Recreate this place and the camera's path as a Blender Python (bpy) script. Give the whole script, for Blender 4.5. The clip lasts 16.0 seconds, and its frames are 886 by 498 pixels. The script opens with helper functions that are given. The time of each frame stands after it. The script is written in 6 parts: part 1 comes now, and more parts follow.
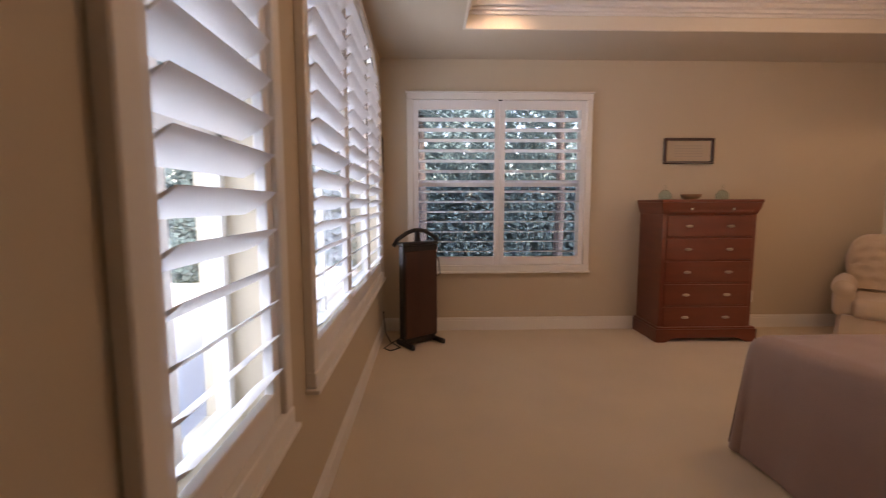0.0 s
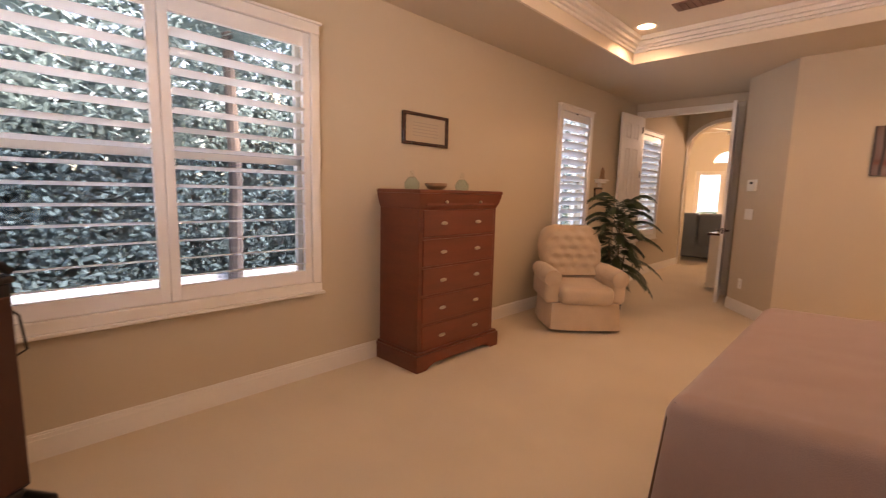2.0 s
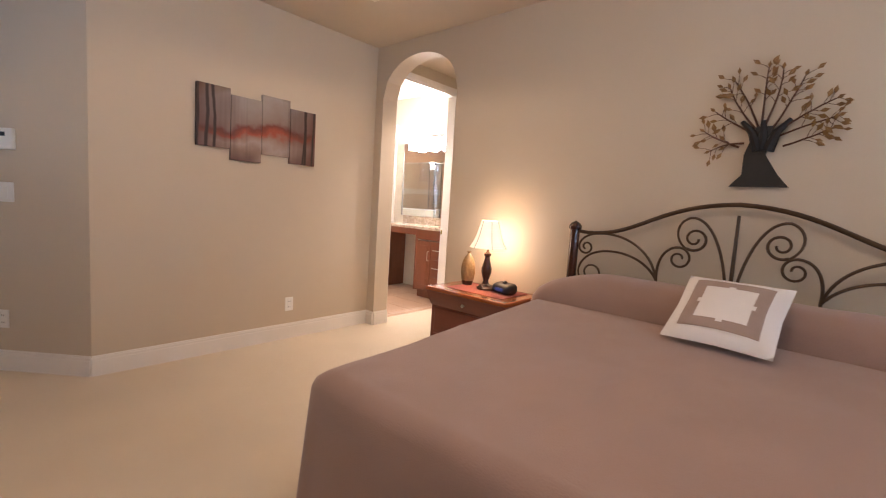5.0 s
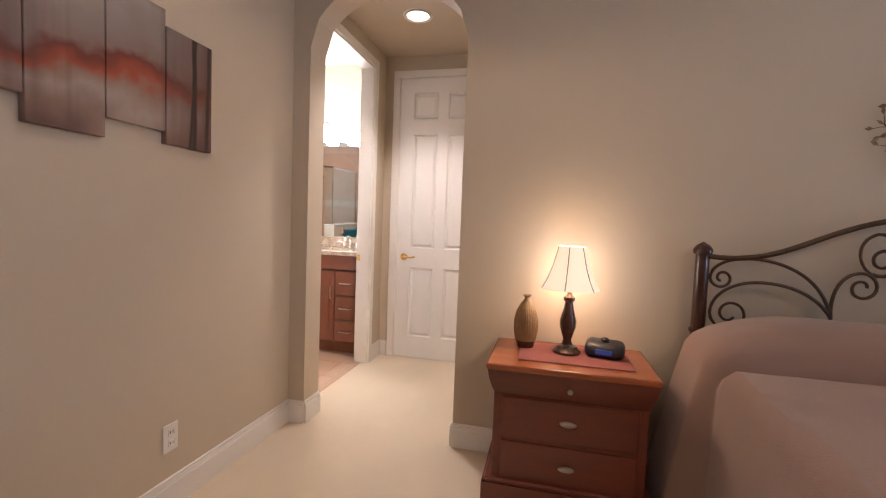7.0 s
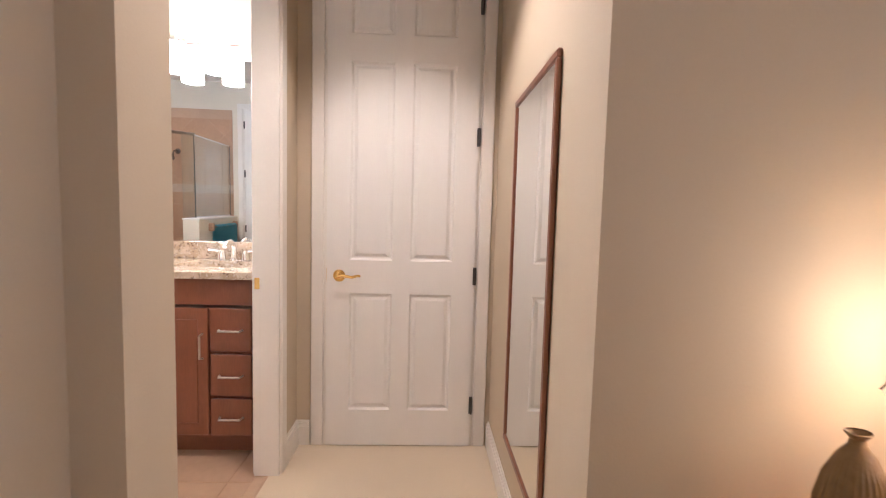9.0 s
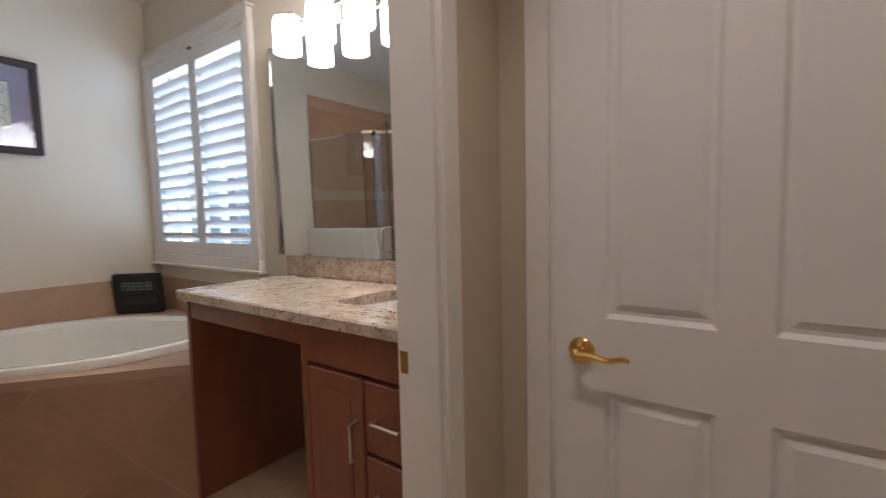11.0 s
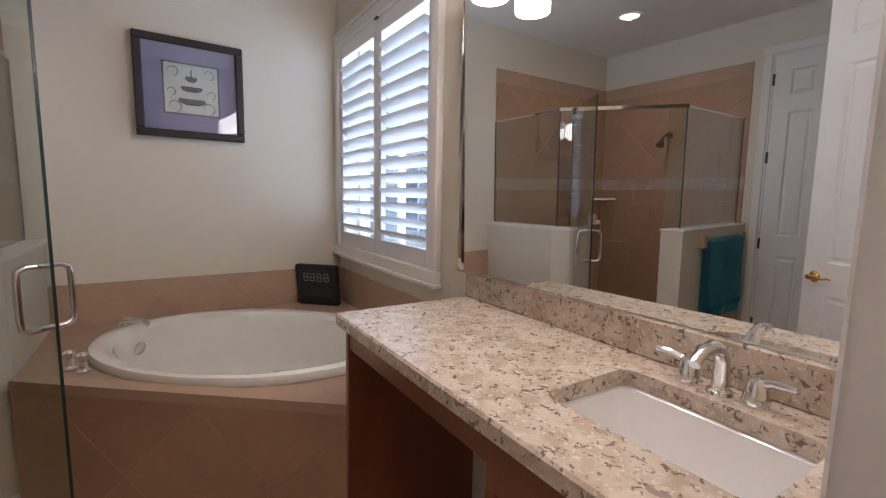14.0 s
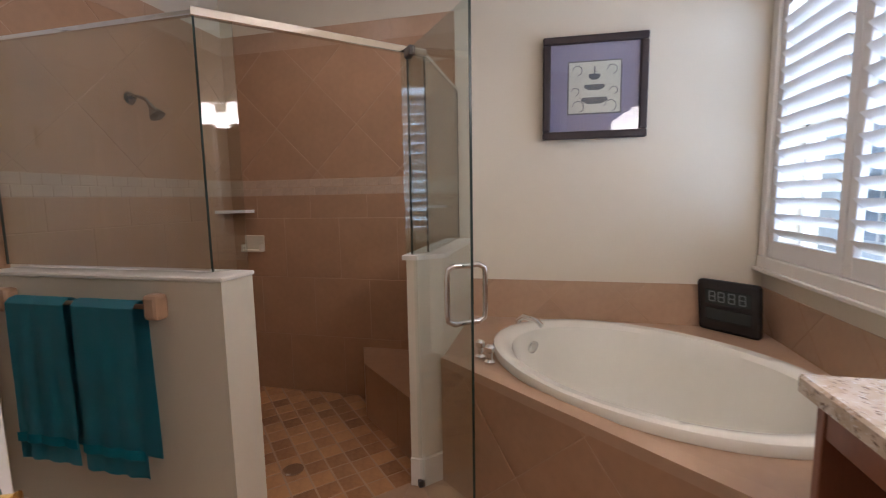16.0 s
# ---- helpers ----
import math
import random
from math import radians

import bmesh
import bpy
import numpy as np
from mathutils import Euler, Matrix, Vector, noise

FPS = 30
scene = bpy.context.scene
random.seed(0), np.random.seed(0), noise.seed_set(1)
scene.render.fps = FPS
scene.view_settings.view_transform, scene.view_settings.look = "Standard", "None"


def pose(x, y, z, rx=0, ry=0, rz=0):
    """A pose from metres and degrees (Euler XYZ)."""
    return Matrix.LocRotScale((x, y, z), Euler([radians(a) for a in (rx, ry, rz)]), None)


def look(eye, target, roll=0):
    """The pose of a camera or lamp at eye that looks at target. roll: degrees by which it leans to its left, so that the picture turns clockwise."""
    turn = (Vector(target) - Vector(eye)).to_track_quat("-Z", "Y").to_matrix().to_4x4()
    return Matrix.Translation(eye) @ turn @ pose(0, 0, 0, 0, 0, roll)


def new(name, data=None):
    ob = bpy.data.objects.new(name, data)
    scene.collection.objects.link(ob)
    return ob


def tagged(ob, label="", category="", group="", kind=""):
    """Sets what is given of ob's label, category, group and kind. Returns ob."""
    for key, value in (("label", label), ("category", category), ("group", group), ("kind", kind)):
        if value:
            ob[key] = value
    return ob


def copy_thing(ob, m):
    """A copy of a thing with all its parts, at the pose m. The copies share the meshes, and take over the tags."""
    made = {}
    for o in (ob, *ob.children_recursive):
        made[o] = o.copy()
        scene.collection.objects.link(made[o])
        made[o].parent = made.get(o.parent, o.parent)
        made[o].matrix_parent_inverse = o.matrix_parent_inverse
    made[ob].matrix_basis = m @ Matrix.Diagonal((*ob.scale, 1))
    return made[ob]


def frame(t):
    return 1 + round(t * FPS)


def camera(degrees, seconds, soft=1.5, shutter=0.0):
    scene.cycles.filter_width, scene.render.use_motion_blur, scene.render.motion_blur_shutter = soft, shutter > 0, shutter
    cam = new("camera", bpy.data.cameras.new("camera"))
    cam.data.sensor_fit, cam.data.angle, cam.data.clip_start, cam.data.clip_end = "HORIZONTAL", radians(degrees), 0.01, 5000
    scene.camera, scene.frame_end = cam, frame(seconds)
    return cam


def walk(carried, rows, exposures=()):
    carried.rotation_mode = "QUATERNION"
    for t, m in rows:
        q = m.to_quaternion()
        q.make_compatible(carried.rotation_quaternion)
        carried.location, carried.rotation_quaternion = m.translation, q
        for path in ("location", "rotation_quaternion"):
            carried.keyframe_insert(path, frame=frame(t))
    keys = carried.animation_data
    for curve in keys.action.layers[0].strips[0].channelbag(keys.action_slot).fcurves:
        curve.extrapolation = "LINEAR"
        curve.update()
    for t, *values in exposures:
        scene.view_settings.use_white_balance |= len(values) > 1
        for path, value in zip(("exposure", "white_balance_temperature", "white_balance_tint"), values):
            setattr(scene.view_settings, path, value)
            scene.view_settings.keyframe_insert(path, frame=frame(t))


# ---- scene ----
cam = camera(90.2, 16.0, soft=1.1, shutter=0.2)
PATH = [
    (0, (0.459, -0.15, 1.261), (0.521, 1.839, 1.059), -0.1),
    (0.5, (0.443, 0.246, 1.319), (1.103, 2.118, 1.075), 0.3),
    (1, (0.41, 0.68, 1.334), (1.407, 2.393, 1.07), 1.9),
    (1.5, (0.417, 1.067, 1.272), (1.626, 2.642, 1.034), 1.6),
    (2, (0.492, 1.514, 1.288), (1.916, 2.895, 1.03), 1.4),
    (2.5, (0.65, 1.908, 1.259), (2.5, 2.622, 1.003), 0.1),
    (3, (0.891, 2.242, 1.243), (2.87, 2.14, 0.972), 1.5),
    (3.5, (1.187, 2.521, 1.234), (3.048, 1.822, 1.008), 1.7),
    (4, (1.587, 2.716, 1.233), (3.17, 1.514, 1.014), 1.6),
    (4.2, (1.788, 2.77, 1.219), (3.295, 1.473, 1.0), 2.1),
    (6.3, (3.877, 2.6, 1.195), (4.718, 0.791, 1.053), 2.6),
    (6.5, (4.074, 2.502, 1.183), (4.772, 0.632, 1.046), 2.1),
    (7, (4.522, 2.288, 1.202), (4.979, 0.344, 1.086), 2.2),
    (7.5, (4.881, 1.984, 1.196), (5.112, 0.003, 1.042), 0.9),
    (8, (5.157, 1.597, 1.198), (5.179, -0.395, 1.021), 2.0),
    (8.2, (5.269, 1.443, 1.201), (5.18, -0.548, 1.034), 1.7),
    (10.3, (5.334, -0.014, 1.218), (5.516, -2.001, 1.08), -1.2),
    (10.5, (5.396, -0.118, 1.225), (5.793, -2.071, 1.065), -0.2),
    (11, (5.415, -0.409, 1.214), (6.577, -2.03, 1.061), -1.3),
    (11.5, (5.478, -0.605, 1.285), (7.276, -1.459, 1.086), -1.3),
    (12, (5.543, -0.737, 1.318), (7.529, -0.832, 1.1), -0.5),
    (12.5, (5.689, -0.743, 1.318), (7.676, -0.808, 1.101), -0.6),
    (13, (5.881, -0.709, 1.326), (7.805, -1.205, 1.099), 0.7),
    (13.5, (5.949, -0.732, 1.332), (7.757, -1.553, 1.09), 1.3),
    (14, (5.977, -0.759, 1.329), (7.647, -1.833, 1.09), 1.1),
    (14.5, (5.98, -0.782, 1.328), (7.683, -1.805, 1.1), 0.8),
    (15, (5.987, -0.782, 1.335), (7.917, -1.256, 1.105), 1.0),
    (15.5, (6.09, -0.764, 1.319), (8.072, -0.638, 1.08), -0.6),
    (16, (6.335, -0.72, 1.317), (8.266, -0.251, 1.087), -1.0),
]
EXPOSURES = [(0, 2.1, 7500, 29), (0.5, 1.72, 7900, 34), (1.0, 2.3, 8600, 36), (1.5, 2.65, 8200, 30), (2.5, 2.72, 8800, 36), (3.2, 2.85, 7800, 31), (4.0, 2.85, 6300, 18), (6.5, 2.55, 5550, 16), (7.0, 2.4, 5450, 16), (8.2, 2.35, 5450, 17), (10.5, 1.55, 5400, 14), (11.0, 0.85, 5450, 14), (11.5, 0.7, 5500, 14), (12.5, 0.7, 5450, 15), (15.0, 0.78, 5600, 18), (16, 1.05, 5700, 18)]
walk(cam, [(t, look(eye, target, roll)) for t, eye, target, roll in PATH], EXPOSURES)

# ---------------------------------------------------------------- light
world = bpy.data.worlds.new("sky")
scene.world = world
world.use_nodes = True
_n = world.node_tree.nodes
_sky = _n.new("ShaderNodeTexSky")
_sky.sky_type = "NISHITA"
_sky.sun_disc = False
_sky.sun_elevation = radians(42)
_sky.sun_rotation = radians(130)
_n["Background"].inputs[1].default_value = 0.15
world.node_tree.links.new(_sky.outputs[0], _n["Background"].inputs[0])
sun = new("sun", bpy.data.lights.new("sun", "SUN"))
sun.data.energy, sun.data.angle, sun.data.color = 4.5, radians(30), (1.0, 0.96, 0.92)
sun.matrix_world = look((0, 0, 20), (-6, 5, 13))

WARM = (1.0, 0.70, 0.46)
SOFT = (1.0, 0.80, 0.62)
DIM = 0.28  # the lamps are weak beside the daylight


def point(name, loc, watts, colour=WARM, size=0.05):
    ob = new(name, bpy.data.lights.new(name, "POINT"))
    ob.data.energy, ob.data.color, ob.data.shadow_soft_size = watts * DIM, colour, size
    ob.location = loc
    return ob


def spot(name, loc, watts, colour=WARM, angle=120, size=0.06):
    ob = new(name, bpy.data.lights.new(name, "SPOT"))
    ob.data.energy, ob.data.color, ob.data.shadow_soft_size = watts * DIM, colour, size
    ob.data.spot_size, ob.data.spot_blend = radians(angle), 0.6
    ob.location = loc
    return ob


def daylight(name, loc, rz, w, h, watts, colour=(0.72, 0.85, 1.0)):
    """The sky's light in a window's opening, shining along local -z."""
    ob = new(name, bpy.data.lights.new(name, "AREA"))
    ob.data.shape, ob.data.size, ob.data.size_y, ob.data.energy, ob.data.color = "RECTANGLE", w, h, watts, colour
    ob.matrix_world = pose(*loc, 90, 0, rz)
    return ob


point("bowl_bulb", (2.98, 2.04, 2.36), 13, WARM, 0.12)
for _x, _y in ((4.9, 3.22), (4.9, 0.9), (1.05, 3.22), (1.05, 0.9)):
    spot("downlight_lamp", (_x, _y, 2.84), 16 if _x > 3 else 10, WARM, 150)
point("table_lamp_bulb", (4.41, 0.2, 0.985), 3.6, (1.0, 0.72, 0.48), 0.03)
spot("downlight_lamp", (5.47, -0.66, 2.6), 70, SOFT, 104)
for _x, _y in ((7.35, -0.55), (8.2, 0.55)):
    spot("downlight_lamp", (_x, _y, 2.716), 17, SOFT, 150, 0.015)
for _x in (6.47, 6.70, 6.93, 7.16):
    point("vanity_bulb", (_x, -1.66, 2.0), 2.3, (1.0, 0.84, 0.68), 0.04)
# Added fill that brightens the far room; it belongs to no fitting.
point("far_room_fill", (11.6, 3.0, 2.5), 60, SOFT, 0.2)
# Added fill for the hall, aimed down; no downlight is built above it.
spot("downlight_lamp", (8.6, 3.4, 2.85), 14, WARM, 150)
daylight("window_daylight", (8.30, -2.015, 1.635), 0, 1.19, 1.28, 15)
daylight("window_daylight", (5.47, 4.43, 1.45), 180, 0.69, 1.58, 1.6, (0.36, 0.62, 1.0))
daylight("window_daylight", (7.975, 4.43, 1.45), 180, 0.80, 1.58, 1.6, (0.45, 0.68, 1.0))
daylight("window_daylight", (-0.24, 0.83, 1.44), -90, 0.57, 1.60, 2.4, (0.52, 0.74, 1.0))
daylight("window_daylight", (-0.24, 2.69, 1.57), -90, 2.37, 1.86, 8, (0.52, 0.74, 1.0))

# ---------------------------------------------------------------- materials


def material(name, colour, rough=0.6, metal=0.0, vary=0.12, scale=6.0, fine=60.0, bump=0.15, depth=0.01, spread=0.0,
             glow=None, sheen=0.0, stretch=(1, 1, 1), coat=0.0, tint=None):
    """A surface with variation at two scales, relief and, with spread, a shade of its own for each object."""
    m = bpy.data.materials.new(name)
    m.use_nodes = True
    nt, ln = m.node_tree.nodes, m.node_tree.links
    b = nt["Principled BSDF"]
    b.inputs["Roughness"].default_value, b.inputs["Metallic"].default_value = rough, metal
    b.inputs["Coat Weight"].default_value, b.inputs["Sheen Weight"].default_value = coat, sheen
    co, mp = nt.new("ShaderNodeTexCoord"), nt.new("ShaderNodeMapping")
    ln.new(co.outputs["Object"], mp.inputs[0])
    mp.inputs["Scale"].default_value = stretch
    big, small = nt.new("ShaderNodeTexNoise"), nt.new("ShaderNodeTexNoise")
    big.inputs["Scale"].default_value, small.inputs["Scale"].default_value = scale, fine
    big.inputs["Detail"].default_value, small.inputs["Detail"].default_value = 4, 3
    for n in (big, small):
        ln.new(mp.outputs[0], n.inputs["Vector"])
    mix = nt.new("ShaderNodeMix")
    mix.data_type = "RGBA"
    dark = tint or tuple(c * (1 - 2 * vary) for c in colour)
    mix.inputs["A"].default_value, mix.inputs["B"].default_value = (*dark, 1), (*(min(1, c * (1 + vary)) for c in colour), 1)
    add = nt.new("ShaderNodeMath")
    add.operation = "MULTIPLY_ADD"
    ln.new(small.outputs["Fac"], add.inputs[0])
    add.inputs[1].default_value = 0.5
    half = nt.new("ShaderNodeMath")
    half.operation = "MULTIPLY"
    ln.new(big.outputs["Fac"], half.inputs[0])
    half.inputs[1].default_value = 0.7
    ln.new(half.outputs[0], add.inputs[2])
    last = add
    if spread:
        info, sm = nt.new("ShaderNodeObjectInfo"), nt.new("ShaderNodeMath")
        sm.operation = "MULTIPLY_ADD"
        ln.new(info.outputs["Random"], sm.inputs[0])
        sm.inputs[1].default_value = spread
        sub = nt.new("ShaderNodeMath")
        sub.operation = "SUBTRACT"
        ln.new(add.outputs[0], sub.inputs[0])
        sub.inputs[1].default_value = spread / 2
        ln.new(sub.outputs[0], sm.inputs[2])
        last = sm
    ln.new(last.outputs[0], mix.inputs["Factor"])
    ln.new(mix.outputs["Result"], b.inputs["Base Color"])
    if bump:
        bp = nt.new("ShaderNodeBump")
        bp.inputs["Strength"].default_value, bp.inputs["Distance"].default_value = bump, depth
        ln.new(small.outputs["Fac"], bp.inputs["Height"])
        ln.new(bp.outputs[0], b.inputs["Normal"])
    if glow:
        b.inputs["Emission Color"].default_value, b.inputs["Emission Strength"].default_value = (*glow[:3], 1), glow[3]
    return m


def glass(name, colour=(0.95, 1.0, 0.97), rough=0.0, ior=1.45):
    m = bpy.data.materials.new(name)
    m.use_nodes = True
    nt, ln = m.node_tree.nodes, m.node_tree.links
    tr, gl, mx, lw, pw, fr = (nt.new("ShaderNode" + s) for s in ("BsdfTransparent", "BsdfGlossy", "MixShader", "LayerWeight", "Math", "Math"))
    tr.inputs[0].default_value = (*colour, 1)
    gl.inputs["Roughness"].default_value = rough
    lw.inputs["Blend"].default_value = 0.5
    pw.operation, fr.operation = "POWER", "MULTIPLY_ADD"
    ln.new(lw.outputs["Facing"], pw.inputs[0])
    pw.inputs[1].default_value = 4.0
    ln.new(pw.outputs[0], fr.inputs[0])
    fr.inputs[1].default_value, fr.inputs[2].default_value = 0.85, ((ior - 1) / (ior + 1)) ** 2
    ln.new(fr.outputs[0], mx.inputs[0])
    ln.new(tr.outputs[0], mx.inputs[1])
    ln.new(gl.outputs[0], mx.inputs[2])
    ln.new(mx.outputs[0], nt["Material Output"].inputs[0])
    return m


PAINT = material("beige wall paint", (0.56, 0.47, 0.345), 0.75, vary=0.03, scale=1.5, fine=140, bump=0.12, depth=0.003)
PALE = material("pale cream wall paint", (0.70, 0.635, 0.515), 0.7, vary=0.03, scale=1.5, fine=140, bump=0.12, depth=0.003)
CEIL = material("cream ceiling paint", (0.74, 0.66, 0.54), 0.8, vary=0.03, scale=2, fine=120, bump=0.2, depth=0.003)
BATHC = material("pale bathroom ceiling paint", (0.82, 0.78, 0.71), 0.8, vary=0.03, scale=2, fine=120, bump=0.2, depth=0.003)
TRIM = material("white trim paint", (0.78, 0.74, 0.68), 0.35, vary=0.03, scale=5, fine=90, bump=0.04, depth=0.002)
DOORW = material("white door paint", (0.80, 0.77, 0.73), 0.4, vary=0.03, scale=4, fine=80, bump=0.05, depth=0.002, stretch=(4, 4, 0.6))
SHUT = material("white shutter paint", (0.80, 0.78, 0.76), 0.35, vary=0.02, scale=5, fine=60, bump=0.03, depth=0.002)
CARPET = material("cream carpet", (0.66, 0.54, 0.38), 0.95, vary=0.10, scale=2.2, fine=420, bump=0.6, depth=0.006, sheen=0.3)
CHERRY = material("cherry wood", (0.16, 0.034, 0.015), 0.28, vary=0.28, scale=3, fine=40, bump=0.05, depth=0.002, stretch=(1, 1, 6), coat=0.3)
NSTOP = material("orange cherry wood", (0.36, 0.10, 0.03), 0.25, vary=0.22, scale=3, fine=40, bump=0.05, depth=0.002, stretch=(1, 6, 6), coat=0.4)
VANW = material("reddish maple", (0.22, 0.075, 0.035), 0.35, vary=0.22, scale=3, fine=40, bump=0.05, depth=0.002, stretch=(5, 5, 0.7), coat=0.2)
DARKW = material("dark stained wood", (0.05, 0.018, 0.010), 0.25, vary=0.25, scale=8, fine=50, bump=0.05, depth=0.002, coat=0.4)
SPREAD = material("mauve brown bedspread", (0.32, 0.205, 0.16), 0.9, vary=0.10, scale=5, fine=260, bump=0.5, depth=0.004, sheen=0.3)
UNDER = material("dark bed skirt cloth", (0.06, 0.04, 0.035), 0.9, vary=0.1)
WHITEC = material("white cotton", (0.76, 0.72, 0.68), 0.9, vary=0.05, scale=8, fine=300, bump=0.3, depth=0.002)
TAUPE = material("taupe embroidery", (0.36, 0.27, 0.23), 0.9, vary=0.15, scale=12, fine=300, bump=0.4, depth=0.003)
IRON = material("bronzed iron", (0.095, 0.06, 0.036), 0.38, 0.7, vary=0.3, scale=12, fine=80, bump=0.2, depth=0.002)
BLACKI = material("black iron", (0.012, 0.010, 0.009), 0.5, 0.3, vary=0.2, scale=12, fine=80)
LEAFM = material("bronze and gilt leaf", (0.22, 0.13, 0.05), 0.3, 0.85, vary=0.6, scale=22, fine=80, tint=(0.05, 0.02, 0.012))
COPPER = material("copper wire and leaves", (0.11, 0.05, 0.028), 0.4, 0.7, vary=0.3, scale=15, fine=80)
FABRIC = material("cream upholstery", (0.56, 0.43, 0.30), 0.92, vary=0.10, scale=7, fine=260, bump=0.4, depth=0.004, sheen=0.3)
PLASTIC = material("black plastic", (0.012, 0.011, 0.012), 0.38, vary=0.15, scale=10, fine=120, bump=0.05)
MAHOG = material("dark mahogany panel", (0.06, 0.02, 0.012), 0.35, vary=0.3, scale=3, fine=40, bump=0.04, stretch=(5, 5, 0.6))
LEAF = material("palm green leaf", (0.022, 0.042, 0.014), 0.5, vary=0.4, scale=6, fine=60)
STEM = material("brown palm stem", (0.10, 0.07, 0.035), 0.8, vary=0.3, scale=20, fine=120, bump=0.5)
SOIL = material("dark soil", (0.03, 0.022, 0.016), 0.95, vary=0.4, scale=30, fine=150, bump=0.8)
BRASS = material("polished brass", (0.82, 0.55, 0.18), 0.16, 1.0, vary=0.08, scale=20, fine=100, bump=0.02)
PEWTER = material("pewter pull", (0.60, 0.55, 0.48), 0.28, 1.0, vary=0.15, scale=20, fine=100, bump=0.05)
CHROME = material("chrome", (0.80, 0.80, 0.80), 0.07, 1.0, vary=0.03, scale=20, fine=100, bump=0.0)
STEEL = material("dark steel", (0.10, 0.09, 0.085), 0.35, 0.9, vary=0.15, scale=20, fine=100)
MIRROR = material("mirror silver", (0.86, 0.88, 0.87), 0.01, 1.0, vary=0.0, scale=2, fine=2, bump=0.0)
GLASSW = glass("window glass", (0.97, 0.99, 0.99))
GLASSS = glass("shower glass", (0.92, 0.96, 0.945), ior=1.72)
MESHS = glass("grey insect mesh", (0.68, 0.72, 0.78), 0.4, 1.1)
GLASSE = material("green glass edge", (0.012, 0.028, 0.022), 0.3, vary=0.1, bump=0.0)
AQUA = glass("aqua glass", (0.80, 0.93, 0.93), 0.02, 1.5)
NICKEL = material("dark nickel", (0.34, 0.31, 0.28), 0.25, 0.9, vary=0.1, scale=20, fine=100, bump=0.0)
SHELLW = material("tan wood bowl", (0.35, 0.20, 0.10), 0.5, vary=0.2, scale=20)
TUBW = material("cream acrylic", (0.80, 0.77, 0.68), 0.12, vary=0.02, scale=2, fine=20, bump=0.0, coat=0.5)
CERAM = material("white ceramic", (0.80, 0.77, 0.74), 0.10, vary=0.02, scale=2, fine=20, bump=0.0, coat=0.5)
TILE = material("tan ceramic tile", (0.42, 0.25, 0.145), 0.28, vary=0.12, scale=4, fine=30, bump=0.06, depth=0.003, spread=0.18)
TILEL = material("light tan ceramic tile", (0.47, 0.31, 0.20), 0.32, vary=0.10, scale=4, fine=30, bump=0.06, depth=0.003, spread=0.25)
BAND = material("pale tumbled stone", (0.50, 0.37, 0.27), 0.55, vary=0.12, scale=14, fine=70, bump=0.2, spread=0.4)
MOSAIC = material("brown tumbled mosaic", (0.46, 0.25, 0.11), 0.45, vary=0.20, scale=10, fine=60, bump=0.2, spread=0.9, tint=(0.24, 0.11, 0.05))
GROUT = material("tan grout", (0.50, 0.345, 0.23), 0.9, vary=0.1, scale=20, fine=200, bump=0.3)
TOWEL = material("teal terry towel", (0.010, 0.45, 0.60), 0.95, vary=0.12, scale=10, fine=420, bump=1.0, depth=0.008, sheen=0.4)
TOWELB = material("teal woven towel hem", (0.008, 0.37, 0.52), 0.85, vary=0.08, scale=10, fine=300, bump=0.4, depth=0.003)
CLOCKB = material("dark lcd screen", (0.035, 0.045, 0.045), 0.2, vary=0.1, bump=0.0)
LCD = material("pale lcd digits", (0.16, 0.19, 0.19), 0.4, vary=0.05, bump=0.0)
SHADE = material("cream lamp shade", (0.80, 0.68, 0.48), 0.8, vary=0.05, scale=10, fine=200, glow=(1.0, 0.70, 0.42, 0.17))
PIPING = material("dark brown piping", (0.10, 0.05, 0.025), 0.8, vary=0.1)
BULB = material("glowing lamp glass", (1, 1, 1), 0.4, vary=0.0, bump=0.0, glow=(1.0, 0.80, 0.55, 1.9))
VGLASS = material("glowing frosted shade", (1, 1, 1), 0.4, vary=0.0, bump=0.0, glow=(1.0, 0.86, 0.72, 5.4))
OLIVE = material("ribbed olive ceramic", (0.32, 0.21, 0.09), 0.35, vary=0.2, scale=12, fine=60, tint=(0.10, 0.05, 0.02))
VASEDK = material("dark brown glaze", (0.05, 0.02, 0.012), 0.2, vary=0.2)
MAT = material("rose woven place mat", (0.34, 0.11, 0.09), 0.9, vary=0.15, scale=20, fine=300, bump=0.6, stretch=(1, 8, 1))
PAPER = material("tan paper", (0.50, 0.41, 0.30), 0.8, vary=0.04)
MATBD = material("lavender mat board", (0.30, 0.27, 0.40), 0.8, vary=0.05)
PRINT = material("cream print paper", (0.68, 0.66, 0.58), 0.8, vary=0.08, scale=30)
INK = material("grey ink", (0.16, 0.16, 0.18), 0.8, vary=0.2, scale=30)
FRAMEB = material("dark carved frame wood", (0.022, 0.012, 0.014), 0.35, vary=0.4, scale=60, fine=200, bump=0.5, depth=0.004)
SOFA = material("blue grey leather", (0.12, 0.15, 0.18), 0.45, vary=0.12, scale=6, fine=120, bump=0.2)
CAB = material("cream cabinet paint", (0.70, 0.62, 0.48), 0.5, vary=0.05)
SWITCHW = material("white switch plastic", (0.80, 0.78, 0.72), 0.35, vary=0.02, bump=0.0)
VENT = material("brown vent metal", (0.18, 0.10, 0.07), 0.5, vary=0.1)
HEDGE = material("hedge leaves", (0.105, 0.175, 0.18), 0.95, vary=0.2, scale=3, fine=40)
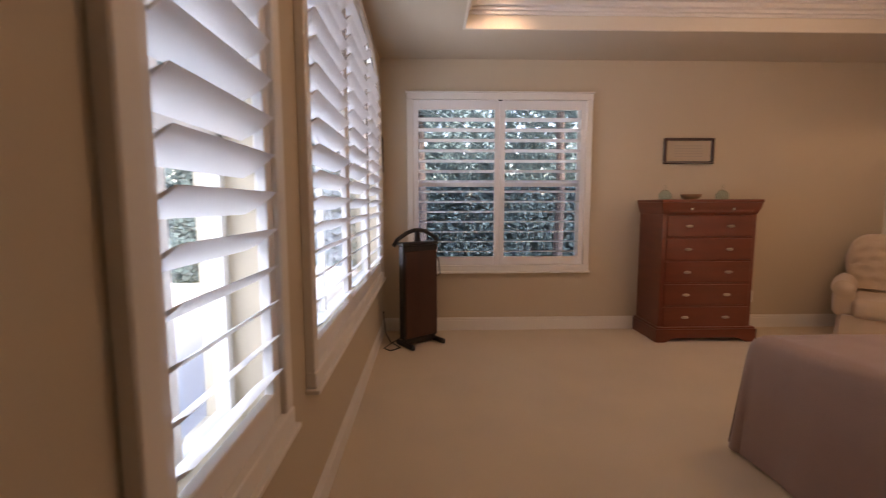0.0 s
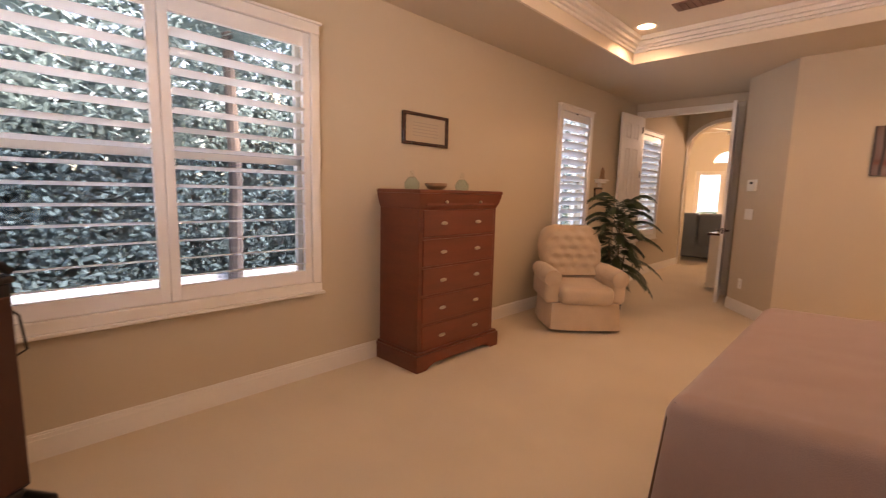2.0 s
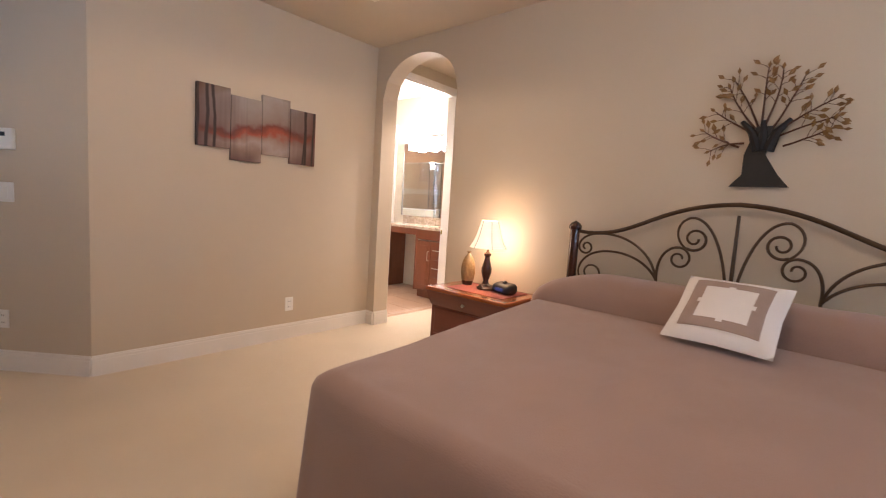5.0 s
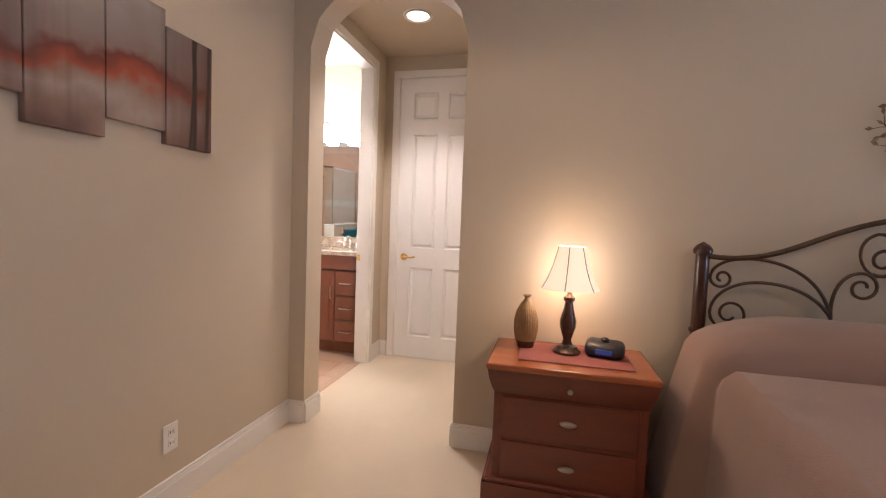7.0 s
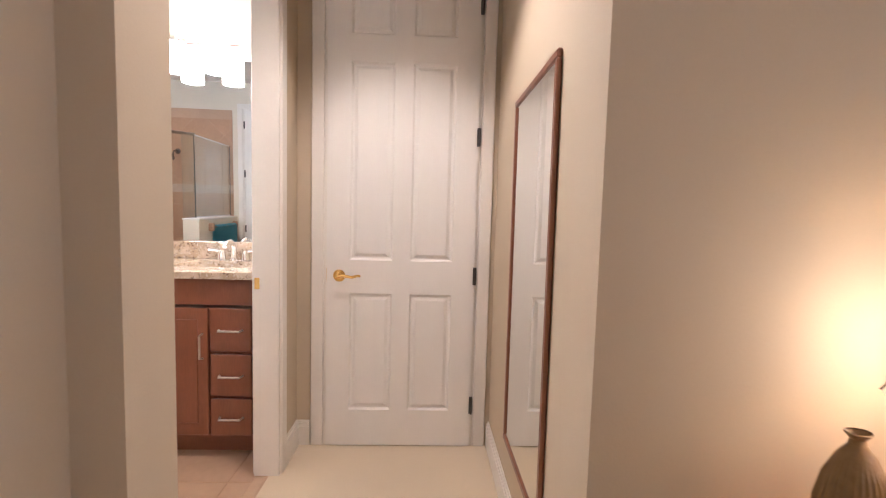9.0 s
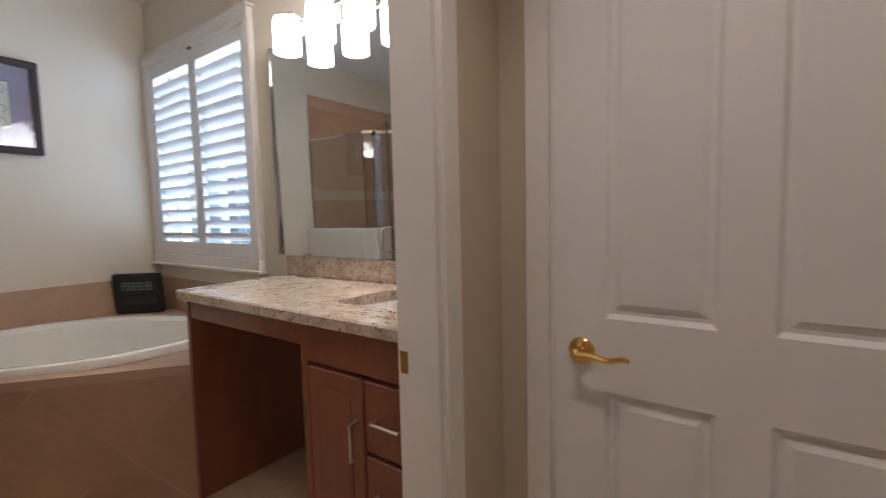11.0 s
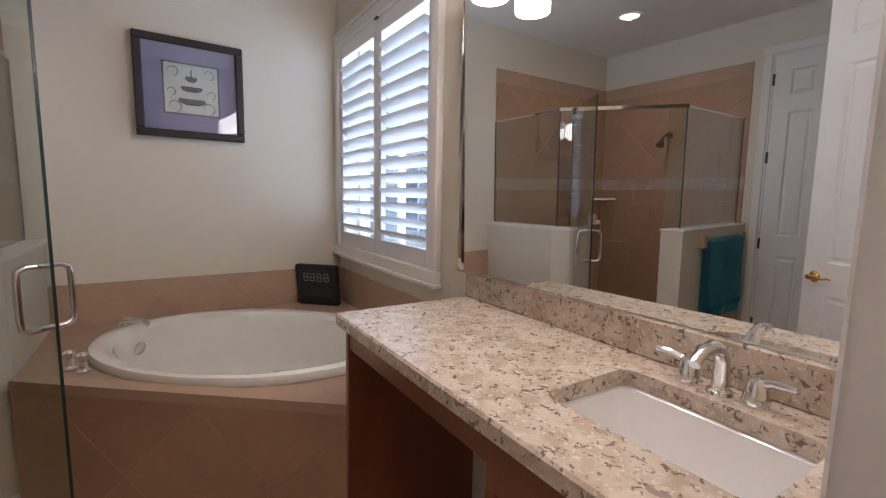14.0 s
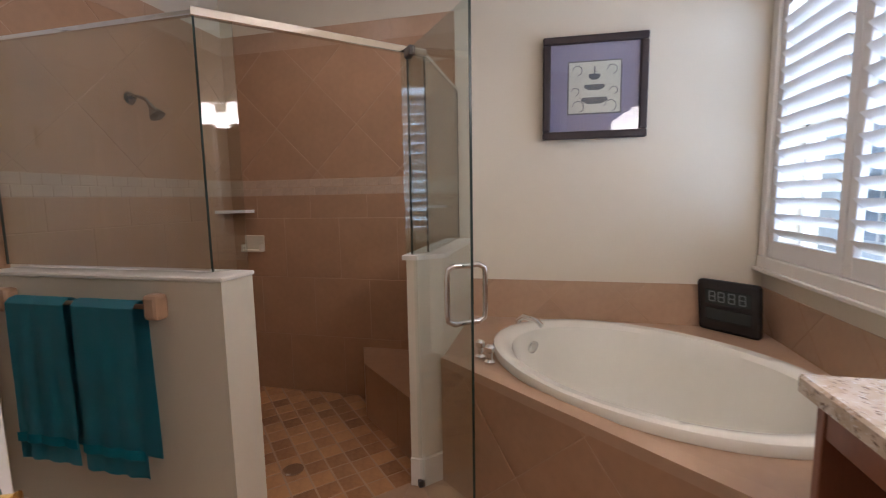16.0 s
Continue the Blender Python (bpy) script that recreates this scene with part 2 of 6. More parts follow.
TRUNK = material("grey bark", (0.10, 0.08, 0.07), 0.9, vary=0.3, scale=12)
STUCCO = material("white stucco", (0.64, 0.66, 0.68), 0.85, vary=0.05, scale=2, fine=80, bump=0.4)
NEIGHB = material("grey blue siding", (0.22, 0.27, 0.32), 0.7, vary=0.1)
GRASS = material("lawn", (0.06, 0.09, 0.03), 0.95, vary=0.4, scale=4, fine=120, bump=0.8)
SCREEN = material("bronze screen frame", (0.05, 0.045, 0.04), 0.5, 0.3, vary=0.1)


def granite(name):
    m = bpy.data.materials.new(name)
    m.use_nodes = True
    nt, ln = m.node_tree.nodes, m.node_tree.links
    b = nt["Principled BSDF"]
    b.inputs["Roughness"].default_value, b.inputs["Coat Weight"].default_value = 0.16, 0.4
    co = nt.new("ShaderNodeTexCoord")
    prev = None
    for s, lo, hi, ca, cb in ((16, 0.40, 0.62, (0.59, 0.49, 0.385), (0.46, 0.36, 0.255)), (60, 0.59, 0.66, None, (0.19, 0.13, 0.09)),
                              (95, 0.58, 0.68, None, (0.66, 0.60, 0.54)), (38, 0.66, 0.70, None, (0.30, 0.24, 0.20))):
        n, r, x = nt.new("ShaderNodeTexNoise"), nt.new("ShaderNodeMapRange"), nt.new("ShaderNodeMix")
        x.data_type = "RGBA"
        n.inputs["Scale"].default_value, n.inputs["Detail"].default_value = s, 2
        n.inputs["Distortion"].default_value = 0.8
        ln.new(co.outputs["Object"], n.inputs["Vector"])
        r.inputs[1].default_value, r.inputs[2].default_value = lo, hi
        ln.new(n.outputs["Fac"], r.inputs[0])
        ln.new(r.outputs[0], x.inputs["Factor"])
        if prev:
            ln.new(prev.outputs["Result"], x.inputs["A"])
        else:
            x.inputs["A"].default_value = (*ca, 1)
        x.inputs["B"].default_value = (*cb, 1)
        prev = x
    ln.new(prev.outputs["Result"], b.inputs["Base Color"])
    return m


STONE = granite("speckled granite")


def artwork(name, seed):
    """A muted autumn wood by a lake: pale sky, red undergrowth, light water, dark trunks blurred by noise."""
    m = bpy.data.materials.new(name)
    m.use_nodes = True
    nt, ln = m.node_tree.nodes, m.node_tree.links
    b = nt["Principled BSDF"]
    b.inputs["Roughness"].default_value = 0.45
    co, sep, n, add, ramp = (nt.new("ShaderNode" + s) for s in ("TexCoord", "SeparateXYZ", "TexNoise", "Math", "ValToRGB"))
    ln.new(co.outputs["Object"], n.inputs["Vector"])
    n.inputs["Scale"].default_value, n.inputs["Detail"].default_value = 3.2, 4
    ln.new(co.outputs["Object"], sep.inputs[0])
    add.operation = "MULTIPLY_ADD"
    ln.new(n.outputs["Fac"], add.inputs[0])
    add.inputs[1].default_value = 0.42
    ln.new(sep.outputs["Z"], add.inputs[2])
    rng = nt.new("ShaderNodeMapRange")
    rng.inputs[1].default_value, rng.inputs[2].default_value = 0.10, 0.70
    ln.new(add.outputs[0], rng.inputs[0])
    ln.new(rng.outputs[0], ramp.inputs[0])
    stops = ((0.0, (0.13, 0.07, 0.05)), (0.16, (0.26, 0.17, 0.13)), (0.30, (0.38, 0.30, 0.25)), (0.38, (0.31, 0.20, 0.15)), (0.43, (0.34, 0.075, 0.035)),
             (0.50, (0.17, 0.04, 0.025)), (0.56, (0.25, 0.18, 0.15)), (0.80, (0.33, 0.285, 0.25)), (0.93, (0.24, 0.18, 0.10)), (1.0, (0.10, 0.065, 0.035)))
    while len(ramp.color_ramp.elements) < len(stops):
        ramp.color_ramp.elements.new(0.5)
    for e, (p, c) in zip(ramp.color_ramp.elements, stops):
        e.position, e.color = p, (*c, 1)
    w, mp = nt.new("ShaderNodeTexNoise"), nt.new("ShaderNodeMapping")
    mp.inputs["Scale"].default_value, mp.inputs["Location"].default_value = (16, 16, 0.8), (seed, seed, 0)
    ln.new(co.outputs["Object"], mp.inputs[0])
    ln.new(mp.outputs[0], w.inputs["Vector"])
    w.inputs["Scale"].default_value = 1.0
    r2, mx = nt.new("ShaderNodeMapRange"), nt.new("ShaderNodeMix")
    mx.data_type = "RGBA"
    r2.inputs[1].default_value, r2.inputs[2].default_value, r2.inputs[4].default_value = 0.50, 0.72, 0.45
    ln.new(w.outputs["Fac"], r2.inputs[0])
    ln.new(r2.outputs[0], mx.inputs["Factor"])
    ln.new(ramp.outputs[0], mx.inputs["A"])
    mx.inputs["B"].default_value = (0.10, 0.06, 0.05, 1)
    side, far, dim = nt.new("ShaderNodeMath"), nt.new("ShaderNodeMapRange"), nt.new("ShaderNodeMix")
    side.operation, dim.data_type = "ABSOLUTE", "RGBA"
    ln.new(sep.outputs["Y"], side.inputs[0])
    ln.new(side.outputs[0], far.inputs[0])
    far.inputs[1].default_value, far.inputs[2].default_value, far.inputs[4].default_value = 0.16, 0.44, 0.78
    ln.new(far.outputs[0], dim.inputs["Factor"])
    ln.new(mx.outputs["Result"], dim.inputs["A"])
    dim.inputs["B"].default_value = (0.10, 0.035, 0.022, 1)
    last = dim
    for k, (y, lean, wide) in enumerate(((0.405, 0.02, 0.010), (0.345, -0.03, 0.009), (-0.355, 0.05, 0.007), (-0.375, -0.02, 0.010), (-0.440, 0.02, 0.008), (0.470, 0.0, 0.014))):
        # a dark trunk, leaning and wavering
        a, c, d, e = (nt.new("ShaderNodeMath") for _ in range(4))
        x = nt.new("ShaderNodeMix")
        a.operation, c.operation, d.operation, e.operation = "MULTIPLY_ADD", "MULTIPLY_ADD", "ADD", "ABSOLUTE"
        ln.new(sep.outputs["Z"], a.inputs[0])
        a.inputs[1].default_value = lean
        ln.new(sep.outputs["Y"], a.inputs[2])
        ln.new(n.outputs["Fac"], c.inputs[0])
        c.inputs[1].default_value = 0.05
        ln.new(a.outputs[0], c.inputs[2])
        ln.new(c.outputs[0], d.inputs[0])
        d.inputs[1].default_value = -y - 0.025
        ln.new(d.outputs[0], e.inputs[0])
        edge = nt.new("ShaderNodeMapRange")
        edge.inputs[1].default_value, edge.inputs[2].default_value = wide + 0.005, wide - 0.003
        ln.new(e.outputs[0], edge.inputs[0])
        x.data_type = "RGBA"
        ln.new(edge.outputs[0], x.inputs["Factor"])
        ln.new(last.outputs["Result"], x.inputs["A"])
        x.inputs["B"].default_value = (0.035, 0.018, 0.014, 1)
        last = x
    ln.new(last.outputs["Result"], b.inputs["Base Color"])
    return m


ART = artwork("autumn lake canvas", 3.0)

# ---------------------------------------------------------------- mesh helpers


def box(bm, x0, x1, y0, y1, z0, z1, bev=0.0, seg=1):
    made = bmesh.ops.create_cube(bm, size=1.0, matrix=Matrix.LocRotScale(((x0 + x1) / 2, (y0 + y1) / 2, (z0 + z1) / 2), None,
                                                                         (abs(x1 - x0), abs(y1 - y0), abs(z1 - z0))))
    if bev:
        edges = list({e for v in made["verts"] for e in v.link_edges})
        bmesh.ops.bevel(bm, geom=edges, offset=bev, segments=seg, affect="EDGES", profile=0.5)
    return bm


def bm_box(x0, x1, y0, y1, z0, z1, bev=0.0, seg=1):
    return box(bmesh.new(), x0, x1, y0, y1, z0, z1, bev, seg)


def lathe(bm, profile, n=24, centre=(0, 0, 0), m=None, squash=1.0):
    rings = []
    for r, z in profile:
        ring = []
        for i in range(n):
            a = 2 * math.pi * i / n
            v = Vector((r * math.cos(a), r * math.sin(a) * squash, z))
            v = (m @ v if m else v) + Vector(centre)
            ring.append(bm.verts.new(v))
        rings.append(ring)
    for a, b in zip(rings, rings[1:]):
        for i in range(n):
            bm.faces.new((a[i], a[(i + 1) % n], b[(i + 1) % n], b[i]))
    for ring, flip in ((rings[0], True), (rings[-1], False)):
        if (ring[0].co - ring[n // 2].co).length > 1e-5:
            bm.faces.new(ring[::-1] if flip else ring)
    return bm


def tube(bm, pts, r, n=8, r1=None):
    pts = [Vector(p) for p in pts]
    rings, up = [], None
    for i, p in enumerate(pts):
        d = (pts[min(i + 1, len(pts) - 1)] - pts[max(i - 1, 0)]).normalized()
        if up is None:
            up = d.orthogonal().normalized()
        up = (up - d * up.dot(d)).normalized()
        side = d.cross(up)
        rad = r if r1 is None else r + (r1 - r) * i / (len(pts) - 1)
        rings.append([bm.verts.new(p + rad * (math.cos(2 * math.pi * k / n) * up + math.sin(2 * math.pi * k / n) * side)) for k in range(n)])
    for a, b in zip(rings, rings[1:]):
        for k in range(n):
            bm.faces.new((a[k], a[(k + 1) % n], b[(k + 1) % n], b[k]))
    bm.faces.new(rings[0][::-1])
    bm.faces.new(rings[-1])
    return bm


def prism(bm, poly, z0, z1):
    """An upright prism on a polygon of (x, y)."""
    lo, hi = [bm.verts.new((x, y, z0)) for x, y in poly], [bm.verts.new((x, y, z1)) for x, y in poly]
    n = len(poly)
    for i in range(n):
        bm.faces.new((lo[i], lo[(i + 1) % n], hi[(i + 1) % n], hi[i]))
    bm.faces.new(lo[::-1])
    bm.faces.new(hi)
    return bm


def mesh_of(name, bm, mat, smooth=False):
    bmesh.ops.recalc_face_normals(bm, faces=bm.faces[:])
    me = bpy.data.meshes.new(name)
    bm.to_mesh(me)
    bm.free()
    me.materials.append(mat)
    if smooth:
        me.shade_smooth()
        me.set_sharp_from_angle(angle=radians(35))
    return me


def thing(name, label, category, loc=(0, 0, 0), rz=0.0, group="", kind=""):
    ob = new(name)
    ob.matrix_world = pose(*loc, 0, 0, rz)
    return tagged(ob, label, category, group, kind)


def part(name, bm, mat, parent, label="", smooth=False, m=None):
    ob = new(name, bm if isinstance(bm, bpy.types.Mesh) else mesh_of(name, bm, mat, smooth))
    ob.parent = parent
    if m is not None:
        ob.matrix_basis = m
    return tagged(ob, label)


def solid(name, bm, mat, label, category, kind="", group="", smooth=False, m=None):
    ob = new(name, mesh_of(name, bm, mat, smooth))
    if m is not None:
        ob.matrix_world = m
    return tagged(ob, label, category, group, kind)


def wall(name, p0, p1, thick, z1, openings=(), mat=PAINT, label="beige painted wall", z0=0.0):
    """A wall whose room face runs from p0 to p1, its body to the right of that way; openings (s0, s1, z0, z1, rise)."""
    a, b = Vector(p0), Vector(p1)
    length = (b - a).length
    bm = bmesh.new()
    cuts = sorted({0.0, length, *(s for o in openings for s in o[:2])})
    for s0, s1 in zip(cuts, cuts[1:]):
        mine = sorted((o for o in openings if o[0] <= s0 + 1e-6 and o[1] >= s1 - 1e-6), key=lambda o: o[2])
        low = z0
        for o in mine:
            if o[2] > low + 1e-6:
                box(bm, s0, s1, -thick, 0, low, o[2])
            low = o[3]
            if len(o) > 4:
                if s0 > o[0] + 1e-6:
                    low = z1
                    continue
                n, c, half = 20, (o[0] + o[1]) / 2, (o[1] - o[0]) / 2
                for i in range(n):
                    u0, u1 = o[0] + (o[1] - o[0]) * i / n, o[0] + (o[1] - o[0]) * (i + 1) / n
                    h0, h1 = (o[3] + o[4] * math.sqrt(max(0, 1 - ((u - c) / half) ** 2)) for u in (u0, u1))
                    vs = [bm.verts.new(v) for y in (0, -thick) for v in ((u0, y, h0), (u1, y, h1), (u1, y, z1), (u0, y, z1))]
                    for f in ((0, 1, 2, 3), (7, 6, 5, 4), (0, 4, 5, 1), (3, 2, 6, 7)):
                        bm.faces.new([vs[k] for k in f])
                low = z1
        if z1 > low + 1e-6:
            box(bm, s0, s1, -thick, 0, low, z1)
    ang = math.atan2(b.y - a.y, b.x - a.x)
    return solid(name, bm, mat, label, "wall", "structure", m=Matrix.Translation((a.x, a.y, 0)) @ Matrix.Rotation(ang, 4, "Z"))


def skirting(p0, p1, h=0.13, t=0.016, ext=0.0):
    """A baseboard along the left of the way from p0 to p1."""
    a, b = Vector(p0), Vector(p1)
    bm = bmesh.new()
    ln = (b - a).length
    box(bm, -ext, ln + ext, 0, t, 0, h - 0.03)
    box(bm, -ext, ln + ext, 0, t * 0.75, h - 0.03, h - 0.012)
    box(bm, -ext, ln + ext, 0, t * 0.45, h - 0.012, h, 0.002)
    ang = math.atan2(b.y - a.y, b.x - a.x)
    return solid("baseboard", bm, TRIM, "white moulded baseboard along the wall", "baseboard", "structure",
                 m=Matrix.Translation((a.x, a.y, 0)) @ Matrix.Rotation(ang, 4, "Z"))


LOUVRES = {}


def louvre_mesh(w, depth):
    key = (round(w, 3), depth)
    if key not in LOUVRES:
        bm = bmesh.new()
        prof = [(-depth / 2, 0), (-depth * 0.3, 0.0035), (0, 0.005), (depth * 0.3, 0.0035), (depth / 2, 0), (depth * 0.3, -0.0035), (0, -0.005), (-depth * 0.3, -0.0035)]
        ends = [[bm.verts.new((x, y, z)) for y, z in prof] for x in (-w / 2, w / 2)]
        for k in range(8):
            bm.faces.new((ends[0][k], ends[0][(k + 1) % 8], ends[1][(k + 1) % 8], ends[1][k]))
        bm.faces.new(ends[0][::-1])
        bm.faces.new(ends[1])
        LOUVRES[key] = mesh_of("louver", bm, SHUT, True)
    return LOUVRES[key]


def arch_top(u, w, top, rise):
    return top + rise * math.sqrt(max(0.0, 1 - (2 * u / w - 1) ** 2))


def shutter_window(name, loc, rz, w, z0, z1, panels, pitch=0.098, depth=0.108, tilt=9, rise=0.0, label="", rod=False, casing=0.06, screen=False):
    """A window with plantation shutters. Local x runs along the wall, y into the room, z is the floor's height."""
    win = thing(name, label, "window", loc, rz, kind="structure")
    bm = bmesh.new()
    c = casing
    n = 24 if rise else 1
    box(bm, -c, 0, 0.0, 0.035, z0, z1, 0.004)
    box(bm, w, w + c, 0.0, 0.035, z0, z1, 0.004)
    box(bm, -c, w + c, 0.0, 0.04, z0 - c, z0, 0.004)
    box(bm, -c * 1.25, w + c * 1.25, 0.0, 0.055, z0 - c - 0.018, z0 - c, 0.003)
    if rise:
        for i in range(n):
            u0, u1 = -c + (w + 2 * c) * i / n, -c + (w + 2 * c) * (i + 1) / n
            hs = [(arch_top(min(max(u, 0), w), w, z1, rise), arch_top(u + c, w + 2 * c, z1, rise + c)) for u in (u0, u1)]
            vs = [bm.verts.new(v) for y in (0, 0.035) for v in ((u0, y, hs[0][0]), (u1, y, hs[1][0]), (u1, y, hs[1][1]), (u0, y, hs[0][1]))]
            for f in ((0, 1, 2, 3), (7, 6, 5, 4), (0, 4, 5, 1), (3, 2, 6, 7)):
                bm.faces.new([vs[k] for k in f])
    else:
        box(bm, -c, w + c, 0.0, 0.038, z1, z1 + c, 0.004)
        box(bm, -c * 1.2, w + c * 1.2, 0.0, 0.05, z1 + c, z1 + c + 0.015, 0.003)
    part("window_frame", bm, TRIM, win, "white painted shutter surround")
    # glazing near the outer face
    bm = bmesh.new()
    top = z1 + rise
    for u in [w * k / max(2, panels) for k in range(1, max(2, panels))]:
        box(bm, u - 0.018, u + 0.018, -0.155, -0.12, z0, arch_top(u, w, z1, rise) if rise else z1)
    zm = (z0 + z1) / 2
    box(bm, 0, w, -0.155, -0.115, zm - 0.02, zm + 0.02)
    for e in ((0, 0.03), (w - 0.03, w)):
        box(bm, *e, -0.155, -0.115, z0, z1)
    box(bm, 0.03, w - 0.03, -0.155, -0.115, z0, z0 + 0.03)
    part("sash", bm, TRIM, win, "white window sash bars")
    pane = part("pane", bm_box(0.0, w, -0.139, -0.135, z0, top), GLASSW, win, "clear window glass")
    pane.visible_shadow = False
    if screen:
        mesh = part("insect_screen", bm_box(0.03, w - 0.03, -0.168, -0.166, z0 + 0.03, zm - 0.02), MESHS, win, "fine grey insect screen")
        mesh.visible_shadow = False
    pw = w / panels
    st = 0.048
    for p in range(panels):
        x0, x1 = p * pw + 0.002, (p + 1) * pw - 0.002
        bm = bmesh.new()
        tops = [arch_top(u, w, z1, rise) - 0.004 if rise else z1 - 0.003 for u in (x0, x1)]
        if rise:
            m_ = 10
            for i in range(m_):
                u0, u1 = x0 + (x1 - x0) * i / m_, x0 + (x1 - x0) * (i + 1) / m_
                t0, t1 = (arch_top(u, w, z1, rise) - 0.004 for u in (u0, u1))
                vs = [bm.verts.new(v) for y in (-0.012, 0.018) for v in ((u0, y, t0 - 0.06), (u1, y, t1 - 0.06), (u1, y, t1), (u0, y, t0))]
                for f in ((0, 1, 2, 3), (7, 6, 5, 4), (0, 4, 5, 1), (3, 2, 6, 7)):
                    bm.faces.new([vs[k] for k in f])
        else:
            box(bm, x0 + st, x1 - st, -0.012, 0.018, tops[0] - 0.085, tops[0], 0.003)
        box(bm, x0, x0 + st, -0.012, 0.018, z0 + 0.002, tops[0] - (0.03 if rise else 0), 0.003)
        box(bm, x1 - st, x1, -0.012, 0.018, z0 + 0.002, tops[1] - (0.03 if rise else 0), 0.003)
        box(bm, x0 + st, x1 - st, -0.012, 0.018, z0 + 0.002, z0 + 0.085, 0.003)
        pan = part("shutter_panel", bm, SHUT, win)
        z = z0 + 0.085 + pitch * 0.5
        while True:
            lo, hi = x0 + st, x1 - st
            if rise:
                while lo < hi and arch_top(lo, w, z1, rise) - 0.07 < z + 0.03:
                    lo += 0.01
                while hi > lo and arch_top(hi, w, z1, rise) - 0.07 < z + 0.03:
                    hi -= 0.01
            elif z > z1 - 0.085 - pitch * 0.35:
                break
            if hi - lo < 0.08:
                break
            part("louver", louvre_mesh(hi - lo - 0.004, depth), SHUT, pan, m=pose((lo + hi) / 2, 0.002, z, tilt + random.uniform(-1.2, 1.2), 0, 0))
            z += pitch
        if rod:
            part("tilt_rod", bm_box((x0 + x1) / 2 - 0.005, (x0 + x1) / 2 + 0.005, depth / 2, depth / 2 + 0.01, z0 + 0.14, z1 - 0.14), SHUT, pan)
    if rise == 0:
        bm = bm_box(w / 2 - 0.02, w / 2 + 0.02, 0.018, 0.03, z1 - 0.01, z1 + 0.004)
        part("catch", bm, STEEL, win, "small metal shutter catch")
    return win


def panel_door(name, label, m, w, h, knob_side, mat=DOORW, kind="structure", hinges=True, metal=BRASS, thick=0.036):
    """A six-panel door. Local x runs from the hinge side to the latch side, y is its thickness, z up."""
    door = new(name)
    door.matrix_world = m
    tagged(door, label, "door", "", kind)
    bm = bmesh.new()
    st = 0.115
    xs = [0, st, w / 2 - 0.045, w / 2 + 0.045, w - st, w]
    zs = [0, 0.19, 0.80, 0.97, 1.95, 2.08, h - 0.12, h]
    for y, flip in ((thick / 2, False), (-thick / 2, True)):
        g = [[bm.verts.new((x, y, z)) for z in zs] for x in xs]
        cells = []
        for i in range(5):
            for k in range(7):
                q = (g[i][k], g[i + 1][k], g[i + 1][k + 1], g[i][k + 1])
                f = bm.faces.new(q if flip else q[::-1])
                if i in (1, 3) and k in (1, 3, 5):
                    cells.append(f)
        bm.normal_update()
        bmesh.ops.inset_individual(bm, faces=cells, thickness=0.014, depth=-0.011)
        bmesh.ops.inset_individual(bm, faces=cells, thickness=0.012, depth=0.0)
        bmesh.ops.inset_individual(bm, faces=cells, thickness=0.022, depth=0.008)
    for x in (0, w):
        bm.faces.new([bm.verts.new(v) for v in ((x, -thick / 2, 0), (x, thick / 2, 0), (x, thick / 2, h), (x, -thick / 2, h))])
    for z in (0, h):
        bm.faces.new([bm.verts.new(v) for v in ((0, -thick / 2, z), (w, -thick / 2, z), (w, thick / 2, z), (0, thick / 2, z))])
    bmesh.ops.remove_doubles(bm, verts=bm.verts[:], dist=1e-5)
    part("door_leaf", bm, mat, door)
    for s in (1, -1):
        hd = part("door_handle", lathe(bmesh.new(), [(0.0, 0.0), (0.028, 0.0), (0.031, 0.006), (0.024, 0.014), (0.012, 0.018), (0.011, 0.04), (0.014, 0.046), (0.0, 0.05)], 20,
                  m=Matrix.Rotation(radians(-90 * s), 3, "X")), metal, door, "polished brass door handle" if metal is BRASS else "", True,
                  Matrix.Translation((w - 0.065, s * thick / 2, 0.89)))
        part("lever", tube(bmesh.new(), [(0, s * 0.042, 0), (-0.03, s * 0.046, 0.004), (-0.07, s * 0.046, -0.002), (-0.10, s * 0.044, 0.006), (-0.112, s * 0.042, 0.002)], 0.0085, 8, 0.006), metal, hd, smooth=True)
    part("latch", bm_box(w - 0.001, w + 0.003, -0.012, 0.012, 0.855, 0.925), metal, door)
    if hinges:
        for z in (0.22, 0.90, 1.60, h - 0.18):
            bm = bmesh.new()
            tube(bm, [(-0.004, knob_side * (thick / 2 + 0.005), z - 0.045), (-0.004, knob_side * (thick / 2 + 0.005), z + 0.045)], 0.007, 8)
            box(bm, 0.0, 0.007, knob_side * thick / 2, knob_side * (thick / 2 + 0.002), z - 0.045, z + 0.045)
            part("hinge", bm, STEEL, door, "dark metal hinge")
    return door


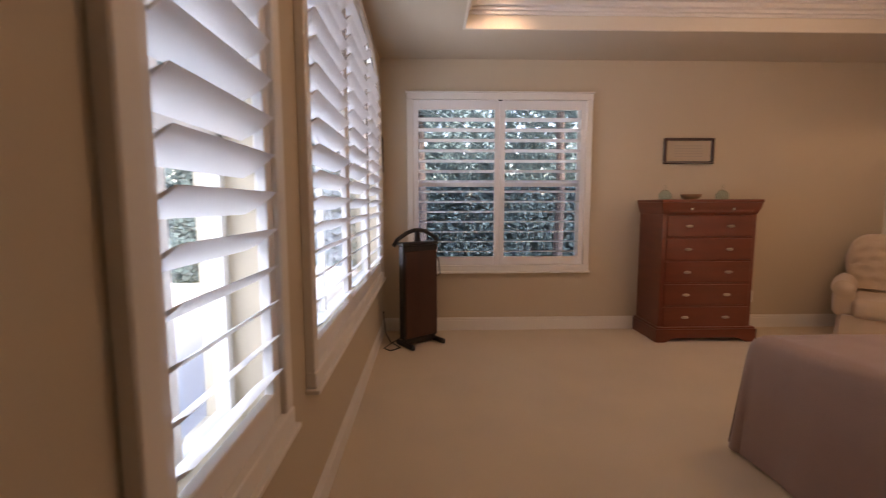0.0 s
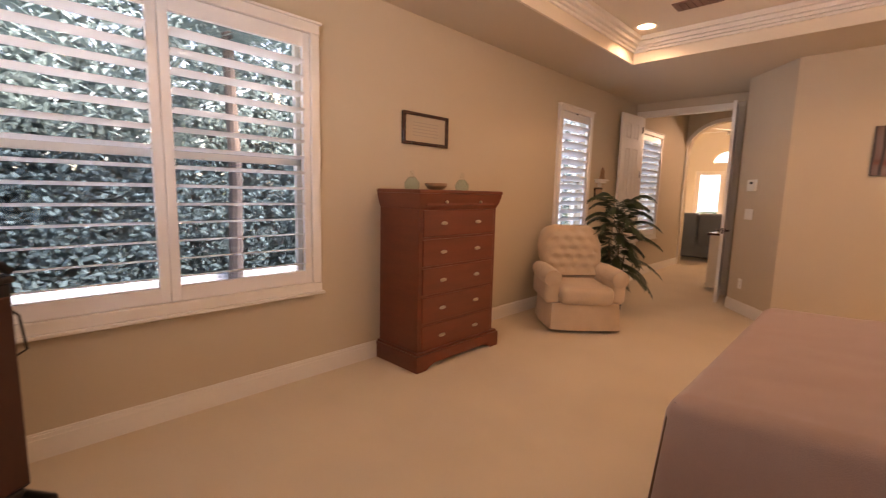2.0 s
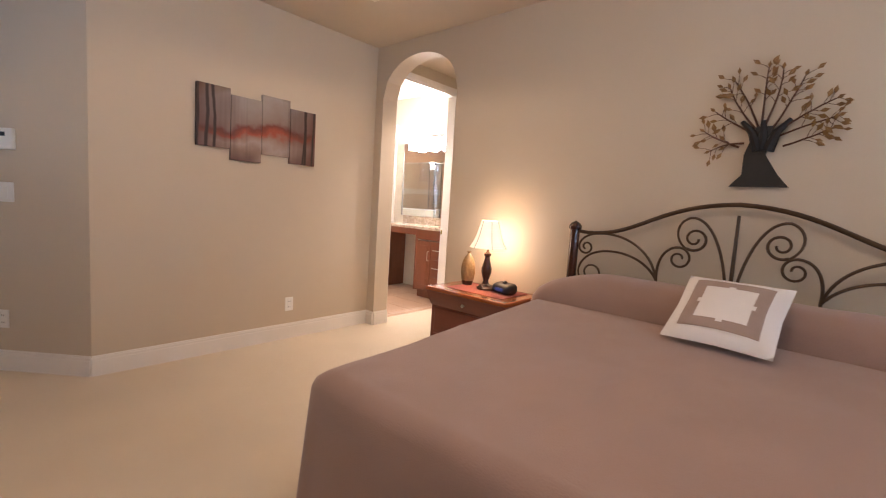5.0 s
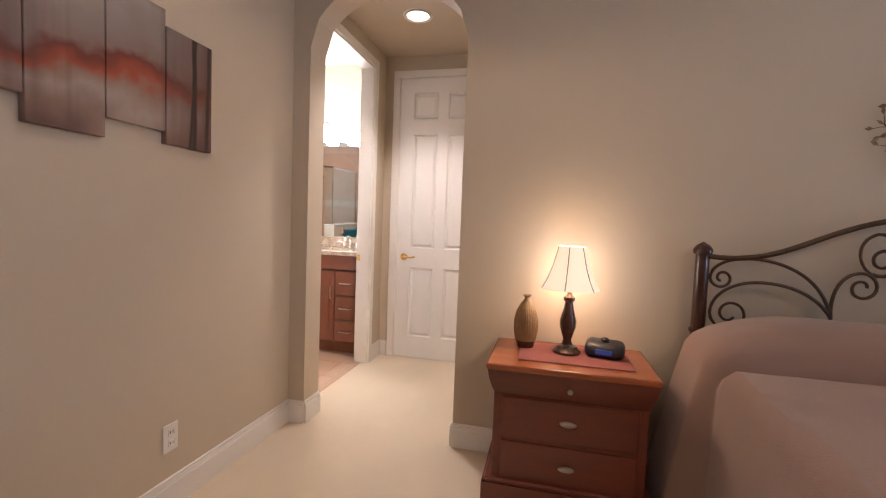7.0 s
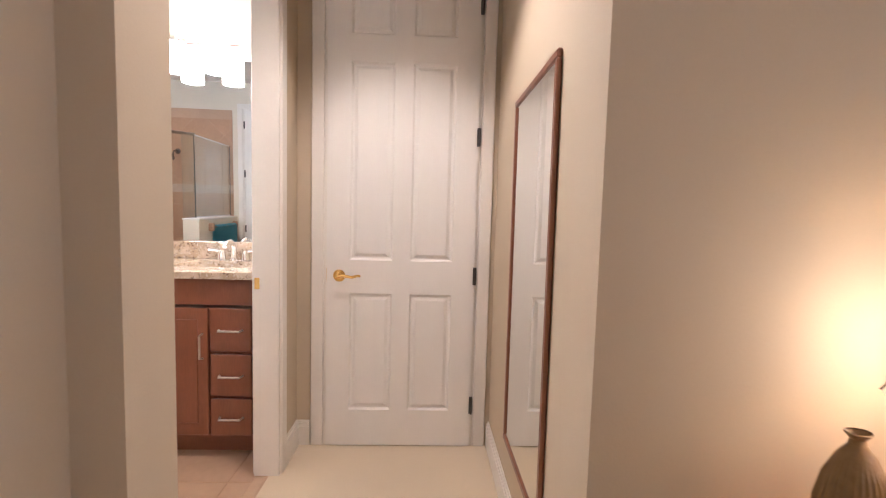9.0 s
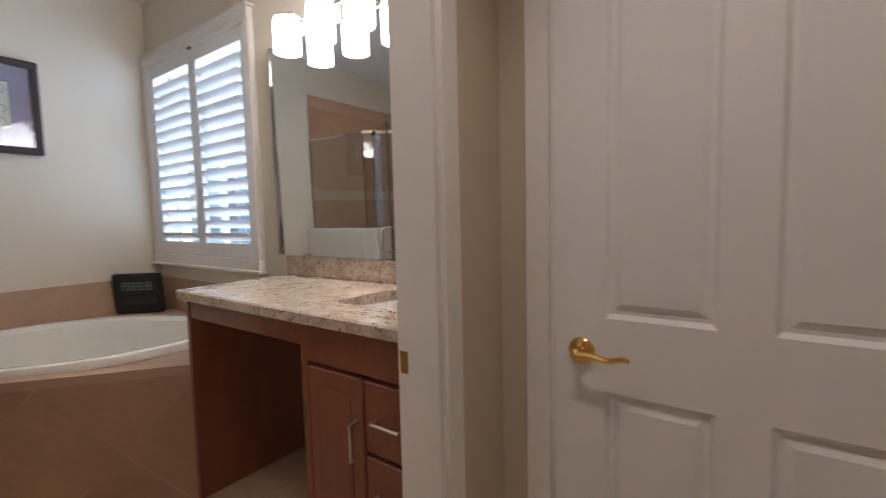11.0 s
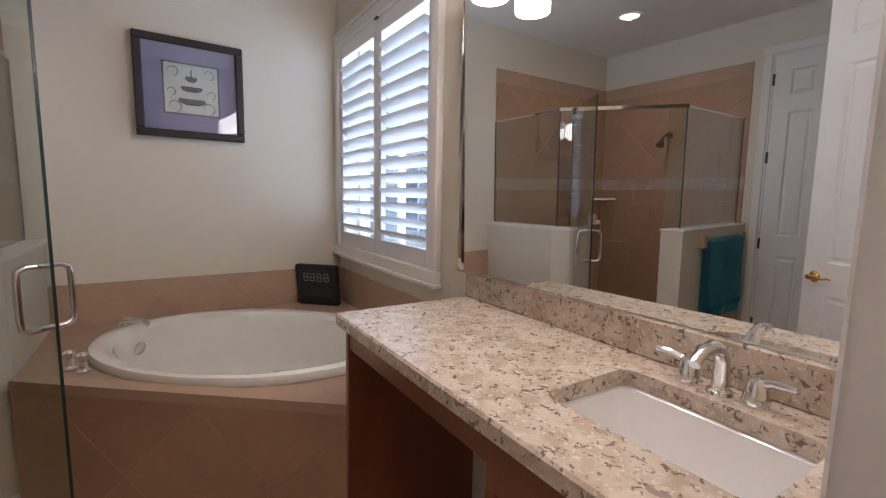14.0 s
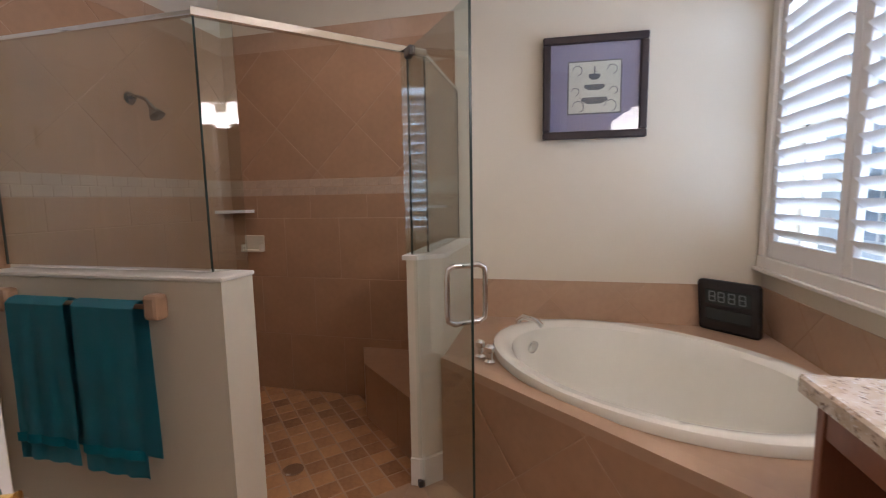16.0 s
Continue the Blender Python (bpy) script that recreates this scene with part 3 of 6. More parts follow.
def casing(name, loc, rz, w, h, label="white door casing", wd=0.075, both=0.0, jamb=0.12):
    """Trim round a door opening in local x (width) and y (towards the viewer's room); jamb: depth of the lining behind."""
    ob = thing(name, label, "door casing", loc, rz, kind="structure")
    for nm, b in (("casing_side", (-wd, -0.012)), ("casing_side", (w + 0.012, w + wd))):
        bm = bmesh.new()
        box(bm, b[0], b[1], 0.0, 0.018, 0, h + 0.012, 0.004)
        part(nm, bm, TRIM, ob)
    part("casing_head", bm_box(-wd, w + wd, 0.0, 0.018, h + 0.012, h + wd, 0.004), TRIM, ob)
    bm = bmesh.new()
    box(bm, -0.012, 0.004, -jamb, 0.006, 0, h)
    box(bm, w - 0.004, w + 0.012, -jamb, 0.006, 0, h)
    box(bm, -0.012, w + 0.012, -jamb, 0.006, h - 0.004, h + 0.012)
    part("door_lining", bm, TRIM, ob)
    return ob


def clip_poly(poly, w, h):
    for axis, val, keep in ((0, 0, 1), (0, w, -1), (1, 0, 1), (1, h, -1)):
        out = []
        for i, p in enumerate(poly):
            q = poly[(i + 1) % len(poly)]
            dp, dq = keep * (p[axis] - val), keep * (q[axis] - val)
            if dp >= 0:
                out.append(p)
            if dp * dq < 0:
                s = dp / (dp - dq)
                out.append((p[0] + s * (q[0] - p[0]), p[1] + s * (q[1] - p[1])))
        poly = out
        if len(poly) < 3:
            return []
    area = abs(sum(p[0] * q[1] - q[0] * p[1] for p, q in zip(poly, poly[1:] + poly[:1]))) / 2
    return poly if area > 2e-4 else []


def cut_line(poly, a, b, c):
    """What of a polygon lies where a x + b y < c."""
    out = []
    for i, p in enumerate(poly):
        q = poly[(i + 1) % len(poly)]
        dp, dq = c - a * p[0] - b * p[1], c - a * q[0] - b * q[1]
        if dp >= 0:
            out.append(p)
        if dp * dq < 0:
            s = dp / (dp - dq)
            out.append((p[0] + s * (q[0] - p[0]), p[1] + s * (q[1] - p[1])))
    return out if len(out) > 2 else []


def tiles(parent, m, w, h, size, mat, angle=0.0, joint=0.003, thick=0.006, name="tile", shift=(0, 0), sizey=None, brick=0.0, cut=None, keep=None):
    """Tiles laid over a w x h field of the plane given by m (x and y along it, z out of it), each its own piece."""
    sy = sizey or size
    c, s = math.cos(radians(angle)), math.sin(radians(angle))
    reach = int((w + h) / min(size, sy)) + 3
    for i in range(-reach, reach):
        for k in range(-reach, reach):
            u, v = i * size + (brick * size if k % 2 else 0), k * sy
            q = [(u + joint / 2, v + joint / 2), (u + size - joint / 2, v + joint / 2), (u + size - joint / 2, v + sy - joint / 2), (u + joint / 2, v + sy - joint / 2)]
            q = [(x * c - y * s + shift[0], x * s + y * c + shift[1]) for x, y in q]
            q = clip_poly(q, w, h)
            if q and cut:
                q = cut_line(q, *cut)
            if not q:
                continue
            cx, cy = sum(p[0] for p in q) / len(q), sum(p[1] for p in q) / len(q)
            if keep and not keep(cx, cy):
                continue
            bm = bmesh.new()
            t = thick + random.uniform(-0.0006, 0.0006)
            e = 0.0025
            lo = [bm.verts.new((x - cx, y - cy, 0)) for x, y in q]
            md = [bm.verts.new((x - cx, y - cy, t - 0.0015)) for x, y in q]
            hi = [bm.verts.new(((x - cx) * (1 - e / max(0.02, size / 2)), (y - cy) * (1 - e / max(0.02, size / 2)), t)) for x, y in q]
            n = len(q)
            for a, b in ((lo, md), (md, hi)):
                for j in range(n):
                    bm.faces.new((a[j], a[(j + 1) % n], b[(j + 1) % n], b[j]))
            bm.faces.new(hi)
            part(name, bm, mat, parent, m=m @ Matrix.Translation((cx, cy, 0)))

# ---------------------------------------------------------------- structure
NY, CEIL_Z, TRAY_Z, BATH_Z = 4.19, 2.63, 2.86, 2.73
solid("floor", box(box(box(bm_box(-0.2, 6.0, -1.6, 4.4, -0.1, 0), 6.0, 14.2, 1.55, 6.2, -0.1, 0), -0.2, 1.3, -1.6, -1.5, -0.1, 0), 6.0, 6.088, -0.14, 1.55, -0.006, 0), CARPET, "cream cut-pile carpet on the floor", "carpet", "structure")
wall("wall_north", (9.8, NY), (-0.2, NY), 0.2, 2.95, [(9.8 - 1.98, 9.8 - 0.31, 0.66, 2.25), (9.8 - 5.82, 9.8 - 5.12, 0.66, 2.24), (9.8 - 8.38, 9.8 - 7.57, 0.66, 2.24)])
wall("wall_west", (0, NY), (0, -1.2), 0.2, 2.95, [(NY - 1.12, NY - 0.54, 0.64, 2.24), (NY - 3.88, NY - 1.50, 0.64, 2.10, 0.40)])
wall("wall_south", (0, 0), (6.09, 0), 0.17, 2.95, [(0.0, 1.12, 0.0, 2.44), (4.97, 5.865, 0.0, 2.16, 0.335)])
wall("wall_east", (5.97, 0), (5.97, 2.17), 0.12, 2.95)
wall("wall_diagonal", (5.97, 2.17), (6.585, 2.67), 0.1, 2.95)
wall("wall_vestibule", (6.585, 2.67), (7.30, 2.67), 0.1, 2.95)
wall("wall_entry", (7.30, 2.57), (7.30, NY), 0.12, 2.95, [(0.33, 1.53, 0.0, 2.44)])
wall("wall_corridor_west", (4.95, -0.17), (4.95, -1.6), 0.1, 2.95)
wall("wall_corridor_east", (5.96, -1.82), (5.96, -0.17), 0.10, 2.95, [(0.68, 1.57, 0.0, 2.44)])
wall("wall_corridor_south", (4.95, -1.43), (5.96, -1.43), 0.1, 2.95, [(0.10, 0.86, 0.0, 2.43)])
wall("wall_closet", (4.85, -1.75), (6.0, -1.75), 0.05, 2.95)
wall("wall_alcove", (0, -1.2), (1.2, -1.2), 0.1, 2.95)
wall("wall_alcove_side", (1.12, -1.2), (1.12, -0.15), 0.1, 2.95)
wall("wall_bath_south", (6.0, -1.82), (9.1, -1.82), 0.2, 2.95, [(1.70, 2.90, 0.99, 2.28)], PALE, "pale cream painted wall")
wall("wall_bath_east", (8.98, -1.82), (8.98, 1.52), 0.12, 2.95, (), PALE, "pale cream painted wall")
wall("wall_bath_north", (8.98, 1.42), (6.1, 1.42), 0.1, 2.95, [(1.52, 2.16, 0.0, 2.40)], PALE, "pale cream painted wall")
wall("wall_water_closet", (8.0, 1.7), (6.1, 1.7), 0.05, 2.95)
wall("wall_hall_arch", (9.8, 1.5), (9.8, NY), 0.14, 3.4, [(1.34, 2.66, 0.0, 2.15, 0.50)])
wall("wall_hall_south", (7.42, 1.9), (9.8, 1.9), 0.1, 3.4)
wall("wall_far_north", (14.0, 6.1), (9.94, 6.1), 0.1, 3.6, (), PALE, "pale cream painted wall")
wall("wall_far_south", (9.94, 1.5), (14.0, 1.5), 0.1, 3.6, (), PALE, "pale cream painted wall")
wall("wall_far_west", (9.8, 4.19), (9.8, 6.2), 0.14, 3.6)
wall("wall_far_east", (14.0, 1.5), (14.0, 6.1), 0.15, 3.6, [(2.105, 2.805, 0.05, 2.0), (2.905, 3.605, 0.05, 2.0), (2.52, 3.20, 2.22, 2.26, 0.24)], PALE, "pale cream painted wall")

bm = bmesh.new()
for i in range(24):
    vs = []
    for x in (9.79, 9.76):
        for k, rr in ((i, 0.0), (i + 1, 0.0), (i + 1, 0.09), (i, 0.09)):
            a = math.pi * k / 24
            vs.append(bm.verts.new((x, 3.5 + (0.66 + rr * 0.7) * math.cos(a), 2.15 + (0.50 + rr * 0.7) * math.sin(a))))
    for q in ((0, 1, 2, 3), (7, 6, 5, 4), (0, 4, 5, 1), (3, 2, 6, 7)):
        bm.faces.new([vs[k] for k in q])
for y0, y1 in ((2.777, 2.84), (4.16, 4.188)):
    box(bm, 9.76, 9.79, y0, y1, 0.0, 2.15)
solid("trim", bm, TRIM, "white moulded casing round the hall archway", "moulding", "structure")

bm = bmesh.new()
for x0, x1, y0, y1 in ((-0.2, 0.728, -1.3, 4.39), (5.242, 6.06, -2.0, 4.39), (6.06, 7.36, 1.43, 4.39), (0.728, 5.242, -2.0, 0.648), (0.728, 5.242, 3.472, 4.39), (7.36, 9.2, 1.43, 1.85)):
    box(bm, x0, x1, y0, y1, CEIL_Z, CEIL_Z + 0.1)
solid("ceiling", bm, PAINT, "beige painted dropped ceiling round a tray", "ceiling", "structure")
bm = bmesh.new()
for x0, x1, y0, y1 in ((0.73, 0.75, 0.65, 3.47), (5.22, 5.24, 0.65, 3.47), (0.75, 5.22, 0.65, 0.67), (0.75, 5.22, 3.45, 3.47)):
    box(bm, x0, x1, y0, y1, CEIL_Z - 0.003, TRAY_Z + 0.05)
box(bm, 0.70, 5.27, 0.62, 3.50, TRAY_Z, TRAY_Z + 0.1)
solid("ceiling_tray", bm, CEIL, "cream raised tray ceiling", "ceiling", "structure")
bm = bmesh.new()
for k, (d, z0, z1) in enumerate(((0.022, CEIL_Z + 0.10, CEIL_Z + 0.125), (0.045, CEIL_Z + 0.125, CEIL_Z + 0.15), (0.075, CEIL_Z + 0.15, CEIL_Z + 0.185), (0.11, CEIL_Z + 0.185, TRAY_Z - 0.001))):
    for x0, x1, y0, y1 in ((0.751, 0.75 + d, 0.671, 3.449), (5.22 - d, 5.219, 0.671, 3.449), (0.75 + d, 5.22 - d, 0.671, 0.67 + d), (0.75 + d, 5.22 - d, 3.45 - d, 3.449)):
        box(bm, x0, x1, y0, y1, z0, z1, 0.004)
solid("trim", bm, TRIM, "white stepped crown moulding in the ceiling tray", "moulding", "structure")
solid("ceiling_hall", bm_box(7.36, 9.86, 1.8, 4.39, 2.9, 3.0), CEIL, "cream hall ceiling", "ceiling", "structure")
solid("ceiling_far_room", bm_box(9.8, 14.2, 1.4, 6.2, 3.24, 3.34), CEIL, "cream ceiling of the far room", "ceiling", "structure")

for a, b in (((5.97, 0.0), (5.97, 2.17)), ((5.97, 2.17), (6.585, 2.67)), ((6.585, 2.67), (7.30, 2.67)), ((7.30, NY), (2.2, NY)), ((2.2, NY), (0, NY)), ((0, NY), (0, 0.0)),
             ((1.12, 0), (4.97, 0)), ((5.865, 0), (5.97, 0)), ((4.97, 0.0), (4.97, -0.17)), ((5.865, -0.17), (5.865, 0.0)), ((5.96, -0.17), (5.865, -0.17)), ((4.95, -0.17), (4.95, -1.43)),
             ((5.96, -1.43), (5.96, -1.22)), ((5.89, -1.43), (5.96, -1.43)), ((9.8, NY), (7.42, NY))):
    skirting(a, b)

# windows
shutter_window("window_1", (1.98, NY, 0), 180, 1.67, 0.66, 2.25, 2, screen=True, label="white plantation shutters with open louvers over garden window")
shutter_window("window_2", (5.82, NY, 0), 180, 0.70, 0.66, 2.24, 1, tilt=32, label="narrow white plantation shutter with open louvers")
shutter_window("window_3", (8.38, NY, 0), 180, 0.81, 0.66, 2.24, 1, tilt=38, label="white plantation shutter, louvers half closed, in the hall")
shutter_window("window_4", (0, 1.12, 0), -90, 0.58, 0.64, 2.24, 1, tilt=34, label="white plantation shutter with half-open louvers in the west wall")
shutter_window("window_5", (0, 3.88, 0), -90, 2.38, 0.64, 2.10, 3, rise=0.40, tilt=34, label="wide arched white plantation shutters in the west wall")
shutter_window("window_6", (7.70, -1.82, 0), 0, 1.20, 0.99, 2.28, 2, pitch=0.076, depth=0.086, tilt=36, label="white plantation shutters with tilted louvers beside the bathtub")

# doors
casing("door_casing_1", (5.05, -1.43, 0), 0, 0.76, 2.43, "white casing of the closet door", jamb=0.1)
panel_door("door_1", "closed white six-panel door with brass lever", Matrix.Translation((5.055, -1.425, 0.006)), 0.75, 2.42, 1)
casing("door_casing_2", (5.96, -1.14, 0), 90, 0.89, 2.44, "white casing of the bathroom doorway", jamb=0.10)
casing("door_casing_3", (6.06, -0.25, 0), -90, 0.89, 2.44, "white casing of the bathroom doorway", jamb=0.0)
part("strike_plate", bm_box(0.0, 0.006, -0.0995, -0.078, 0.865, 0.915), BRASS, bpy.data.objects["door_casing_2"])
panel_door("door_2", "white six-panel bathroom door standing open", pose(6.075, -0.262, 0.008, 0, 0, 27), 0.80, 2.41, -1)
casing("door_casing_4", (7.46, 1.42, 0), 180, 0.64, 2.40, "white casing of the water closet door", jamb=0.08)
panel_door("door_3", "closed white six-panel water closet door", pose(7.455, 1.44, 0.006, 0, 0, 180), 0.63, 2.39, 1)
casing("door_casing_5", (7.30, 2.90, 0), 90, 1.20, 2.44, "white casing of the double entry doors", jamb=0.12)
panel_door("door_4", "white six-panel double door leaf standing open", pose(7.27, 2.905, 0.008, 0, 0, 189), 0.60, 2.42, -1, metal=STEEL)
panel_door("door_5", "white six-panel double door leaf folded against wall", pose(7.27, 4.09, 0.008, 0, 0, 176), 0.60, 2.42, 1, metal=STEEL)

# outdoors
solid("ground", bm_box(-300, 300, -300, 300, -0.5, -0.3), GRASS, "green lawn round the house", "lawn", "structure")
solid("pavement", bm_box(-3.0, 12.0, 4.5, 7.7, -0.3, -0.12, 0.01), STUCCO, "pale concrete patio outside the windows", "patio", "structure")


solid("garden_wall", bm_box(-3.0, 12.0, 7.28, 7.44, -0.3, 0.20, 0.012), STUCCO, "low white garden wall edging the patio", "garden wall", "structure")
solid("pavement_2", bm_box(-8.3, -3.0, -6.0, 7.7, -0.3, -0.12, 0.01), STUCCO, "pale concrete yard beside the house", "patio", "structure")
solid("pavement_3", bm_box(-3.0, -0.32, -6.0, 4.5, -0.3, -0.12, 0.01), STUCCO, "pale concrete yard beside the house", "patio", "structure")


def neighbour(loc, rz, w, h):
    ob = thing("house", "white stucco neighbouring house with blue grey windows", "house", loc, rz)
    part("wall", bm_box(-w / 2, w / 2, -0.3, 0, -0.4, h), STUCCO, ob)
    part("roof", prism(bmesh.new(), [(-w / 2 - 0.4, -1.5), (w / 2 + 0.4, -1.5), (w / 2 + 0.4, 0.4), (-w / 2 - 0.4, 0.4)], h, h + 0.18), NEIGHB, ob)
    for k in range(int(w / 2.6)):
        x = -w / 2 + 1.3 + 2.6 * k
        wn = part("window", bm_box(x - 0.5, x + 0.5, 0, 0.03, 0.7, 2.0), NEIGHB, ob)
        part("sash", box(bm_box(x - 0.52, x + 0.52, 0.03, 0.05, 1.33, 1.37), x - 0.02, x + 0.02, 0.03, 0.05, 0.7, 2.0), TRIM, wn)


neighbour((-8.5, 3.0, 0), -90, 20, 3.0)
# Made-up southern house, tall and close to keep sun off the bathroom window.
neighbour((8.0, -4.6, 0), 0, 14, 6.0)


def leaves(bm, centre, spread, n, size, rng):
    for _ in range(n):
        p = Vector(centre) + Vector((rng.gauss(0, spread[0]), rng.gauss(0, spread[1]), rng.gauss(0, spread[2])))
        d = Vector((rng.uniform(-1, 1), rng.uniform(-1, 1), rng.uniform(-0.6, 0.8))).normalized()
        s = d.orthogonal().normalized() * size * rng.uniform(0.25, 0.45)
        ln = d * size * rng.uniform(0.7, 1.4)
        vs = [bm.verts.new(v) for v in (p, p + ln * 0.5 + s, p + ln, p + ln * 0.5 - s)]
        bm.faces.new(vs)


rng = random.Random(7)
bm = bmesh.new()
for x in np.arange(-5.0, 14.0, 0.33):
    for z in np.arange(-0.1, 4.6, 0.40):
        thin = 0.8 if z > 2.0 else 1.0
        leaves(bm, (x, 8.2 + rng.uniform(-0.3, 0.5), z), (0.22, 0.25, 0.24), int(110 * thin), 0.075, rng)
        leaves(bm, (x + 0.15, 9.1 + rng.uniform(-0.2, 0.2), z + 0.2), (0.25, 0.2, 0.24), int(40 * thin), 0.17, rng)
        leaves(bm, (x, 9.8 + rng.uniform(-0.2, 0.2), z), (0.25, 0.15, 0.25), 12 if z < 2.6 else 4, 0.42, rng)
solid("hedge", bm, HEDGE, "dense dark green garden hedge", "hedge", "stuff")
for x, y, h in ((0.3, 6.9, 3.0), (2.6, 7.2, 3.4), (6.0, 7.0, 3.1)):
    tree = thing("tree", "garden palm with grey trunk and drooping fronds", "tree", (x, y, -0.3), group="garden palms")
    part("trunk", tube(bmesh.new(), [(0, 0, 0), (0.05, 0, h * 0.5), (0.02, 0.03, h)], 0.09, 10, 0.06), TRUNK, tree, smooth=True)
    bm = bmesh.new()
    for k in range(16):
        a = 2 * math.pi * k / 16 + rng.uniform(-0.2, 0.2)
        lift = rng.uniform(0.1, 0.8)
        for j in range(14):
            f = (j + 1) / 14
            c = Vector((math.cos(a) * f * 1.4, math.sin(a) * f * 1.4, h + lift * f * 1.2 - 1.5 * f * f))
            for s in (-1, 1):
                o = Vector((-math.sin(a) * s, math.cos(a) * s, -0.5)) * 0.35 * (1 - 0.6 * f)
                t = Vector((math.cos(a), math.sin(a), 0)) * 0.03
                bm.faces.new([bm.verts.new(v) for v in (c - t, c + t, c + o + t * 2)])
    part("crown", bm, HEDGE, tree)

# ---------------------------------------------------------------- bedroom furniture


def pull(parent, x, y, z, w=0.07):
    bm = bmesh.new()
    lathe(bm, [(0.0, 0.0), (0.5, 0.06), (0.42, 0.2), (0.0, 0.3)], 16, m=Matrix.Diagonal((w, 0.028, 0.05)).to_3x3())
    ob = part("pull", bm, PEWTER, parent, "pewter oval drawer pull", True, Matrix.Translation((x, y, z)) @ Matrix.Rotation(radians(-90), 4, "X"))
    return ob


def chest(name, label, category, loc, rz, w, d, h, drawers, pulls, wood, topwood, plinth, group=""):
    """A chest with a moulded top, a coved frieze drawer and bracket feet; the front looks along local +y, the back is at y = 0."""
    ob = thing(name, label, category, loc, rz, group)
    b = w / 2 - 0.035
    part("top", bm_box(-w / 2, w / 2, 0.0, d, h - 0.028, h, 0.008, 2), topwood, ob)
    bm, rings = bmesh.new(), []
    for k in range(9):
        t = k / 8
        e = 0.008 + 0.03 * t ** 1.6
        z1 = h - 0.0282 - 0.1066 * t
        rings.append([bm.verts.new(p) for p in ((-w / 2 + e, 0.0, z1), (w / 2 - e, 0.0, z1), (w / 2 - e, d - e, z1), (-w / 2 + e, d - e, z1))])
    for ra, rb in zip(rings, rings[1:]):
        for k in range(4):
            bm.faces.new((ra[k], ra[(k + 1) % 4], rb[(k + 1) % 4], rb[k]))
    bm.faces.new(rings[0])
    bm.faces.new(rings[-1][::-1])
    part("frieze", bm, wood, ob)
    z_top = h - 0.028 - 0.107
    part("carcass", bm_box(-b, b, 0.0, d - 0.04, plinth, z_top, 0.004), wood, ob)
    part("knob_drawer", bm_box(-b + 0.05, b - 0.05, d - 0.045, d - 0.021, z_top + 0.018, z_top + 0.078, 0.006), wood, ob) if drawers > 3 else None
    gap = (z_top - plinth) / drawers
    for k in range(drawers):
        z0, z1 = plinth + gap * k + 0.008, plinth + gap * (k + 1) - 0.008
        dr = part("drawer", bm_box(-b + 0.035, b - 0.035, d - 0.06, d - 0.03, z0, z1, 0.007, 2), wood, ob)
        for x in pulls:
            pull(dr, x, d - 0.03, (z0 + z1) / 2)
    for x in (pulls if len(pulls) > 1 else [0]):
        kn = part("knob", lathe(bmesh.new(), [(0.0, 0.0), (0.006, 0.0), (0.006, 0.01), (0.012, 0.016), (0.009, 0.022), (0.0, 0.024)], 14,
                  m=Matrix.Rotation(radians(-90), 3, "X")), PEWTER, ob, "small pewter knob", True, Matrix.Translation((x, d - 0.02, z_top + 0.05)))
    # bracket plinth with a scooped front
    bm = bmesh.new()
    n = 20
    for i in range(n):
        u0, u1 = -w / 2 + w * i / n, -w / 2 + w * (i + 1) / n
        low = [0.0 if abs(u) > w / 2 - 0.11 else min(0.042, 0.042 * math.sin(min(1, (w / 2 - 0.11 - abs(u)) / 0.06) * math.pi / 2)) for u in (u0, u1)]
        vs = [bm.verts.new(v) for y in (d - 0.03, d) for v in ((u0, y, low[0]), (u1, y, low[1]), (u1, y, plinth), (u0, y, plinth))]
        for f in ((0, 1, 2, 3), (7, 6, 5, 4), (0, 4, 5, 1), (3, 2, 6, 7)):
            bm.faces.new([vs[k] for k in f])
    for x0, x1 in ((-w / 2, -w / 2 + 0.02), (w / 2 - 0.02, w / 2)):
        box(bm, x0 - 0.0006, x1 + 0.0006, 0, d + 0.0006, 0, plinth)
    box(bm, -w / 2 + 0.008, w / 2 - 0.008, 0.0, d - 0.008, plinth - 0.001, plinth + 0.018, 0.005)
    part("plinth", bm, wood, ob)
    return ob


chest("dresser", "tall cherry wood chest of drawers against the wall", "dresser", (2.985, NY - 0.005, 0), 180, 0.93, 0.475, 1.30, 5, (-0.19, 0.19), CHERRY, CHERRY, 0.12)
night = chest("nightstand", "cherry wood nightstand beside the bed", "nightstand", (4.40, 0.018, 0), 0, 0.69, 0.45, 0.625, 2, (0.0,), CHERRY, NSTOP, 0.11, "nightstands beside the bed")
copy_thing(night, pose(1.60, 0.018, 0))

# bed
bed = thing("bed", "iron bed made up with a mauve brown bedspread", "bed", (2.96, 0.0, 0))
HX, Y0, Y1, TOP = 0.865, 0.16, 1.905, 0.62


def bolster(x, y):
    """The pillows under the head of the bedspread: a roll with a tucked crease at its front."""
    t = (y - 0.10) / 0.36
    if t >= 1.12:
        return 0.0
    back = 1 - 0.20 * max(0.0, 0.4 - t)
    roll = 0.165 * back * max(0.0, 1 - max(0.0, (t - 0.35) / 0.65) ** 3) ** 0.5 if t < 1 else 0.0
    crease = -0.026 * max(0.0, 1 - abs(t - 1.02) / 0.07)
    end = max(0.0, (abs(x) - 0.50) / 0.365)
    return roll * (1 - 0.42 * end ** 2.2) + crease


bm = bmesh.new()
DROP = 0.60
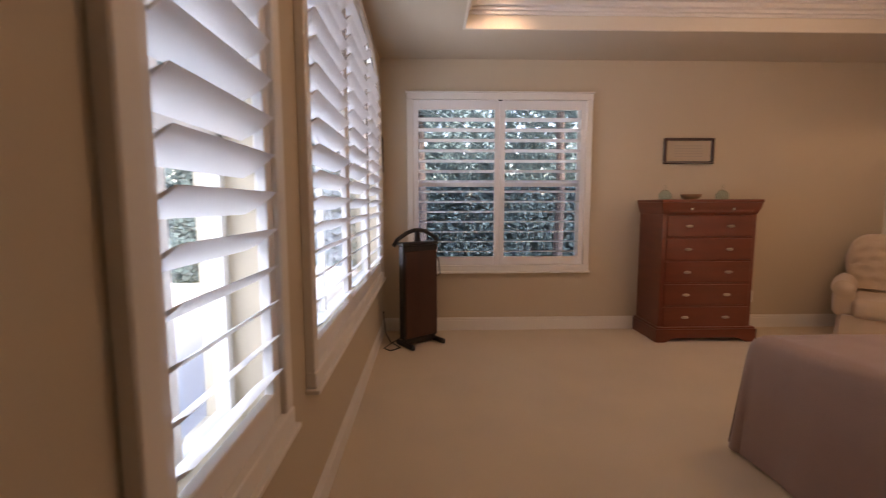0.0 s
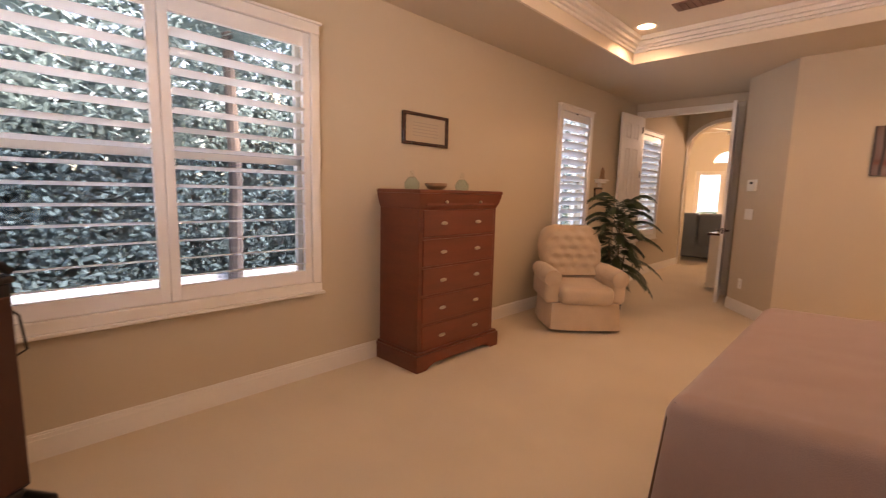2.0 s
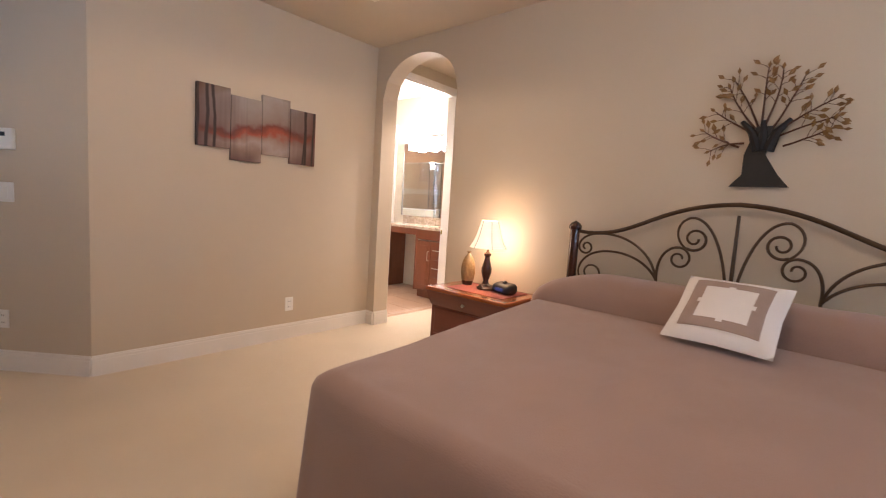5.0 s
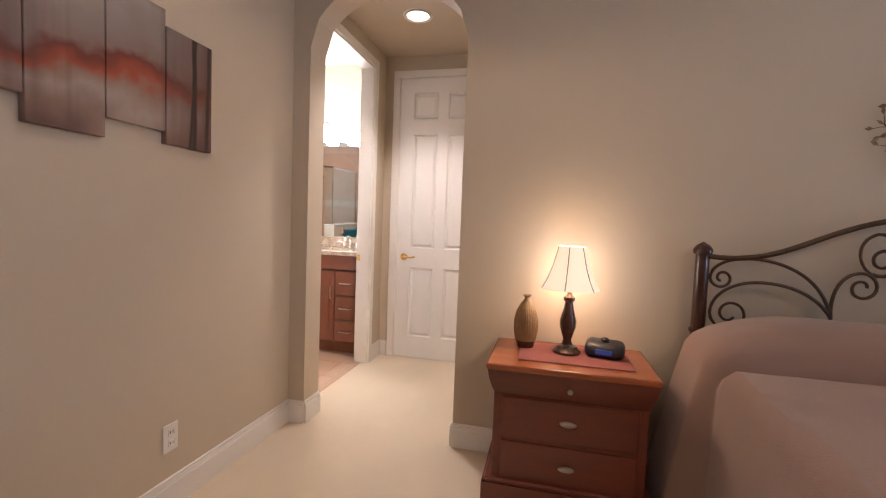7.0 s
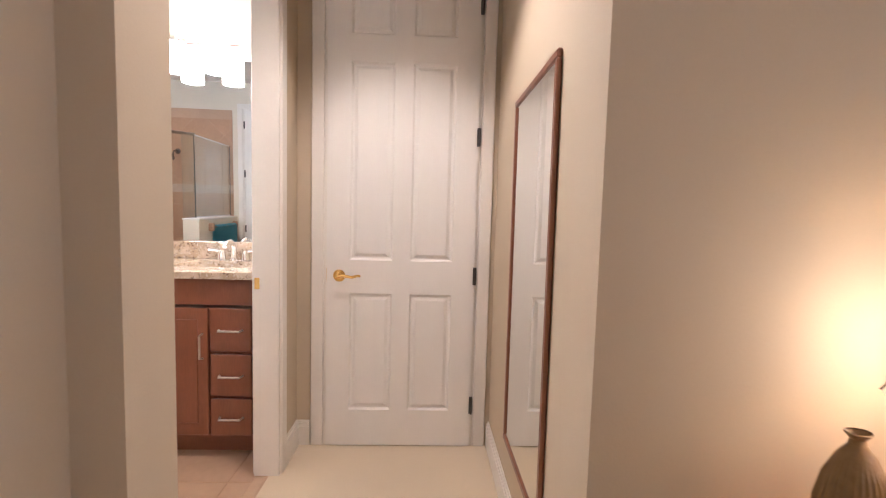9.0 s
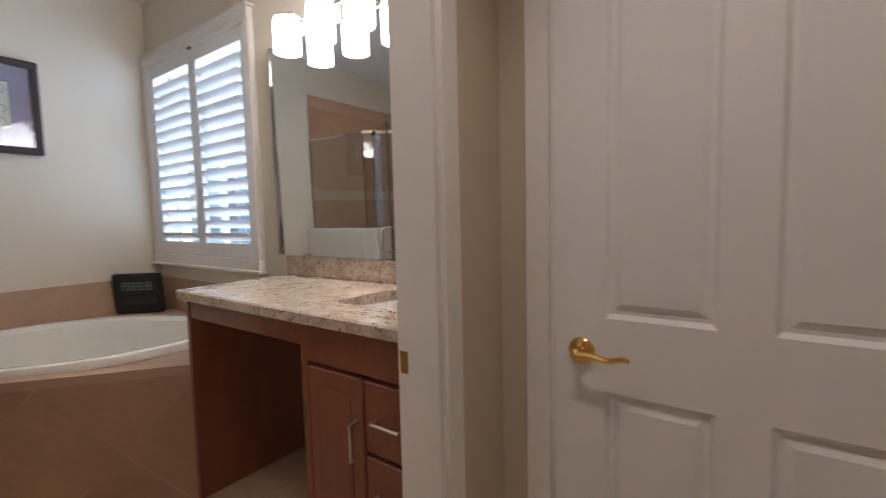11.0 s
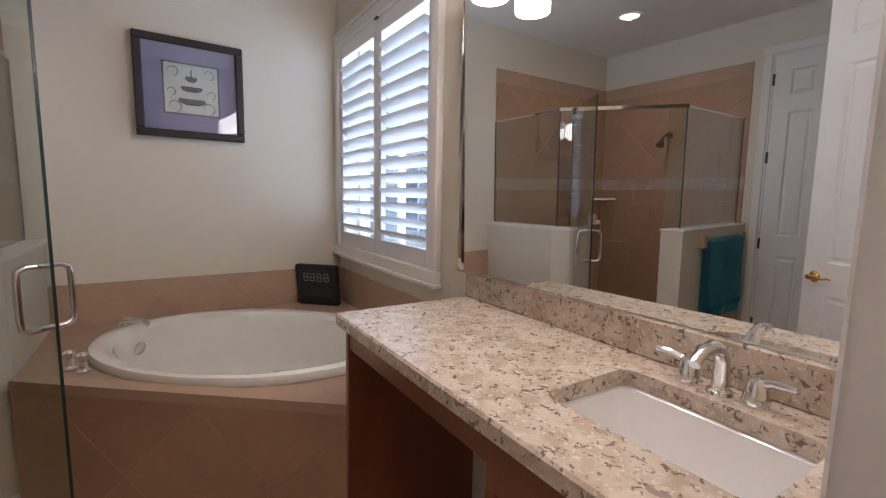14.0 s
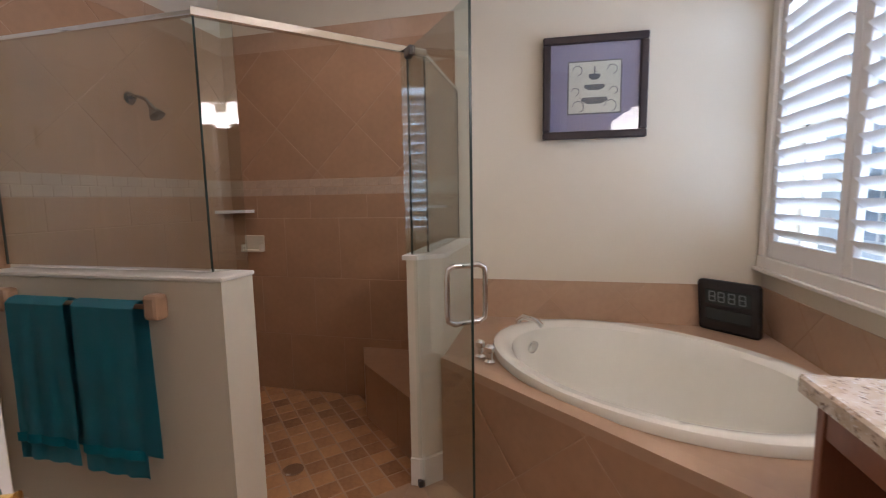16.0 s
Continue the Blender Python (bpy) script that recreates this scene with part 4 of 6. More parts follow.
us = [-HX - DROP * (1 - i / 12) for i in range(12)] + [-HX + 2 * HX * i / 44 for i in range(45)] + [HX + DROP * (i + 1) / 12 for i in range(12)]
vs_ = [Y0 + (0.34 - Y0) * i / 12 for i in range(12)] + [0.34 + 0.20 * i / 36 for i in range(36)] + [0.54 + (Y1 - 0.54) * i / 42 for i in range(43)] + [Y1 + DROP * (i + 1) / 12 for i in range(12)]
R = 0.045


def drape(u, v):
    """Where a point of the flat bedspread lies: on top, down a side, or round the corner at the foot."""
    hu, hv = max(0.0, abs(u) - HX), max(0.0, v - Y1)
    sx = 1 if u > 0 else -1
    x, y = max(-HX, min(HX, u)), min(Y1, v)
    z = TOP + 0.085 * max(0.0, min(1.0, (Y1 - y) / 1.4)) + bolster(x, y) + 0.006 * noise.noise((x * 3, y * 3, 2)) + 0.003 * noise.noise((x * 9, y * 9, 5))
    rho = max(hu, hv)
    if rho > 0:
        phi = math.atan2(hv, hu)
        k = rho / DROP
        along = y * 1.0 + x * 1.0
        wave = k * (0.005 * math.sin(along * 8.0) + 0.003 * math.sin(along * 19.0 + 1.3) + 0.016 * noise.noise((along * 2.5, phi * 2, 4)))
        fold = max(0.0, min(1.0, (0.475 - y) / 0.07))
        fold = fold * fold * (3 - 2 * fold)
        flare = fold * (0.135 * k + 0.018 * math.sin(math.pi * k))
        out = flare + R * math.sin(min(1.0, rho / 0.09) * math.pi / 2) + 0.035 * k + wave + (0.03 * k * math.sin(2 * phi) if hu and hv else 0)
        x += sx * math.cos(phi) * out
        y += math.sin(phi) * out
        fall = rho - 0.05 * min(1.0, rho / 0.09)
        z = z - fall * (z - 0.012) / (DROP - 0.05)
    return x, y, z


g = [[bm.verts.new(drape(u, v)) for v in vs_] for u in us]
for i in range(len(us) - 1):
    for k in range(len(vs_) - 1):
        bm.faces.new((g[i][k], g[i + 1][k], g[i + 1][k + 1], g[i][k + 1]))
bmesh.ops.remove_doubles(bm, verts=bm.verts[:], dist=0.0005)
part("bedspread", bm, SPREAD, bed, "plain mauve brown bedspread falling to the floor", True)
bm = bmesh.new()
tube(bm, [(-HX - 0.022, Y1 + 0.022, 0.597), (-HX - 0.040, Y1 + 0.040, 0.54), (-HX - 0.060, Y1 + 0.060, 0.3), (-HX - 0.082, Y1 + 0.082, 0.03)], 0.005, 6)
part("piping", bm, PIPING, bed, "dark open corner seam of the bedspread")
part("mattress", bm_box(-0.83, 0.83, 0.14, 1.87, 0.18, 0.585, 0.03, 2), UNDER, bed)
for x in (-0.872, 0.872):
    bm = bmesh.new()
    lathe(bm, [(0.030, 0.0), (0.030, 0.75), (0.036, 0.752), (0.037, 0.768), (0.030, 0.772), (0.029, 1.105), (0.038, 1.11), (0.041, 1.125), (0.038, 1.135), (0.026, 1.15), (0.0, 1.165)], 20)
    part("post", bm, DARKW, bed, "dark reddish iron bed post with pointed cap", True, Matrix.Translation((x, 0.07, 0)))


def curl(cx, cz, r0, turns, start, way, n=28):
    """A flat spiral in the headboard's plane, winding in from radius r0."""
    return [(cx + r0 * (1 - 0.72 * i / n) * math.cos(start + way * turns * 2 * math.pi * i / n), 0.07,
             cz + r0 * (1 - 0.72 * i / n) * math.sin(start + way * turns * 2 * math.pi * i / n)) for i in range(n + 1)]


def bez(p0, p1, p2, p3, n=18):
    out = []
    for i in range(n + 1):
        t = i / n
        x, z = (sum(c * v[k] for c, v in zip(((1 - t) ** 3, 3 * t * (1 - t) ** 2, 3 * t * t * (1 - t), t ** 3), (p0, p1, p2, p3))) for k in (0, 1))
        out.append((x, 0.07, z))
    return out


bm = bmesh.new()
tube(bm, bez((-0.85, 1.10), (-0.5, 1.06), (-0.42, 1.29), (0.0, 1.305)) + bez((0.0, 1.305), (0.42, 1.29), (0.5, 1.06), (0.85, 1.10))[1:], 0.012, 10)
part("top_rail", bm, IRON, bed, "bronzed curving top rail of the headboard", True)
part("lower_rail", tube(bmesh.new(), [(-0.85, 0.07, 0.76), (0.85, 0.07, 0.76)], 0.009, 8), IRON, bed, smooth=True)
part("centre_bar", tube(bmesh.new(), [(0, 0.07, 0.76), (0, 0.07, 1.25)], 0.011, 8, 0.008), IRON, bed, smooth=True)
SCROLLS = (
    bez((0.015, 0.80), (0.03, 1.0), (0.10, 1.235), (0.215, 1.225)) + bez((0.215, 1.225), (0.29, 1.20), (0.29, 1.10), (0.225, 1.055))[1:],
    curl(0.188, 1.112, 0.066, 1.35, radians(-57), -1),
    bez((0.36, 0.86), (0.37, 0.94), (0.35, 1.05), (0.262, 1.058))[:-1] + curl(0.256, 0.996, 0.062, 1.25, radians(90), 1),
    bez((0.36, 0.86), (0.40, 1.04), (0.56, 1.10), (0.69, 1.097)) + bez((0.69, 1.097), (0.77, 1.095), (0.835, 1.06), (0.835, 1.005))[1:-1] + curl(0.788, 1.005, 0.047, 1.2, 0.0, -1),
    bez((0.36, 0.86), (0.42, 0.96), (0.54, 1.0), (0.65, 0.992)) + bez((0.65, 0.992), (0.76, 0.985), (0.828, 0.92), (0.828, 0.845))[1:-1] + curl(0.748, 0.845, 0.08, 1.4, 0.0, -1),
    bez((0.36, 0.86), (0.362, 0.83), (0.364, 0.80), (0.365, 0.762), 6),
)
for s in (-1, 1):
    for pts in SCROLLS:
        part("scroll", tube(bmesh.new(), [(s * x, y, z) for x, y, z in pts], 0.0078, 8, 0.006), IRON, bed, smooth=True)

# cushion
cush = thing("cushion", "square white cushion with taupe embroidered border", "cushion", (3.06, 0.52, 0.80))
cush.matrix_world = pose(2.89, 0.585, 0.832, -36, 0, -5)
bm, n = bmesh.new(), 16


def puff(u, v):
    return 0.058 * max(0.0, (1 - abs(u) ** 2.6) * (1 - abs(v) ** 2.6)) ** 0.6


def cloth(n, h, lift, lo=-1.0, hi=1.0, both=True):
    bm = bmesh.new()
    for s in ((1, -1) if both else (1,)):
        g = [[bm.verts.new(((lo + (hi - lo) * i / n) * h * (1 - 0.05 * (1 - abs(lo + (hi - lo) * k / n))), (lo + (hi - lo) * k / n) * h * (1 - 0.05 * (1 - abs(lo + (hi - lo) * i / n))),
                             s * puff(lo + (hi - lo) * i / n, lo + (hi - lo) * k / n) + lift)) for k in range(n + 1)] for i in range(n + 1)]
        for i in range(n):
            for k in range(n):
                bm.faces.new((g[i][k], g[i + 1][k], g[i + 1][k + 1], g[i][k + 1]))
    bmesh.ops.remove_doubles(bm, verts=bm.verts[:], dist=1e-5)
    return bm


part("cover", cloth(18, 0.20, 0.0), WHITEC, cush, "", True)
bm = cloth(24, 0.20, 0.0025, -0.74, 0.74, False)
bmesh.ops.delete(bm, geom=[f for f in bm.faces if max(abs(f.calc_center_median().x), abs(f.calc_center_median().y)) < 0.100], context="FACES")
part("border", bm, TAUPE, cush, "taupe embroidered square border", True)

# wall tree
rng = random.Random(21)
tree = thing("wall_sculpture", "black metal tree with bronzed wire branches hung on wall", "wall art", (2.905, 0.012, 1.40))
bm = bmesh.new()
pts = [(0.0, 0.30, 0.035), (0.03, 0.16, 0.045), (0.0, 0.06, 0.075), (0.0, 0.0, 0.125)]
for (x0, z0, w0), (x1, z1, w1) in zip(pts, pts[1:]):
    vs = [bm.verts.new(v) for y in (0, 0.02) for v in ((x0 - w0, y, z0), (x0 + w0, y, z0), (x1 + w1, y, z1), (x1 - w1, y, z1))]
    for f in ((0, 1, 2, 3), (7, 6, 5, 4), (0, 4, 5, 1), (3, 2, 6, 7), (1, 5, 6, 2), (0, 3, 7, 4)):
        bm.faces.new([vs[k] for k in f])
for s, r in ((-1, 0.03), (1, 0.028), (0.1, 0.026)):
    tube(bm, [(0.02 * s, 0.012, 0.18), (0.05 * s, 0.015, 0.27), (0.10 * s, 0.015, 0.33)], r, 8, 0.010)
part("trunk", bm, BLACKI, tree, "flat black metal trunk with roots")
lvs = bmesh.new()
BOUGHS = ((0.10, 0.20, 160, 0.21, -15), (0.05, 0.27, 150, 0.24, -10), (0.04, 0.29, 128, 0.28, -15), (0.03, 0.30, 108, 0.30, 10), (0.015, 0.31, 90, 0.31, -8), (0.0, 0.31, 75, 0.30, 12),
          (-0.03, 0.29, 58, 0.29, 10), (-0.05, 0.27, 42, 0.28, -15), (-0.06, 0.25, 28, 0.25, -10), (-0.08, 0.20, 15, 0.21, 15), (0.08, 0.22, 175, 0.17, 30))


def leaf(c, ang, size):
    d = Vector((-math.cos(ang), rng.uniform(-0.1, 0.35), math.sin(ang)))
    s = Vector((-d.z, rng.uniform(-0.5, 0.5), d.x)) * size * 0.24
    mid = c + d * size * 0.5
    up = Vector((0, 0.003, 0))
    lvs.faces.new([lvs.verts.new(v) for v in (c, mid + s, c + d * size, mid + up)])
    lvs.faces.new([lvs.verts.new(v) for v in (c, mid + up, c + d * size, mid - s)])


for x0, z0, ang, length, bend in BOUGHS:
    wire, n = bmesh.new(), 10
    pts, a = [Vector((x0, 0.014, z0))], radians(ang)
    for k in range(n):
        a += radians(bend) / n + rng.uniform(-0.05, 0.05)
        pts.append(pts[-1] + Vector((-math.cos(a), 0.12 * (1 if k < 5 else -0.6), math.sin(a))) * 0.88 * length / n)
        if k > 2:
            for s in (-1, 1):
                if rng.random() < 0.6:
                    b = a + s * rng.uniform(0.5, 1.1)
                    ln = rng.uniform(0.02, 0.055)
                    q = pts[-1] + Vector((-math.cos(b), 0.1, math.sin(b))) * ln
                    tube(wire, [pts[-1], (pts[-1] + q) / 2 + Vector((0, 0, 0.004)), q], 0.0018, 5, 0.0014)
                    leaf(q, b + rng.uniform(-0.3, 0.3), rng.uniform(0.034, 0.05))
    tube(wire, pts, 0.006, 6, 0.003)
    leaf(pts[-1], a, 0.036)
    part("branch", wire, COPPER, tree, "thin bronzed wire branch")
tagged(part("foliage", lvs, LEAFM, tree, "small bronze and gilt leaves"), kind="stuff")

# canvases
pic = thing("canvas_painting", "four-panel autumn lake canvas painting hung stepped on wall", "painting", (5.97, 1.12, 1.50))
for k, (y1, z0, z1) in enumerate(((1.565, 1.517, 1.945), (1.332, 1.44, 1.905), (1.099, 1.507, 1.955), (0.866, 1.463, 1.897))):
    part("panel", bm_box(-0.028, -0.002, y1 - 0.229 - 1.10, y1 - 1.10, z0 - 1.5, z1 - 1.5, 0.002), ART, pic)

# framed notice over the dresser
fr = thing("picture_frame", "small dark-framed tan certificate on wall above dresser", "picture", (3.005, NY, 1.775))
bm = bmesh.new()
for x0, x1, z0, z1 in ((-0.25, 0.25, 0.10, 0.125), (-0.25, 0.25, -0.125, -0.10), (-0.25, -0.222, -0.10, 0.10), (0.222, 0.25, -0.10, 0.10)):
    box(bm, x0, x1, -0.03, -0.002, z0, z1, 0.004)
part("frame", bm, DARKW, fr)
part("sheet", bm_box(-0.222, 0.222, -0.012, -0.004, -0.10, 0.10), PAPER, fr)
bm = bmesh.new()
for z in (0.05, 0.025, 0.0, -0.025, -0.05):
    box(bm, -0.14, 0.14, -0.0135, -0.012, z - 0.004, z + 0.004)
part("writing", bm, material("faint grey print", (0.42, 0.35, 0.27), 0.8, vary=0.05), fr)

# recliner
ch = thing("armchair", "cream tufted swivel rocker armchair with skirt", "armchair", (4.555, 3.575, 0), 134.5)
CW, CD = 0.36, 0.36


def cushion_block(x0, x1, y0, y1, z0, z1, r=0.05, n=3):
    bm = bm_box(x0, x1, y0, y1, z0, z1, r, n)
    for v in bm.verts:
        v.co += Vector((noise.noise(v.co * 6), noise.noise(v.co * 6 + Vector((5, 0, 0))), noise.noise(v.co * 6 + Vector((0, 5, 0))))) * 0.006
    return bm


bm = bmesh.new()
ring_n = 64
rgs = []
for z, e in ((0.03, 0.012), (0.12, 0.006), (0.22, 0.0), (0.28, -0.008)):
    ring = []
    for i in range(ring_n):
        a = 2 * math.pi * i / ring_n
        x, y = math.cos(a), math.sin(a)
        k = max(abs(x), abs(y)) ** 0.75
        x, y = x / k * (CW + e) * 0.97, y / k * (CD + e) * 0.97
        x, y = max(-CW - e, min(CW + e, x)), max(-CD - e, min(CD + e, y))
        ring.append(bm.verts.new((x + 0.004 * math.sin(i * 2.1) * (0.28 - z) * 6, y + 0.004 * math.cos(i * 1.7) * (0.28 - z) * 6, z)))
    rgs.append(ring)
for a, b in zip(rgs, rgs[1:]):
    for i in range(ring_n):
        bm.faces.new((a[i], a[(i + 1) % ring_n], b[(i + 1) % ring_n], b[i]))
bm.faces.new(rgs[-1])
part("skirt", bm, FABRIC, ch, "gathered fabric skirt", True)
part("base", lathe(bmesh.new(), [(0.26, 0.0), (0.27, 0.015), (0.27, 0.06), (0.05, 0.07)], 28), BLACKI, ch, "dark round swivel base", True)
part("seat_cushion", cushion_block(-0.25, 0.25, -0.18, 0.385, 0.27, 0.44, 0.055), FABRIC, ch, "", True)
for s in (-1, 1):
    bm = cushion_block(s * 0.235, s * 0.385, -0.28, 0.30, 0.26, 0.55, 0.055)
    lathe(bm, [(0.0, -0.31), (0.075, -0.30), (0.088, -0.1), (0.088, 0.2), (0.078, 0.31), (0.03, 0.335), (0.0, 0.338)], 20, (s * 0.315, 0.0, 0.51), Matrix.Rotation(radians(-90), 3, "X"))
    part("arm", bm, FABRIC, ch, "", True)
bm = bmesh.new()
n = 40
BUT = [(u, v) for v in range(5) for u in ((-2, -1, 0, 1, 2) if v % 2 == 0 else (-1.5, -0.5, 0.5, 1.5))]


def back_shape(u, v):
    half = 0.30 + 0.045 * v - 0.05 * max(0, v - 0.75) * 4 * abs(u) ** 2
    z = 0.40 + 0.57 * v - 0.10 * max(0.0, abs(u) - 0.45) ** 2 * (v > 0.5) * 3
    tuft = 0.0
    if v > 0.12:
        dd = min(((u * 2.6 - bu) ** 2 + ((v - 0.25) * 6.2 - bv) ** 2) ** 0.5 for bu, bv in BUT)
        tuft = 0.045 * min(1.0, dd / 0.55) ** 0.6
    edge = max(0.0, 1 - abs(u) ** 6) ** 0.5 * max(0.0, 1 - max(0, v - 0.5) ** 4 * 16) ** 0.5
    return u * half, -0.20 - 0.17 * v + (0.06 + tuft) * edge, z


for side in (1, -1):
    g = []
    for i in range(n + 1):
        row = []
        for k in range(n + 1):
            u, v = -1 + 2 * i / n, k / n
            x, y, z = back_shape(u, v)
            if side < 0:
                y = -0.30 - 0.17 * v - 0.05 * max(0.0, 1 - u ** 4) * (1 - v ** 6) if 0 < i < n and k < n else y
            row.append(bm.verts.new((x, y, z)))
        g.append(row)
    for i in range(n):
        for k in range(n):
            bm.faces.new((g[i][k], g[i + 1][k], g[i + 1][k + 1], g[i][k + 1]))
bmesh.ops.remove_doubles(bm, verts=bm.verts[:], dist=1e-5)
back = part("backrest", bm, FABRIC, ch, "button-tufted cream backrest", True)
for bu, bv in BUT:
    u, v = bu / 2.6, 0.25 + bv / 6.2
    if abs(u) < 0.85 and v < 0.95:
        x, y, z = back_shape(u, v)
        part("button", lathe(bmesh.new(), [(0.0, -0.004), (0.011, 0.0), (0.008, 0.006), (0.0, 0.008)], 10, m=Matrix.Rotation(radians(-90), 3, "X")), FABRIC, back, "", True, Matrix.Translation((x, y + 0.004, z)))

# palm
rng = random.Random(5)
pl = thing("potted_palm", "artificial green palm in a small dark pot", "plant", (5.33, 3.52, 0))
part("pot", lathe(bmesh.new(), [(0.075, 0.0), (0.085, 0.02), (0.105, 0.17), (0.112, 0.175), (0.112, 0.19), (0.10, 0.19), (0.095, 0.165), (0.0, 0.165)], 24), PLASTIC, pl, "small dark plastic pot", True)
part("soil", lathe(bmesh.new(), [(0.094, 0.15), (0.094, 0.168), (0.0, 0.172)], 20), SOIL, pl)
for dx, dy, hh in ((0.02, 0.0, 0.95), (-0.025, 0.02, 0.8), (0.0, -0.03, 0.65)):
    part("stem", tube(bmesh.new(), [(dx, dy, 0.15), (dx * 2, dy * 2, hh * 0.5), (dx * 3, dy * 3, hh)], 0.014, 7, 0.008), STEM, pl, smooth=True)
for k in range(46):
    bm = bmesh.new()
    a = 2.4 * k + rng.uniform(-0.2, 0.2)
    z0 = 0.42 + 0.70 * (k / 45)
    ln = rng.uniform(0.30, 0.46)
    lift = 0.12 + 0.48 * (k / 45)
    spine = []
    for j in range(15):
        f = j / 14
        spine.append(Vector((math.cos(a) * ln * f, math.sin(a) * ln * f, z0 + lift * f - (0.26 + 0.15 * lift) * f * f * 1.25)))
    tube(bm, spine, 0.004, 4, 0.0015)
    for j in range(3, 15):
        for h in (0, 0.5):
            for s in (-1, 1):
                f = min(1.0, (j + h) / 14)
                i0 = min(13, int(f * 14))
                c = spine[i0].lerp(spine[i0 + 1], f * 14 - i0)
                t = (spine[i0 + 1] - spine[i0]).normalized()
                o = (Vector((-math.sin(a), math.cos(a), 0)) * s + t * 0.7 + Vector((0, 0, -0.35 - rng.uniform(0, 0.3)))).normalized() * 0.15 * (1.05 - 0.55 * f)
                w = t * 0.007
                bm.faces.new([bm.verts.new(v) for v in (c - w, c + o * 0.45 - w * 1.3, c + o, c + o * 0.45 + w * 1.3, c + w)])
    part("frond", bm, LEAF, pl)

# trouser press
tp = thing("trouser_press", "dark mahogany trouser press with black hanger top", "trouser press", (0.37, 3.77, 0), 36)
part("body", bm_box(-0.185, 0.185, -0.02, 0.055, 0.06, 0.90, 0.01, 2), PLASTIC, tp)
part("panel", bm_box(-0.165, 0.175, -0.030, -0.019, 0.075, 0.85, 0.005), MAHOG, tp, "mahogany veneer pressing panel")
part("tray", bm_box(-0.195, 0.195, -0.035, 0.065, 0.90, 0.93, 0.012, 2), PLASTIC, tp)
for s in (-1, 1):
    part("foot", bm_box(s * 0.165 - 0.018, s * 0.165 + 0.018, -0.15, 0.12, 0.0, 0.045, 0.014, 2), PLASTIC, tp)
part("foot_bar", bm_box(-0.165, 0.165, -0.02, 0.05, 0.015, 0.062, 0.008), PLASTIC, tp)
bm = bmesh.new()
tube(bm, [(-0.25, 0.03, 0.90), (-0.21, 0.03, 0.955), (-0.11, 0.03, 1.01), (-0.04, 0.03, 1.03), (0.04, 0.03, 1.03), (0.11, 0.03, 1.01), (0.19, 0.03, 0.96), (0.22, 0.03, 0.935)], 0.019, 10)
tube(bm, [(0, 0.03, 0.92), (0, 0.03, 1.025)], 0.03, 10, 0.022)
part("hanger", bm, PLASTIC, tp, "black curved jacket hanger", True)
part("handle", tube(bmesh.new(), [(0.19, 0.02, 0.80), (0.215, 0.0, 0.76), (0.225, -0.01, 0.62), (0.20, 0.01, 0.60)], 0.005, 6), BLACKI, tp, smooth=True)
solid("flex_cable", tube(bmesh.new(), [(0.20, 3.78, 0.05), (0.10, 3.72, 0.012), (0.06, 3.62, 0.008), (0.12, 3.55, 0.008), (0.2, 3.63, 0.008), (0.1, 3.8, 0.008), (0.04, 3.95, 0.05), (0.02, 3.98, 0.25)], 0.005, 6), PLASTIC, "black coiled power cord on the carpet", "cable", smooth=True)

# ---------------------------------------------------------------- bathroom


def plane(o, u, v):
    """A frame with x along u, y along v, z out of the plane."""
    u, v = Vector(u).normalized(), Vector(v).normalized()
    w = u.cross(v)
    return Matrix(((u.x, v.x, w.x, o[0]), (u.y, v.y, w.y, o[1]), (u.z, v.z, w.z, o[2]), (0, 0, 0, 1)))


solid("ceiling_bath", bm_box(6.06, 8.98, -1.82, 1.42, BATH_Z, BATH_Z + 0.08), BATHC, "pale cream bathroom ceiling", "ceiling", "structure")
bath_floor = solid("floor_bath", box(bm_box(6.0, 9.1, -1.95, 1.55, -0.1, -0.0052), 6.01, 6.06, -1.13, -0.26, -0.005, -0.002), GROUT, "tan tiled bathroom floor", "floor", "structure")

# half walls of the shower
part("cap", bm_box(7.558, 7.732, 0.333, 1.42, 1.05, 1.066, 0.004), TRIM, solid("wall_half_west", bm_box(7.565, 7.725, 0.34, 1.42, 0, 1.05), PALE, "cream half wall of the shower", "wall", "structure"))
part("cap", prism(bmesh.new(), [(8.98, -0.265), (8.245, -0.265), (8.145, -0.165), (8.145, -0.095), (8.98, -0.095)], 1.05, 1.07), TRIM, solid("wall_half_tub", prism(bmesh.new(), [(8.98, -0.25), (8.25, -0.25), (8.16, -0.16), (8.16, -0.11), (8.98, -0.11)], 0, 1.05), PALE, "cream half wall between shower and bathtub", "wall", "structure"))
skirting((7.565, 0.34), (7.565, 1.42), ext=0.0)
bm = bm_box(7.549, 7.741, 0.322, 0.338, 0, 0.13, 0.004)
solid("baseboard", bm, TRIM, "white moulded baseboard on the half wall end", "baseboard", "structure")
solid("baseboard", prism(bmesh.new(), [(8.25, -0.2515), (8.237, -0.265), (8.146, -0.174), (8.146, -0.11), (8.159, -0.11), (8.159, -0.1605)], 0, 0.13), TRIM, "white moulded baseboard on the half wall end", "baseboard", "structure")
skirting((6.06, -0.17), (6.06, -0.15))

bench = thing("shower_bench", "tan tiled corner bench in the shower", "bench", (8.98, -0.11, 0))
part("core", prism(bmesh.new(), [(-0.008, 0), (-0.008, 0.58), (-0.28, 0.45), (-0.68, 0.02), (-0.68, 0)], 0.0, 0.33), GROUT, bench)
